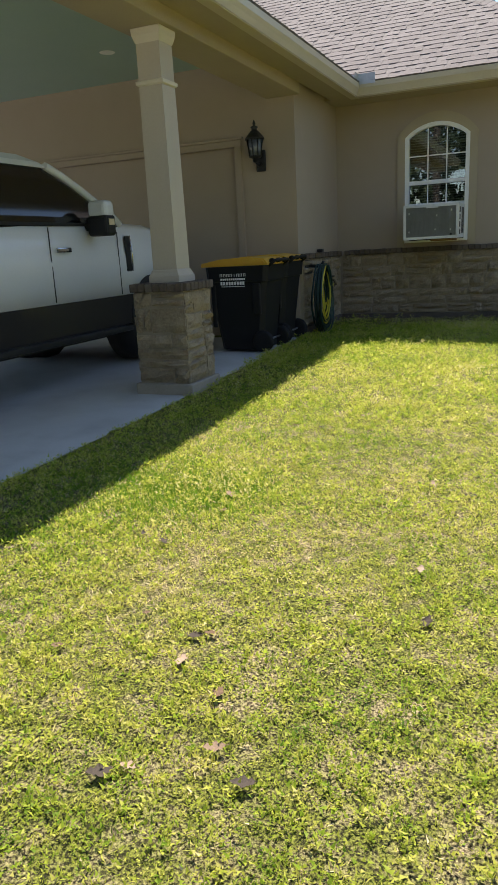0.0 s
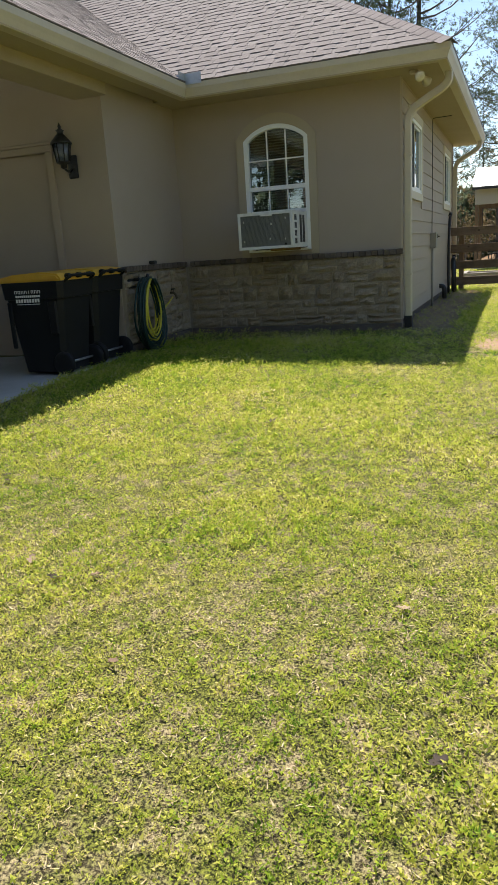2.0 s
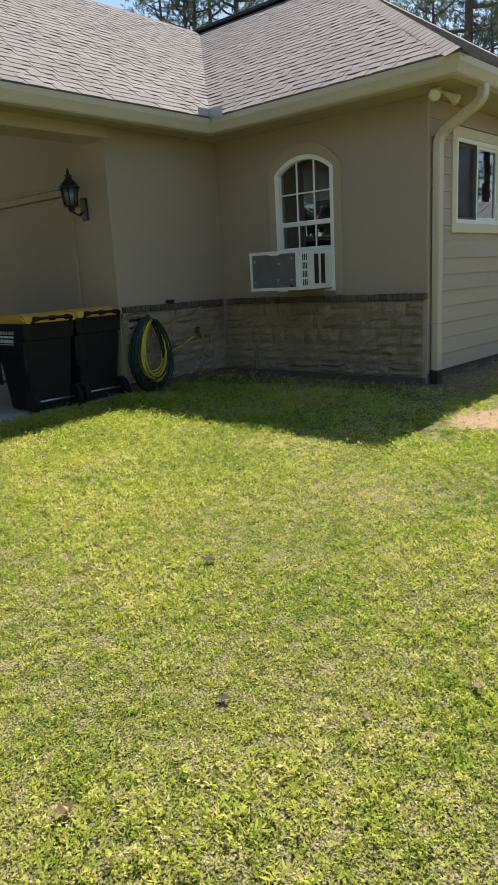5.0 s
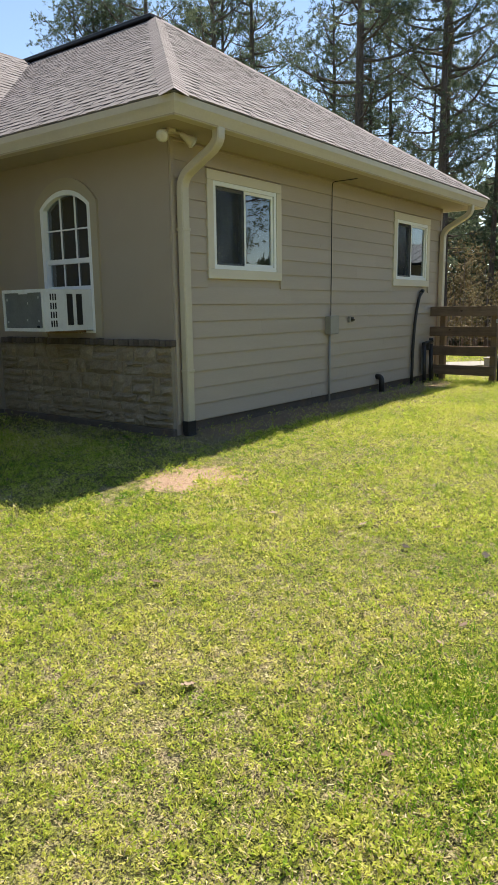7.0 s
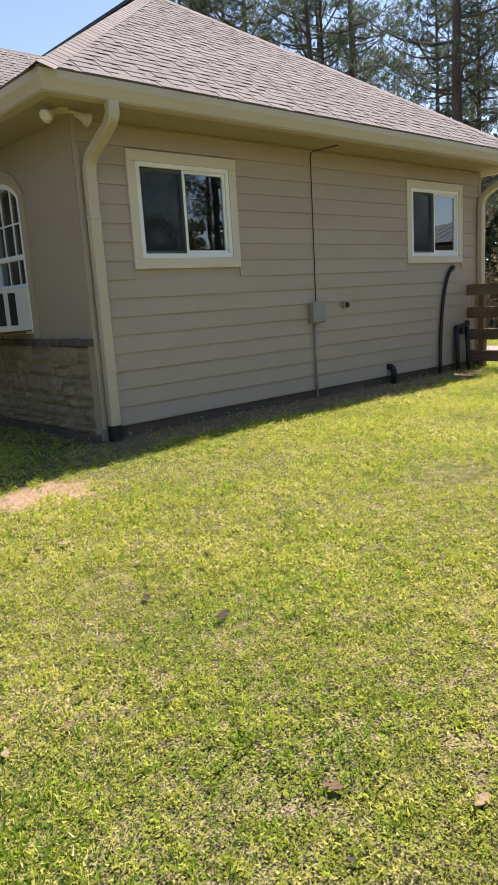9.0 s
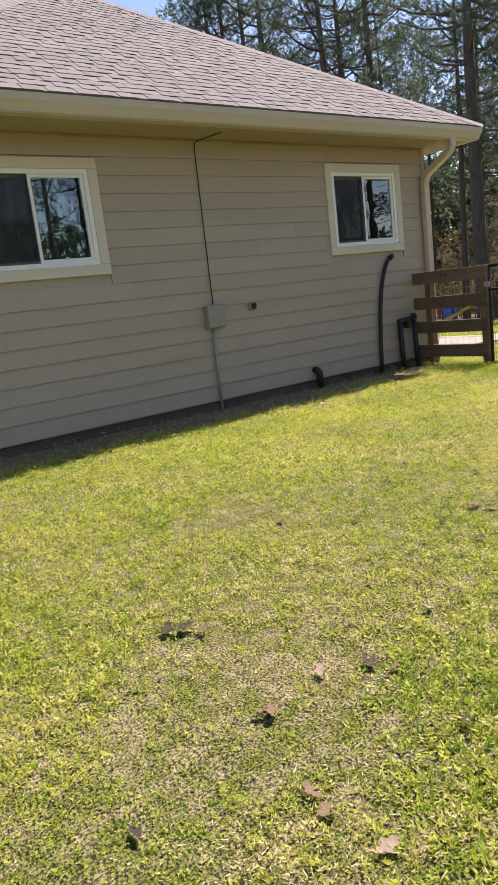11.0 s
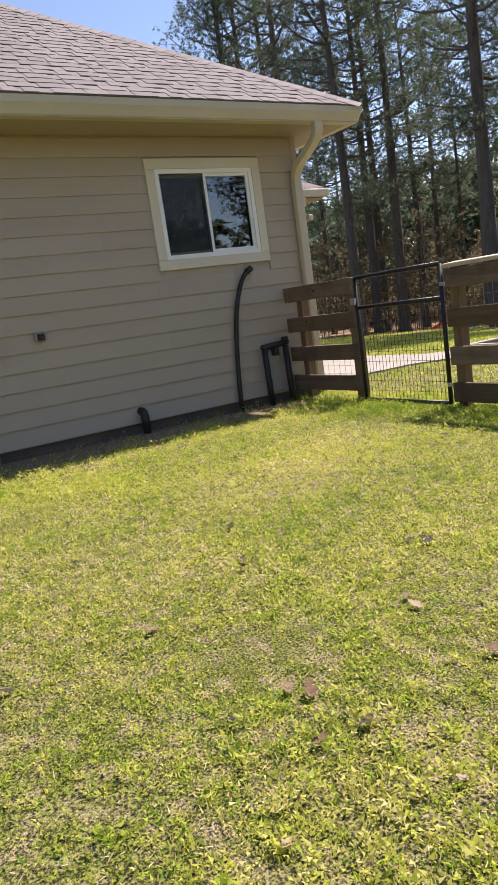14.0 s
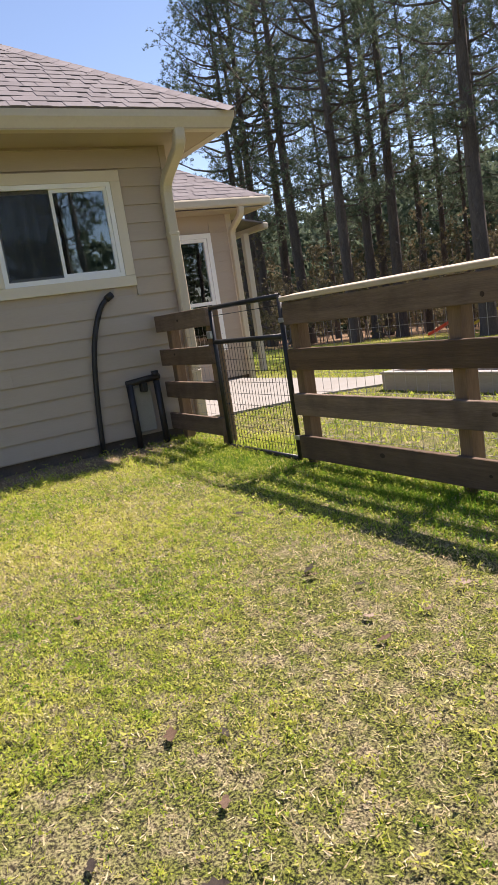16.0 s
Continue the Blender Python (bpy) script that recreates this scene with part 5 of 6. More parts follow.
def fence(name, x0, x1, posts, label, capped, drop=0.0):
    f = thing(name, label, "fence", (0, FENCE_Y, -drop))
    for z0, z1 in RAILS:
        joints = [x0] + [p for i, p in enumerate(posts) if x0 + 0.5 < p < x1 - 0.5 and i % 2 == 0] + [x1]
        for a, b in zip(joints, joints[1:]):
            part("board", box(a + 0.002, b - 0.002, -0.02, 0.02, z0 + random.uniform(-.006, .006), z1 + random.uniform(-.006, .006), 0.004, 1), WOOD, f)
    for k in range(int((x1 - x0) * 2.2)):
        z0, z1 = RAILS[k % 4]
        kx = random.uniform(x0 + 0.08, x1 - 0.08)
        bm = bmesh.new()
        add_lathe(bm, [(0.02, 0.0), (0.017, 0.0012), (0.006, 0.0008)], 9, pose(kx, -0.0195, random.uniform(z0 + 0.035, z1 - 0.035), 90) @ Matrix.Diagonal((random.uniform(0.7, 1.5), random.uniform(0.5, 0.9), 1, 1)))
        part("knot", bm, KNOT, f, "dark knot in the wood")
    for p in posts:
        part("post", box(p - 0.05, p + 0.05, 0.022, 0.122, ground_z(p, FENCE_Y) - 0.1, 1.545, 0.006, 1), POST_WOOD, f)
    if capped:
        part("cap_board", box(x0, x1, -0.09, 0.08, 0.0, 0.036, 0.005, 1), CAP_WOOD, f, "sun-bleached cap board").matrix_basis = pose(0, 0.055, 1.559, 5)
    bm = bmesh.new()
    y = 0.128
    k = 0
    while x0 + 0.1 * k < x1:
        x = x0 + 0.1 * k
        add_tube(bm, [(x, y, 0.24), (x + random.uniform(-.006, .006), y, 0.8), (x, y, 1.44)], 0.0016, 4, False)
        k += 1
    for z in (0.26, 0.34, 0.42, 0.51, 0.61, 0.72, 0.85, 0.99, 1.14, 1.29, 1.44):
        add_tube(bm, [(x0, y, z), ((x0 + x1) / 2, y + .01, z + random.uniform(-.01, .01)), (x1, y, z)], 0.0018, 4, False)
    tagged(part("wire_mesh", bm, WIRE, f, "galvanised field wire mesh behind the boards"), kind="stuff")
    return f


fence("board_fence", WX + 0.03, 1.09, (0.12, 1.03), "short weathered wooden four-board fence between house and gate", False)
fence("board_fence", 2.36, 12.4, (2.43, 4.02, 5.64, 7.2, 8.8, 10.4, 11.9), "weathered wooden four-board fence with wire mesh and cap", True, 0.07)
gate = thing("metal_gate", "black tubular metal gate with welded wire infill", "gate", (0, FENCE_Y + 0.01, 0))
GX0, GX1, GZ0, GZ1, GZM = 1.14, 2.30, 0.262, 1.53, 1.225
for nm, pts in (("stile", [(GX0, 0, GZ0), (GX0, 0, GZ1)]), ("stile", [(GX1, 0, GZ0), (GX1, 0, GZ1)]), ("top_rail", [(GX0, 0, GZ1), (GX1, 0, GZ1)]), ("mid_rail", [(GX0, 0, GZM), (GX1, 0, GZM)]), ("bottom_rail", [(GX0, 0, GZ0), (GX1, 0, GZ0)])):
    part(nm, tube(pts, 0.021, 10), BLACK_METAL, gate)
bm = bmesh.new()
for k in range(1, 24):
    x = GX0 + 0.05 * k
    add_tube(bm, [(x, 0.0, GZ0), (x, 0.0, GZM)], 0.0022, 4, False)
for k in range(1, 10):
    z = GZ0 + 0.1 * k
    add_tube(bm, [(GX0, 0.003, z), (GX1, 0.003, z)], 0.0022, 4, False)
tagged(part("wire_infill", bm, BLACK_METAL, gate), kind="stuff")
part("upper_wire", tube([(GX0, 0, 1.46), (GX1, 0, 1.46)], 0.003, 5), BLACK_METAL, gate)
part("latch", box(GX0 - 0.06, GX0 + 0.02, -0.045, -0.02, 1.26, 1.33, 0.006, 1), GALV, gate, "galvanised gate latch")
for z in (0.42, 1.33):
    part("hinge", box(GX1 + 0.0, GX1 + 0.07, -0.035, -0.02, z, z + 0.035, 0.004, 1), GALV, gate, "galvanised strap hinge")

# ---- trees ----
def leaf_mat(name, stops, translucent, rough=0.6, spread=0.35, noise_scale=0.5, drift=0.6, finer=14):
    """Thin leaves: colour by piece and by place, part of the light passing through."""
    m, n, l, p = material(name)
    geo, co, tex = n.new("ShaderNodeNewGeometry"), n.new("ShaderNodeTexCoord"), n.new("ShaderNodeTexNoise")
    tex.inputs["Scale"].default_value, tex.inputs["Detail"].default_value = noise_scale, 5
    tex.inputs["Roughness"].default_value = 0.7
    l.new(co.outputs["Object"], tex.inputs["Vector"])
    ma = n.new("ShaderNodeMath")
    ma.operation = 'MULTIPLY_ADD'
    ma.inputs[1].default_value = spread
    l.new(geo.outputs["Random Per Island"], ma.inputs[0])
    mr = n.new("ShaderNodeMapRange")
    mr.inputs["From Min"].default_value, mr.inputs["From Max"].default_value = 0.3, 0.7
    mr.inputs["To Max"].default_value = 1 - spread
    l.new(tex.outputs[0], mr.inputs["Value"])
    fine_, fr_ = n.new("ShaderNodeTexNoise"), n.new("ShaderNodeMath")
    fine_.inputs["Scale"].default_value = noise_scale * finer
    l.new(co.outputs["Object"], fine_.inputs["Vector"])
    fr_.operation = 'MULTIPLY_ADD'
    fr_.inputs[1].default_value = drift
    l.new(fine_.outputs[0], fr_.inputs[0])
    lo_ = n.new("ShaderNodeMath")
    lo_.operation = 'SUBTRACT'
    lo_.inputs[1].default_value = drift / 2
    l.new(mr.outputs[0], lo_.inputs[0])
    l.new(lo_.outputs[0], fr_.inputs[2])
    l.new(fr_.outputs[0], ma.inputs[2])
    ramp = n.new("ShaderNodeValToRGB")
    els = ramp.color_ramp.elements
    els[0].position, els[0].color = stops[0][0], (*stops[0][1], 1)
    els[1].position, els[1].color = stops[-1][0], (*stops[-1][1], 1)
    for pos, c in stops[1:-1]:
        els.new(pos).color = (*c, 1)
    l.new(ma.outputs[0], ramp.inputs[0])
    l.new(ramp.outputs[0], p.inputs["Base Color"])
    p.inputs["Roughness"].default_value = rough
    p.inputs["Specular IOR Level"].default_value = 0.12
    tr, mx = n.new("ShaderNodeBsdfTranslucent"), n.new("ShaderNodeMixShader")
    l.new(ramp.outputs[0], tr.inputs[0])
    mx.inputs[0].default_value = translucent
    l.new(p.outputs[0], mx.inputs[1])
    l.new(tr.outputs[0], mx.inputs[2])
    l.new(mx.outputs[0], n["Material Output"].inputs["Surface"])
    return m


BARK = surf("pine_bark", (0.062, 0.05, 0.04), (0.16, 0.135, 0.112), 2.5, 14, 0.95, 0.9, 0.05, stretch=(3, 3, 0.6))
NEEDLE = leaf_mat("pine_needles", ((0.0, (0.042, 0.072, 0.046)), (0.5, (0.11, 0.148, 0.092)), (1.0, (0.27, 0.30, 0.185))), 0.44)
BRUSH = leaf_mat("understory_leaves", ((0.0, (0.09, 0.10, 0.045)), (0.5, (0.20, 0.17, 0.09)), (1.0, (0.36, 0.29, 0.18))), 0.35)
TWIG = surf("grey_twigs", (0.13, 0.11, 0.095), (0.27, 0.235, 0.20), 3, 20, 0.9, 0.2)


def tri_mesh(name, verts, mat_):
    """A mesh of loose triangles from an array of corner triples."""
    n = len(verts) // 3
    me = bpy.data.meshes.new(name)
    me.vertices.add(3 * n)
    me.vertices.foreach_set("co", np.asarray(verts, np.float32).ravel())
    me.loops.add(3 * n)
    me.loops.foreach_set("vertex_index", np.arange(3 * n, dtype=np.int32))
    me.polygons.add(n)
    me.polygons.foreach_set("loop_start", np.arange(0, 3 * n, 3, dtype=np.int32))
    me.update(calc_edges=True)
    me.materials.append(mat_)
    return me


def tufts(rng, centres, axes, per, length, width, spread):
    """Needle tufts: `per` slim triangles fanned about an axis at each centre."""
    c, a = np.repeat(centres, per, 0), np.repeat(axes, per, 0)
    d = a + rng.normal(0, spread, c.shape)
    d /= np.linalg.norm(d, axis=1, keepdims=True) + 1e-9
    s = np.cross(d, rng.normal(0, 1, c.shape))
    s /= np.linalg.norm(s, axis=1, keepdims=True) + 1e-9
    ln = length * rng.uniform(0.6, 1.2, (len(c), 1))
    w = width * rng.uniform(0.7, 1.3, (len(c), 1))
    b = c + rng.normal(0, length * 0.18, c.shape)
    return np.stack((b - s * w + d * ln * .15, b + s * w + d * ln * .15, b + d * ln), 1).reshape(-1, 3)


def pine(seed, high, bare, reach, limbs, per_limb, per_tuft, radius, lean=(0, 0)):
    rng = np.random.default_rng(seed)
    tree = thing("pine_tree", "tall pine with bare lower trunk and open crown", "pine tree", (0, 0, 0), "pines of the wood")
    bend_ = rng.uniform(-0.25, 0.25, 2)

    def spine(z):
        t = z / high
        return np.array((lean[0] * t + bend_[0] * math.sin(3 * t), lean[1] * t + bend_[1] * math.sin(2.5 * t + 1), z))
    bm = bmesh.new()
    zs_ = [-0.4, 0.0, 0.5, 2, 4] + [6 + (high - 6) * k / 9 for k in range(10)]
    add_tube(bm, [spine(max(z, 0)) + (0, 0, min(z, 0)) for z in zs_], [radius * (1.25 if z <= 0 else 1.08 if z < 1 else 1 - 0.9 * (z / high) ** 1.25) for z in zs_], 9)
    cs, ax = [], []
    for k in range(limbs):
        t = (k + rng.uniform(0, 1)) / limbs
        z = bare + (high - bare) * t ** 0.92
        az = rng.uniform(0, 2 * math.pi)
        ln = reach * (1 - t) ** 0.55 * (0.45 + 0.75 * min(1, t * 3)) * rng.uniform(0.55, 1.2) + 0.4
        rise = rng.uniform(-0.12, 0.25) + 0.55 * t
        p0 = spine(z)
        d = np.array((math.cos(az), math.sin(az), rise))
        pts = [p0 + d * ln * s + np.array((0, 0, -0.18 * ln * s * (1 - s) * 2 + 0.16 * ln * s * s)) + rng.normal(0, 0.06, 3) * s for s in (0, .25, .5, .75, 1)]
        r0 = 0.022 + 0.016 * ln
        add_tube(bm, pts, [r0, r0 * .75, r0 * .55, r0 * .35, r0 * .15], 4, False)
        for j in range(max(3, per_limb // 5)):
            s = rng.uniform(0.30, 1.02) ** 0.8
            i = min(3, int(s * 4))
            q = pts[i] + (pts[i + 1] - pts[i]) * (s * 4 - i)
            side = rng.normal(0, 1, 3) * (0.55, 0.55, 0.22) + d * 0.3
            e = q + side * (0.35 + 0.28 * ln * (1.15 - s)) + (0, 0, 0.12)
            add_tube(bm, [q, (q + e) / 2 - (0, 0, 0.05), e], [0.016, 0.011, 0.006], 3, False)
            for i in range(7):
                c_ = e + rng.normal(0, 1, 3) * (0.27, 0.27, 0.16)
                cs.append(c_)
                v = (c_ - e) * 1.6 + (e - q) * 0.5 + (0, 0, 0.22)
                ax.append(v / (np.linalg.norm(v) + 1e-6))
    for k in range(7):
        z, az = rng.uniform(3.0, bare + 1), rng.uniform(0, 6.28)
        e = spine(z) + np.array((math.cos(az), math.sin(az), rng.uniform(-.2, .2))) * rng.uniform(0.5, 1.6)
        add_tube(bm, [spine(z), e], [0.03, 0.008], 4, False)
    part("trunk", bm, BARK, tree, "dark fissured trunk and limbs")
    crown = new("crown", tri_mesh("crown", tufts(rng, np.array(cs), np.array(ax), per_tuft + 3, 0.21, 0.019, 0.75), NEEDLE))
    crown.parent = tree
    tagged(crown, "sparse clumps of grey-green needles")
    return tree


kinds = [pine(11, 23, 6.5, 3.7, 54, 27, 10, 0.29), pine(12, 21, 8.0, 3.1, 46, 27, 10, 0.23), pine(13, 24, 5.5, 4.1, 56, 27, 10, 0.28),
         pine(14, 19, 7.5, 2.6, 40, 25, 10, 0.18), pine(15, 22, 6.0, 3.4, 48, 26, 10, 0.27, (-0.8, 0.3))]
first_spots = ((-10.43, 34.9), (-7.5, 36.75), (-25.9, 43.7), (-15.1, 40.2), (-19.06, 35.72))
for tr_, (x, y) in zip(kinds, first_spots):
    tr_.matrix_basis = pose(x, y, ground_z(x, y), 0, 0, 0)
spots = ((0.3, 39.5, 0), (5.0, 39.5, 1), (-3.4, 44.5, 3), (-26.5, 38.5, 0), (-29.5, 38, 2), (-8.7, 40.5, 2), (-21.8, 39.5, 0), (-28.6, 36, 2), (-22.3, 47, 3), (-23.9, 45, 1), (-13.6, 41.4, 3), (-17.7, 48, 3), (-12.6, 48, 2), (-20.5, 50, 2), (-26.0, 49, 0), (-19.85, 39.43, 0), (-30.5, 40, 0), (-0.8, 44, 3), (1.5, 42.5, 1), (3.6, 41, 2), (-2.8, 49, 0), (-5.4, 43, 1), (-7.4, 43.5, 3), (-13.2, 43, 1), 
         (-32.5, 45, 1), (-36, 41, 2), (-4.2, 46, 2), (5.8, 45, 0), (7.5, 42, 3), (0.8, 50, 2), 
         (-35, 49, 3), )
rng_t = random.Random(8)
for x, y, k in spots:
    s_ = rng_t.uniform(0.86, 1.12) * (0.5 if x > -4 else 0.85 if x > -6 or y > 47 else 1)
    copy_thing(kinds[k], pose(x, y, ground_z(x, y), 0, 0, rng_t.uniform(0, 360)) @ Matrix.Diagonal((s_, s_, s_, 1)))
# trees across the lawn and behind the walker, which the window panes mirror
for x, y, k in ((29, 27, 1), (33, 33, 2), (27, 36, 0), (36, 22, 3), (31, 17, 1), (38, 29, 0), (25, 45, 2), (34, 41, 1), (17, 52, 0), (12, 48, 3), (24, 38, 1), (30, 46, 3), (22, 33, 3), (-4, -24, 1), (5, -27, 0), (-12, -26, 2), (13, -22, 3), (0.5, -19, 2), (-8, -30, 0), (9, -33, 2), (-1, -34, 0), (4, -21, 3)):
    s_ = rng_t.uniform(0.8, 1.05)
    copy_thing(kinds[k], pose(x, y, ground_z(x, y), 0, 0, rng_t.uniform(0, 360)) @ Matrix.Diagonal((s_, s_, s_, 1)))

# understory: saplings, twigs and leaf clumps under the pines
rng = np.random.default_rng(21)
bm = bmesh.new()
cs, ax = [], []
for k in range(430):
    x, y = rng.uniform(-44, 10), rng.uniform(41, 62)
    if k < 60:
        x, y = rng.uniform(-44, -18), rng.uniform(33, 42)
    z = ground_z(x, y)
    h = rng.uniform(1.2, 6.5)
    top = np.array((x + rng.normal(0, .4), y + rng.normal(0, .4), z + h))
    base = np.array((x, y, z - 0.1))
    add_tube(bm, [base, (base + top) / 2 + rng.normal(0, .15, 3), top], [0.03, 0.02, 0.006], 4, False)
    for j in range(int(5 + h * 2)):
        s = rng.uniform(0.2, 1)
        q = base + (top - base) * s
        e = q + np.array((rng.normal(0, .6), rng.normal(0, .6), rng.uniform(0.1, .7)))
        add_tube(bm, [q, e], [0.010, 0.004], 3, False)
        for i in range(5):
            cs.append(q + (e - q) * rng.uniform(.3, 1.1) + rng.normal(0, .18, 3))
            ax.append(rng.normal(0, 1, 3))
solid("understory_twigs", bm, TWIG, "bare grey saplings and twigs under the pines", "undergrowth", kind="stuff")
ob = new("understory_leaves", tri_mesh("understory_leaves", tufts(rng, np.array(cs), np.array(ax), 7, 0.17, 0.055, 0.9), BRUSH))
tagged(ob, "brown-green leaf clumps of the understory", "undergrowth", kind="stuff")
# far wood: a loose bank of foliage behind the last trunks
cs, ax = [], []
for k in range(9500):
    x, y = rng.uniform(-75, 45), rng.uniform(62, 78)
    cs.append((x, y, ground_z(x, min(y, 60)) + rng.uniform(0, 1) ** 1.2 * (14 if x < -6 else 6)))
    ax.append(rng.normal(0, 1, 3))
for k in range(1500):
    x, y = rng.uniform(-72, -46), rng.uniform(46, 64)
    cs.append((x, y, rng.uniform(-1, 1) ** 2 * 10 - 1))
    ax.append(rng.normal(0, 1, 3))
# Unseen banks behind the walker and across the lawn, added to darken pane reflections.
for k in range(3200):
    cs.append((rng.uniform(-45, 45), rng.uniform(-48, -36), rng.uniform(0, 1) ** 1.1 * 15))
    ax.append(rng.normal(0, 1, 3))
for k in range(1700):
    cs.append((rng.uniform(44, 56), rng.uniform(-10, 66), rng.uniform(0, 1) ** 1.3 * 9))
    ax.append(rng.normal(0, 1, 3))
ob = new("far_wood", tri_mesh("far_wood", tufts(rng, np.array(cs), np.array(ax), 12, 1.1, 0.22, 0.9), NEEDLE))
tagged(ob, "dense far pine wood behind the yard, with unseen banks added for pane reflections", "wood", kind="stuff")

# ---- lawn ----
GRASS = leaf_mat("grass_blades", ((0.0, (0.08, 0.18, 0.025)), (0.25, (0.29, 0.42, 0.045)), (0.5, (0.52, 0.565, 0.085)), (0.78, (0.66, 0.61, 0.18)), (1.0, (0.80, 0.72, 0.44))), 0.58, 0.5, 0.42, 0.9, 1.3, 17)
WEED = leaf_mat("weed_leaves", ((0.0, (0.07, 0.20, 0.02)), (0.5, (0.16, 0.31, 0.025)), (1.0, (0.32, 0.42, 0.05))), 0.45, 0.45, 0.7, 1.3)


def ground_np(x, y):
    s = np.clip((y - 4) / 9, 0, 1)
    s = s * s * (3 - 2 * s)
    z = 0.045 + 0.19 * s - np.where(x > 0, 0.02, 0.008) * np.clip(x, -3, 4) * (1 - s)
    f = np.clip((1.0 - x) / 8, 0, 1)
    z -= 0.056 * np.clip(np.minimum(y, 60) - 21, 0, None) * f * f * (3 - 2 * f)
    g = np.clip((x - 8) / 8, 0, 1)
    return z - 0.35 * g * g * (3 - 2 * g)


def waves(x, y, seed, scale):
    """Smooth noise in 0..1 from a few tilted sine sheets."""
    r = np.random.default_rng(seed)
    v = np.zeros_like(x)
    for k in range(9):
        a, f, p = r.uniform(0, 6.28), scale * r.uniform(0.5, 2.2), r.uniform(0, 6.28)
        v += np.sin((x * math.cos(a) + y * math.sin(a)) * f + p + 1.3 * np.sin(x * f * .6 + k) + 1.1 * np.cos(y * f * .5 - k))
    return 0.5 + v / 9


TRAIL = ((-1.5, -0.4), (2.1, 2.8), (5.5, 7.0), (6.6, 10.0), (6.9, 12.5), (6.95, 17.5))   # the worn line of the walk across the lawn


def off_trail(x, y):
    best, side = np.full_like(x, 1e9), np.zeros_like(x)
    for (ax_, ay_), (bx_, by_) in zip(TRAIL, TRAIL[1:]):
        dx, dy = bx_ - ax_, by_ - ay_
        t = np.clip(((x - ax_) * dx + (y - ay_) * dy) / (dx * dx + dy * dy), 0, 1)
        d = np.hypot(x - ax_ - t * dx, y - ay_ - t * dy)
        s = np.sign(dx * (y - ay_) - dy * (x - ax_))
        side = np.where(d < best, s, side)
        best = np.minimum(best, d)
    return best, side


def lawn_open(x, y):
    """Where grass grows: off the slab, the house, the clay patch, the bare strip by the wall and the patio."""
    ok = ~((x < -3.06 - 0.03 * np.clip(y - 5, 0, 5)) & (y < 9.75))
    ok &= ~((x < CX + 0.02) & (y < FY + .2)) & ~((x < WX + 0.01) & (y > FY - 0.03) & (y < BY + 0.4))
    n_ = waves(x, y, 5, 3.0)
    clay = np.hypot((x - 1.18 - 0.25 * (y - 10.2)) / 0.36, (y - 10.2) / 0.80) + 1.3 * (n_ - .5) + 1.5 * (waves(x, y, 6, 14.0) - .5)
    ok &= ~((clay < 0.85) & (np.random.default_rng(3).uniform(0, 1, x.shape) < 0.9))
    ok &= ~((y > 10.55 + 0.5 * (n_ - .5)) & (y < FY) & (x < 0.5) & (np.random.default_rng(4).uniform(0, 1, x.shape) < 0.72))
    ok &= ~((x < 0.55 + 0.45 * (n_ - .5)) & (y > FY - 0.2) & (y < 18.1) & (np.random.default_rng(1).uniform(0, 1, x.shape) < 0.93))
    ok &= ~((y > BY) & (y < 21.8) & (x < -0.76 + np.clip(y - 20.8, 0, None) * 0.7))
    ok &= ~((x > -0.1) & (x < 3.84) & (y > 21.1) & (y < 22.72))
    for (px, py, pr) in ((4.95, 11.24, 0.42), (5.0, 14.45, 0.3), (4.3, 17.1, 0.5), (4.9, 16.95, 0.55), (5.8, 16.4, 0.6), (6.1, 17.3, 0.5), (3.4, 12.2, .25), (4.6, 13.2, .25), (5.3, 15.6, .3), (1.27, 6.13, .12), (1.33, 5.85, .10), (1.38, 5.56, .10), (5.73, 16.26, .35)):
        ok &= ~((np.hypot(x - px, y - py) + 0.35 * (n_ - 0.5) < pr) & (np.random.default_rng(2).uniform(0, 1, x.shape) < 0.72))
    return ok


def blades(rng, x, y, ln, w, lean, lift=0.0, way=None):
    n_ = len(x)
    z = ground_np(x, y) - 0.004 + lift
    az, fa = rng.uniform(0, 6.283, n_) if way is None else way, rng.uniform(0, 6.283, n_)
    tilt = np.abs(rng.normal(lean, 0.35, n_))
    b = np.stack((x, y, z), 1)
    tip = b + np.stack((np.cos(az) * np.sin(tilt), np.sin(az) * np.sin(tilt), np.cos(tilt)), 1) * ln[:, None]
    s = np.stack((np.cos(fa), np.sin(fa), rng.uniform(-.25, .25, n_)), 1) * w[:, None] * 0.5
    return np.stack((b - s, b + s, tip), 1).reshape(-1, 3)


rng = np.random.default_rng(31)
# tufts: blades and small leaves fanning out of each centre, tall and low tufts side by side
N, PER = 430000, 8
x, y = rng.uniform(-3.2, 7.6, N), rng.uniform(0.4, 18.7, N)
d, side = off_trail(x, y)
clump = waves(x, y, 9, 1.4) + 1.1 * (waves(x, y, 10, 26.0) - 0.5) + 0.7 * (waves(x, y, 11, 60.0) - 0.5)
keep = np.where(d < 3.3, 1.0, np.where(d < 5.5, 0.78, 0.6)) * np.clip(1.75 - 1.2 * clump, .2, 1.0)
keep = np.where((side < 0) & (d > 0.4), 0.0, keep) * (1 - 0.16 * np.clip((y - 9) / 4, 0, 1))
sel = (rng.uniform(0, 1, N) < keep) & lawn_open(x, y)
x, y, d = x[sel], y[sel], d[sel]
grow = (0.72 + 0.55 * waves(x, y, 13, 2.1)) * (1 + 0.09 * np.clip(d - 2.5, 0, 6)) * np.clip(rng.lognormal(0, 0.36, len(x)), .5, 1.75)
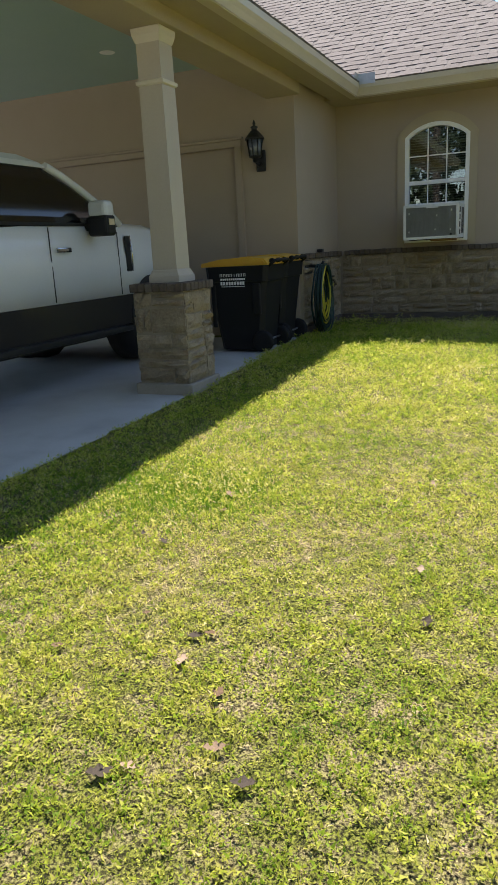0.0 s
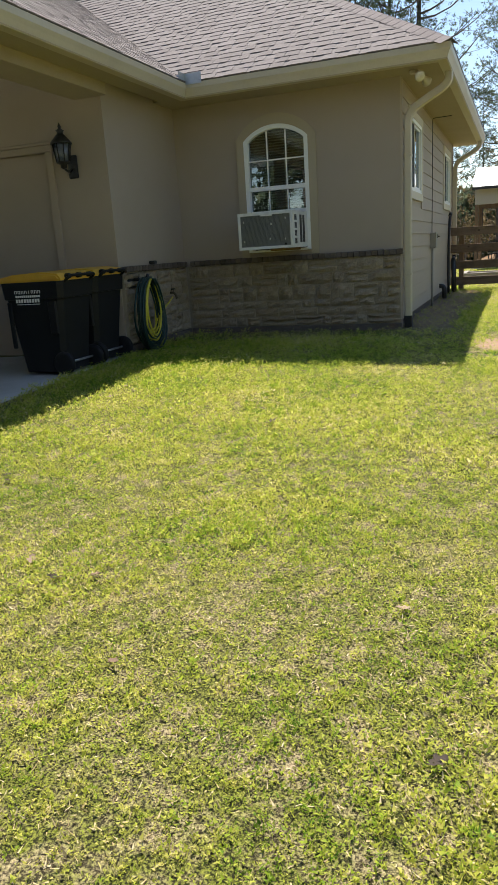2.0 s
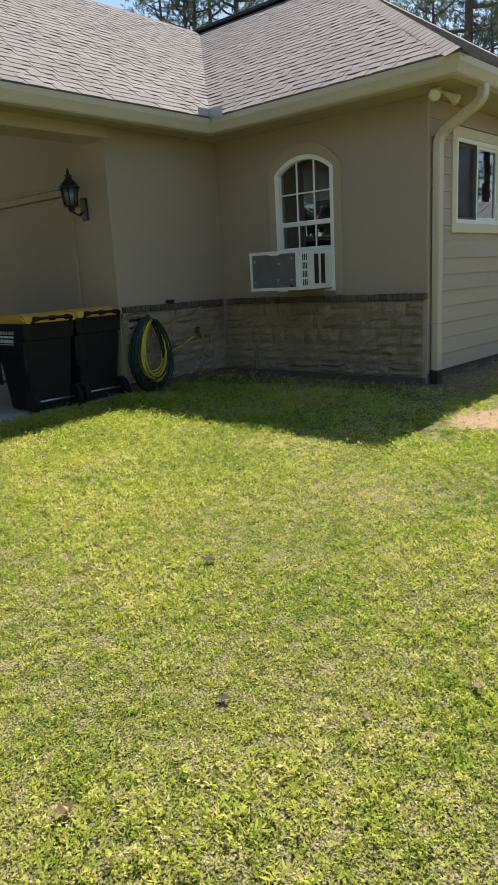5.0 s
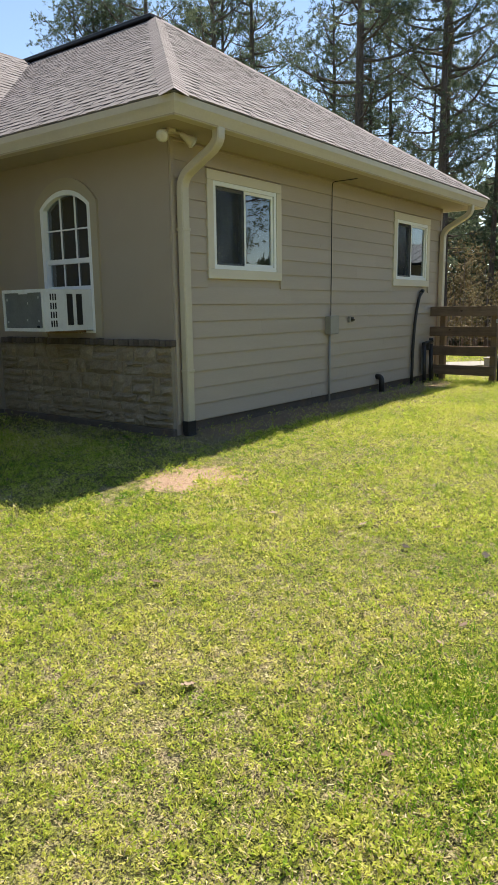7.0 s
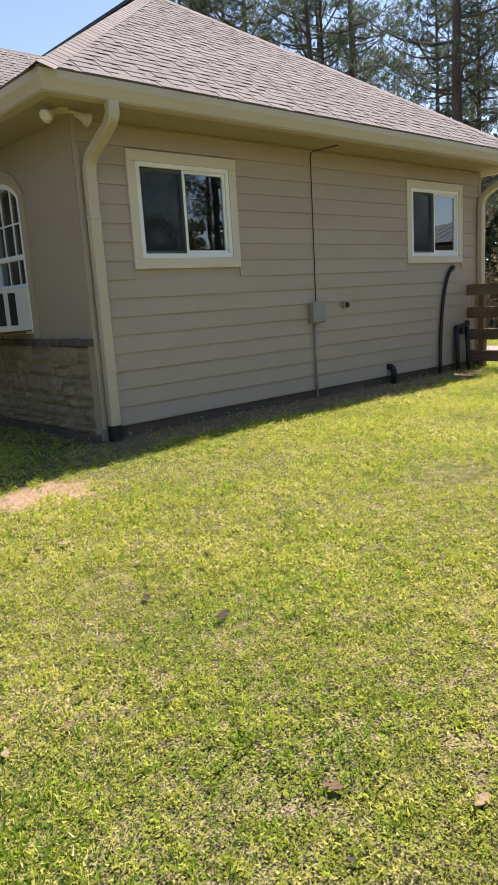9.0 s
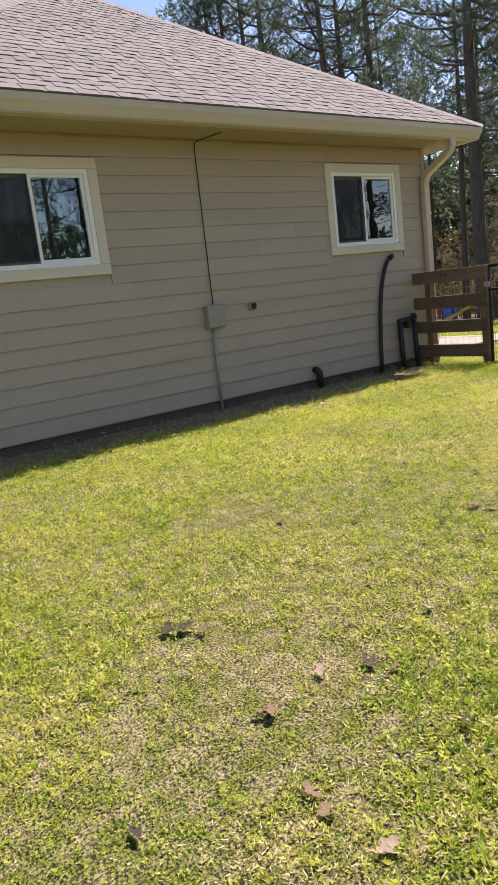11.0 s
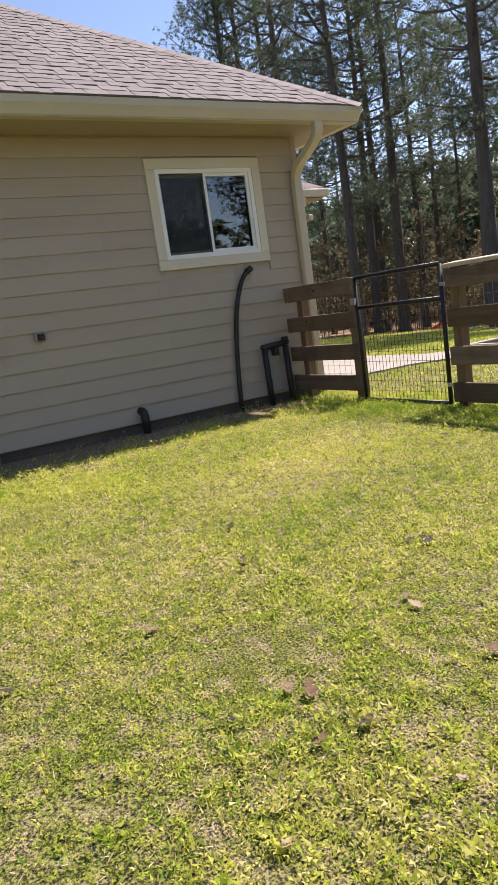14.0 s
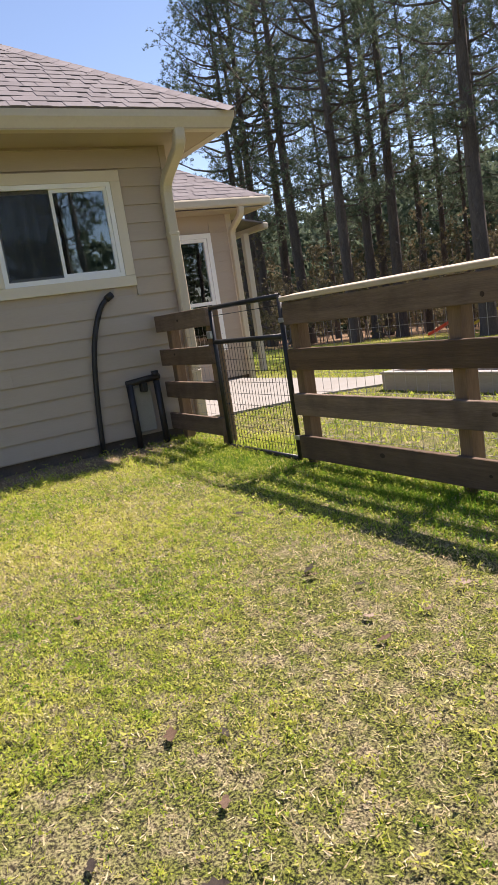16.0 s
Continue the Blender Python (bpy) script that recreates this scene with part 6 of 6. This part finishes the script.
x, y, grow = np.repeat(x, PER), np.repeat(y, PER), np.repeat(grow, PER)
way, off = rng.uniform(0, 6.283, len(x)), np.abs(rng.normal(0, 0.0125, len(x))) * grow
x, y = x + np.cos(way) * off, y + np.sin(way) * off
leafy = rng.uniform(0, 1, len(x)) < 0.68
ln = np.where(leafy, rng.uniform(0.007, 0.014, len(x)), rng.uniform(0.012, 0.027, len(x))) * grow
w = np.where(leafy, rng.uniform(0.006, 0.0105, len(x)), rng.uniform(0.0026, 0.0048, len(x))) * (0.4 + 0.6 * grow)
near = blades(rng, x, y, ln, w, np.where(leafy, 1.0, 0.68), np.where(leafy, rng.uniform(0.004, 0.028, len(x)) * grow, 0.0), way + rng.normal(0, 0.6, len(x)))
N = 330000
x, y = rng.uniform(-22, 11, N), rng.uniform(17.9, 41, N)
sel = (rng.uniform(0, 1, N) < np.clip(1.5 - (y - 18) / 18, 0.25, 1)) & lawn_open(x, y)
x, y = x[sel], y[sel]
far = blades(rng, x, y, rng.uniform(0.03, 0.07, len(x)), rng.uniform(0.010, 0.022, len(x)), 0.8)
ob = new("grass", tri_mesh("grass", np.concatenate((near, far)), GRASS))
tagged(ob, "short patchy yellow-green lawn grass with straw", "grass", kind="stuff")
# dry grass: bleached straw lying in the sward, thicker towards the fence
DRY = leaf_mat("dry_straw", ((0.0, (0.38, 0.27, 0.13)), (0.5, (0.58, 0.46, 0.26)), (1.0, (0.80, 0.70, 0.50))), 0.3, 0.6, 0.7, 1.2)
N = 720000
x, y = rng.uniform(-3.0, 7.6, N), rng.uniform(0.6, 18.6, N)
d, side = off_trail(x, y)
dry = np.clip(0.16 * np.clip((y - 12.5) / 3, 0, 1) + (waves(x, y, 23, 0.8) + 0.5 * waves(x, y, 24, 4.0) - 0.68) * 2.0 + 0.42 * np.clip((y - 8) / 4, 0, 1) - 0.25 * np.clip((9 - y) / 3, 0, 1), 0.03, 0.85)
sel = (rng.uniform(0, 1, N) < dry) & ((side > 0) | (d < .4)) & ~((x < CX + 1) & (y < 9.8) & (x < -3.05)) & ~((x < 0.1) & (y > FY))
x, y, d = x[sel], y[sel], d[sel]
ob = new("dry_grass", tri_mesh("dry_grass", blades(rng, x, y, rng.uniform(0.010, 0.030, len(x)), rng.uniform(0.003, 0.0065, len(x)) * (1 + 0.06 * np.clip(d - 2, 0, 6)), 1.2, rng.uniform(0.0, 0.024, len(x))), DRY))
tagged(ob, "bleached straw and dry grass lying in the lawn", "dry grass", kind="stuff")
# weeds: low broad-leaved rosettes in drifts, and a fringe of longer grass by shade and fence
N = 78000
x, y = rng.uniform(-3, 8, N), rng.uniform(0.8, 18.4, N)
d, side = off_trail(x, y)
drift = waves(x, y, 17, 1.9)
sel = (rng.uniform(0, 1, N) < np.clip((drift - 0.50) * 3.0, 0.05, 0.8)) & lawn_open(x, y) & ((side > 0) | (d < .5))
x, y, d = x[sel], y[sel], d[sel]
k_per = 7
big = np.repeat(1 + 0.16 * np.clip(d - 2.5, 0, 6), k_per)
xr = np.repeat(x, k_per) + rng.normal(0, 0.018, len(x) * k_per)
yr = np.repeat(y, k_per) + rng.normal(0, 0.018, len(x) * k_per)
rosette = blades(rng, xr, yr, rng.uniform(0.012, 0.028, len(xr)) * big, rng.uniform(0.007, 0.012, len(xr)) * big, 0.95)
N = 26000
x = np.concatenate((rng.uniform(-0.1, 8.0, N), rng.uniform(-2.9, -2.2, 5000), rng.normal(5.8, .3, 3600), rng.normal(-2.0, .35, 9000), rng.normal(-1.9, .3, 6000), rng.normal(4.2, .3, 6000)))
y = np.concatenate((rng.normal(18.0, 0.28, N), rng.uniform(3, 9.3, 5000), rng.normal(11.8, .3, 3600), rng.normal(9.1, .22, 9000), rng.normal(3.9, .25, 6000), rng.normal(8.4, .3, 6000)))
sel = lawn_open(x, y)
x, y = x[sel], y[sel]
fringe = blades(rng, x, y, rng.uniform(0.025, 0.065, len(x)), rng.uniform(0.004, 0.009, len(x)), 0.7)
ob = new("weeds", tri_mesh("weeds", np.concatenate((rosette, fringe)), WEED))
tagged(ob, "low green weeds and longer grass tufts in the lawn", "weeds", kind="stuff")

# ---- fallen leaves ----
DEAD = [surf("dead_leaf_" + nm, a, b, 14, 60, 0.8, 0.3, 0.004, rand=0.2) for nm, a, b in (("brown", (0.085, 0.05, 0.03), (0.19, 0.12, 0.075)), ("pale", (0.19, 0.13, 0.09), (0.33, 0.24, 0.17)), ("dark", (0.022, 0.016, 0.012), (0.06, 0.042, 0.03)))]


def dead_leaf_mesh(seed, mat_):
    """A curled lobed leaf, one unit long."""
    r = random.Random(seed)
    bm = bmesh.new()
    n_ = 15
    mid, left, right = [], [], []
    for k in range(n_ + 1):
        t = k / n_
        lobes = 0.55 + 0.45 * abs(math.sin(t * math.pi * 2.6 + seed))
        hw = 0.36 * math.sin(math.pi * min(1, t * 0.93 + 0.05)) * lobes
        lift = 0.16 * (t - 0.5) ** 2 * r.uniform(.8, 1.2)
        mid.append(bm.verts.new((t - 0.5, 0.05 * math.sin(t * 4 + seed), lift + 0.02)))
        cu = r.uniform(0.05, 0.40) * hw
        left.append(bm.verts.new((t - 0.5 + r.uniform(-.04, .04), hw, lift + cu + 0.02)))
        right.append(bm.verts.new((t - 0.5 + r.uniform(-.04, .04), -hw * r.uniform(.7, 1), lift + cu * r.uniform(0.0, 1.2) + 0.02)))
    for k in range(n_):
        bm.faces.new((mid[k], mid[k + 1], left[k + 1], left[k]))
        bm.faces.new((right[k], right[k + 1], mid[k + 1], mid[k]))
    add_tube(bm, [(-0.72, 0, 0.12), (-0.5, 0.02, 0.09)], 0.012, 4)
    return mesh_of("dead_leaf", bm, mat_, False)


LEAVES = [[dead_leaf_mesh(s, m) for s in (1, 4, 7)] for m in DEAD]


def dead_leaf(x, y, size, tone, turn, flat=1.0):
    ob = new("dead_leaf", LEAVES[tone][int(turn) % 3])
    ob.matrix_basis = pose(x, y, ground_z(x, y) + 0.022, random.uniform(-14, 14), random.uniform(-14, 14), turn) @ Matrix.Diagonal((size, size, size * flat, 1))
    tagged(ob, ("curled brown dead leaf lying on the lawn", "pale dry dead leaf lying on the lawn", "small dark rotten leaf lying in the grass")[tone], "leaf", "fallen leaves")


for lx, ly, ls, lt in ((-1.19, 2.6, .10, 2), (-1.14, 2.63, .08, 0), (-1.16, 2.45, .11, 1), (-1.12, 1.94, .11, 2), (-1.06, 1.98, .08, 1), (-0.76, 2.03, .10, 2), (-0.46, 2.94, .10, 2), (-0.46, 4.25, .10, 2), (-0.66, 4.37, .11, 1), (-1.65, 3.92, .13, 1),
                       (-1.96, 7.72, .12, 2), (-2.25, 4.08, .08, 0), (-2.24, 6.59, .10, 0), (-0.36, 6.78, .14, 2), (1.18, 6.68, .14, 2), (1.24, 6.73, .10, 2), (1.6, 4.04, .12, 0), (0.96, 4.37, .09, 1), (-2.33, 7.81, .14, 2), (-2.2, 7.85, .10, 1), (2.75, 6.47, .10, 0),
                       (2.21, 9.71, .11, 1), (2.31, 9.81, .11, 1), (3.23, 7.92, .12, 1), (4.37, 11.29, .16, 2), (4.32, 11.24, .13, 2), (4.45, 11.33, .12, 0), (5.07, 11.17, .12, 0), (5.42, 11.02, .11, 0), (5.2, 10.62, .09, 2), (5.68, 11.02, .11, 1), (5.02, 12.0, .10, 1),
                       (4.06, 12.59, .10, 2), (4.44, 13.11, .16, 0), (4.52, 13.13, .12, 2), (4.88, 12.89, .13, 1), (4.44, 12.83, .10, 0), (5.98, 11.54, .13, 1), (6.0, 11.69, .11, 2), (5.11, 11.57, .12, 2), (5.33, 12.65, .09, 1), (4.28, 16.9, .12, 2), (4.35, 16.86, .12, 0),
                       (4.86, 16.77, .10, 1), (5.13, 16.0, .08, 2), (3.8, 15.75, .10, 0), (4.9, 17.22, .11, 1), (4.64, 15.43, .14, 2), (4.58, 15.38, .12, 2), (5.24, 14.32, .12, 0), (5.47, 14.86, .12, 0), (4.49, 14.15, .11, 0), (2.7, 14.41, .10, 2), (2.43, 15.76, .10, 2)):
    dead_leaf(lx, ly, ls * 0.62, lt, random.uniform(0, 360), 1.1)
for k in range(190):
    yy = random.uniform(2, 17.6) if k < 80 else random.uniform(9.5, 17.4)
    lo_ = max(-2.2 if yy < 9 else 0.8, -3)
    hi_ = min(6.8, 0.9 + yy * 0.62)
    dead_leaf(random.uniform(lo_, hi_), yy, random.uniform(0.03, 0.07), random.choice((0, 0, 1, 2, 2)), random.uniform(0, 360))

# ---- pieces of walls and roofs ----
# lap siding boards of the side wall
k = 0
z = 0.35
while z < 3.25:
    runs = [(FY + 0.056, BY - 0.076)]
    for h_ in (W1, W2):
        if z + 0.182 > h_[2] - 0.105 and z < h_[3] + 0.105:
            runs = [r_ for a, b in runs for r_ in ((a, min(b, h_[0] - 0.104)), (max(a, h_[1] + 0.104), b)) if r_[1] - r_[0] > 0.05]
    for a, b in runs:
        cuts = [a] + ([c for c in (14.2 + 1.3 * math.sin(k * 2.3), 16.2 + 0.5 * math.cos(k * 1.7)) if a + 0.5 < c < b - 0.5][: 1 if b - a < 5 else 2]) + [b]
        for c0, c1 in zip(cuts, cuts[1:]):
            bm = bmesh.new()
            t_ = min(0.19, 3.262 - z)
            add_prism(bm, [(WX - 0.002, z), (WX + 0.022, z), (WX + 0.0225, z + 0.004), (WX + 0.006, z + t_), (WX - 0.002, z + t_)], "y", c0 + 0.0003, c1 - 0.0003)
            part("siding_board", bm, SIDING, wall_side)
    z += 0.18
    k += 1


def stones(parent, o, u, n, width, z0, z1, seed, rows=5):
    """Rough ashlar: each stone a pillowed block on the face through o along u, facing n."""
    r = random.Random(seed)
    o, u, n = Vector(o), Vector(u), Vector(n)
    hs = [r.uniform(0.6, 1.5) for _ in range(rows)]
    hs = [h * (z1 - z0) / sum(hs) for h in hs]
    z = z0
    for h in hs:
        a = 0.0
        while a < width - 1e-4:
            w = r.choice((r.uniform(0.10, 0.22), r.uniform(0.2, 0.38), r.uniform(0.3, 0.52)))
            if width - a - w < 0.14:
                w = width - a
            cut = r.uniform(0.4, 0.62)
            pieces = [(z, h)] if r.random() < 0.62 or h < 0.13 else [(z, h * cut), (z + h * cut, h * (1 - cut))]
            for pz, ph in pieces:
                bm = bmesh.new()
                proud = r.uniform(0.0, 0.018)
                g = r.uniform(0.006, 0.012)
                nx_, nz_ = 4, 3
                grid = []
                for j in range(nz_ + 1):
                    row = []
                    for i in range(nx_ + 1):
                        edge = i in (0, nx_) or j in (0, nz_)
                        uu = a + g + (w - 2 * g) * i / nx_ + (r.uniform(-.012, .012) if not edge else r.uniform(-.005, .005))
                        zz = pz + g + (ph - 2 * g) * j / nz_ + r.uniform(-.010, .010)
                        dd = r.uniform(0.004, 0.016) if edge else proud + r.uniform(0.010, 0.036)
                        row.append(bm.verts.new(o + u * uu + n * dd + Vector((0, 0, zz))))
                    grid.append(row)
                for j in range(nz_):
                    for i in range(nx_):
                        bm.faces.new((grid[j][i], grid[j][i + 1], grid[j + 1][i + 1], grid[j + 1][i]))
                rim = grid[0] + [row[-1] for row in grid[1:]] + grid[-1][-2::-1] + [row[0] for row in grid[-2:0:-1]]
                back = [bm.verts.new(v.co - n * (v.co - o).dot(n) - n * 0.004) for v in rim]
                for i in range(len(rim)):
                    j = (i + 1) % len(rim)
                    bm.faces.new((rim[j], rim[i], back[i], back[j]))
                part("stone", bm, STONE, parent)
            a += w
        z += h


def ledge_bricks(parent, o, u, n, width, z, deep, high=0.07):
    """A rowlock course of bricks capping a stone skirt."""
    count = max(1, round(width / 0.078))
    p = width / count
    bm = box(0.003, p - 0.003, -0.05, deep, 0, high, 0.006, 1)
    me = mesh_of("brick", bm, LEDGE)
    u, n = Vector(u), Vector(n)
    for k in range(count):
        m = Matrix.Identity(4)
        m.col[0][:3], m.col[1][:3], m.col[2][:3] = u, n, (0, 0, 1)
        m.translation = Vector(o) + u * p * k + n * random.uniform(-0.004, 0.004) + Vector((0, 0, z + random.uniform(-.003, .003)))
        share("brick", me, parent, m)


# stone skirt with its concrete foot, front and return
sk = thing("stone_skirt", "rough limestone skirt with a dark brick ledge", "stone wall", (0, 0, 0), kind="structure")
part("mortar_bed", box(CX + 0.045, WX + 0.0, FY - 0.045, FY - 0.002, 0.30, 1.17), MORTAR, sk)
part("mortar_bed", box(CX + 0.002, CX + 0.043, CY + 0.02, FY - 0.047, 0.30, 1.17), MORTAR, sk)
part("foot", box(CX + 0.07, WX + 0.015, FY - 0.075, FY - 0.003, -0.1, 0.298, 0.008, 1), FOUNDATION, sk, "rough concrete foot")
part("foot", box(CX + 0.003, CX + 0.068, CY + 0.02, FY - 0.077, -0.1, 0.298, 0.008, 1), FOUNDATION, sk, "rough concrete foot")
stones(sk, (CX + 0.075, FY - 0.045, 0), (1, 0, 0), (0, -1, 0), WX - CX - 0.07, 0.30, 1.17, 41, 6)
stones(sk, (CX + 0.043, CY + 0.02, 0), (0, 1, 0), (1, 0, 0), FY - CY - 0.10, 0.30, 1.17, 43, 6)
ledge_bricks(sk, (CX + 0.12, FY - 0.045, 0), (1, 0, 0), (0, -1, 0), WX - CX - 0.09, 1.175, 0.045)
ledge_bricks(sk, (CX + 0.043, FY - 0.10, 0), (0, -1, 0), (1, 0, 0), FY - CY - 0.14, 1.175, 0.045)
# stone pedestal of the column
for (o, u, n, sd) in (((-0.262, -0.25, 0), (1, 0, 0), (0, -1, 0), 51), ((0.25, -0.262, 0), (0, 1, 0), (1, 0, 0), 52), ((0.262, 0.25, 0), (-1, 0, 0), (0, 1, 0), 53), ((-0.25, 0.262, 0), (0, -1, 0), (-1, 0, 0), 54)):
    stones(col, o, u, n, 0.524, 0.087, 0.90, sd, 5)
    ledge_bricks(col, o, u, n, 0.524, 0.903, 0.045)
part("pedestal_top", box(-0.215, 0.215, -0.215, 0.215, 0.90, 0.972), LEDGE, col)

# roof shingles: laminated tabs over thin courses
CAP_SHINGLE = surf("cap_shingle", (0.17, 0.15, 0.15), (0.25, 0.222, 0.222), 9, 110, 0.93, 0.5, 0.006, rand=0.12)
COURSE = 0.145
RISE = math.sqrt(1 + PITCH * PITCH)
WIDTHS = (0.13, 0.18, 0.23, 0.30)
TAB = []
for w in WIDTHS:
    bm = bmesh.new()
    vs = [bm.verts.new(p) for p in ((0, 0, 0.012), (w, 0, 0.012), (w - .004, COURSE, 0.006), (.004, COURSE, 0.006), (0, 0, 0.003), (w, 0, 0.003), (w, COURSE, 0.001), (0, COURSE, 0.001))]
    for f in ((0, 1, 2, 3), (4, 5, 1, 0), (5, 6, 2, 1), (7, 4, 0, 3)):
        bm.faces.new([vs[i] for i in f])
    bmesh.ops.recalc_face_normals(bm, faces=bm.faces)
    TAB.append(mesh_of("shingle", bm, SHINGLE))
singles = 0
for ob, o, u, up, n, span in slopes[:3]:
    r = random.Random(len(ob.name) * 7)
    upn = up.normalized()
    bm = bmesh.new()
    for k in range(int(RUN * RISE / COURSE)):
        d0, d1 = k * COURSE / RISE, (k + 1) * COURSE / RISE
        a0, b0 = span(d0)
        a1, b1 = span(d1)
        if ob.name.startswith("roof_carport"):
            a0 = a1 = 2.5
        q = [bm.verts.new(o + u * a + up * d + n * h) for a, d, h in ((a0, d0, 0.007), (b0, d0, 0.007), (b1, d1, 0.001), (a1, d1, 0.001))]
        bm.faces.new(q)
        e = [bm.verts.new(o + u * a + up * d0) for a in (a0, b0)]
        bm.faces.new((e[0], e[1], q[1], q[0]))
        a = a0 + r.uniform(0, 0.2)
        while a < b0 - 0.05:
            i = r.randrange(4)
            w = WIDTHS[i]
            e0, e1 = min(a + w, b0), min(a + w, b1)
            s1 = max(a, a1)
            full = a >= max(a0, a1) and a + w <= min(b0, b1)
            if full and singles < 300 and k < 9 and not ob.name.startswith("roof_carport") and (k < 7 or ob.name == "roof_side"):
                m = Matrix.Identity(4)
                m.col[0][:3], m.col[1][:3], m.col[2][:3] = u, upn, u.cross(upn)
                if u.cross(upn).dot(n) < 0:
                    m.col[0][:3], m.col[2][:3] = -u, n
                m.translation = o + u * (a if u.cross(upn).dot(n) > 0 else a + w) + up * d0
                share("shingle", TAB[i], ob, m)
                singles += 1
            elif e1 - s1 > 0.02:
                vs = [bm.verts.new(o + u * p + up * d + n * h) for p, d, h in ((a, d0, .012), (e0, d0, .012), (e1, d1, .006), (s1, d1, .006), (a, d0, .003), (e0, d0, .003), (e1, d1, .001), (s1, d1, .001))]
                for f in ((0, 1, 2, 3), (4, 5, 1, 0), (5, 6, 2, 1), (7, 4, 0, 3)):
                    bm.faces.new([vs[j] for j in f])
            a += w + r.choice((0.006, 0.05, 0.09, 0.13))
    tagged(part("shingle_field", bm, SHINGLE_FAR, ob), kind="stuff")


def hip_caps(parent, start, way, n_a, n_b, length):
    """Folded cap pieces up a hip or ridge."""
    h = Vector(way).normalized()
    a, b = h.cross(n_a).normalized(), h.cross(n_b).normalized()
    if a.z > 0:
        a.negate()
    if b.z > 0:
        b.negate()
    mid = (n_a + n_b).normalized()
    bm = bmesh.new()
    c0, c1 = mid * 0.027, h * 0.17 + mid * 0.023
    rows = [[bm.verts.new(p) for p in (c + a * 0.15 - n_a * dn, c, c + b * 0.15 - n_b * dn)] for c, dn in ((c0, 0.012), (c1, 0.012))]
    low = [bm.verts.new(v.co - mid * 0.006) for v in rows[0]]
    for i in range(2):
        bm.faces.new((rows[0][i], rows[0][i + 1], rows[1][i + 1], rows[1][i]))
        bm.faces.new((low[i], low[i + 1], rows[0][i + 1], rows[0][i]))
    me = mesh_of("ridge_cap", bm, CAP_SHINGLE)
    for k in range(int(length / 0.14)):
        share("ridge_cap", me, parent, Matrix.Translation(Vector(start) + h * 0.14 * k))


nA, nB, nR = slopes[0][4], slopes[1][4], slopes[3][4]
corner = Vector((EX + 0.02, EFY - 0.02, RZ))
hip_caps(slopes[0][0], corner, (-1, 1, PITCH), nA, nB, RUN * math.sqrt(2 + PITCH ** 2))
hip_caps(slopes[0][0], (EX + 0.02, EBY + 0.02, RZ), (-1, -1, PITCH), nA, nR, RUN * math.sqrt(2 + PITCH ** 2))
RIDGE = RZ + RUN * PITCH
# Black strip: the unlit side of the ridge cap put into its colour.
solid("ridge_vent", box(EC - RUN - 4, EX - RUN + 0.05, EFY + RUN - 0.16, EFY + RUN + 0.16, RIDGE - 0.03, RIDGE + 0.035, 0.01, 1), BLACK_PIPE, "black strip along the roof ridge for the cap's unlit side", "ridge vent", kind="structure")
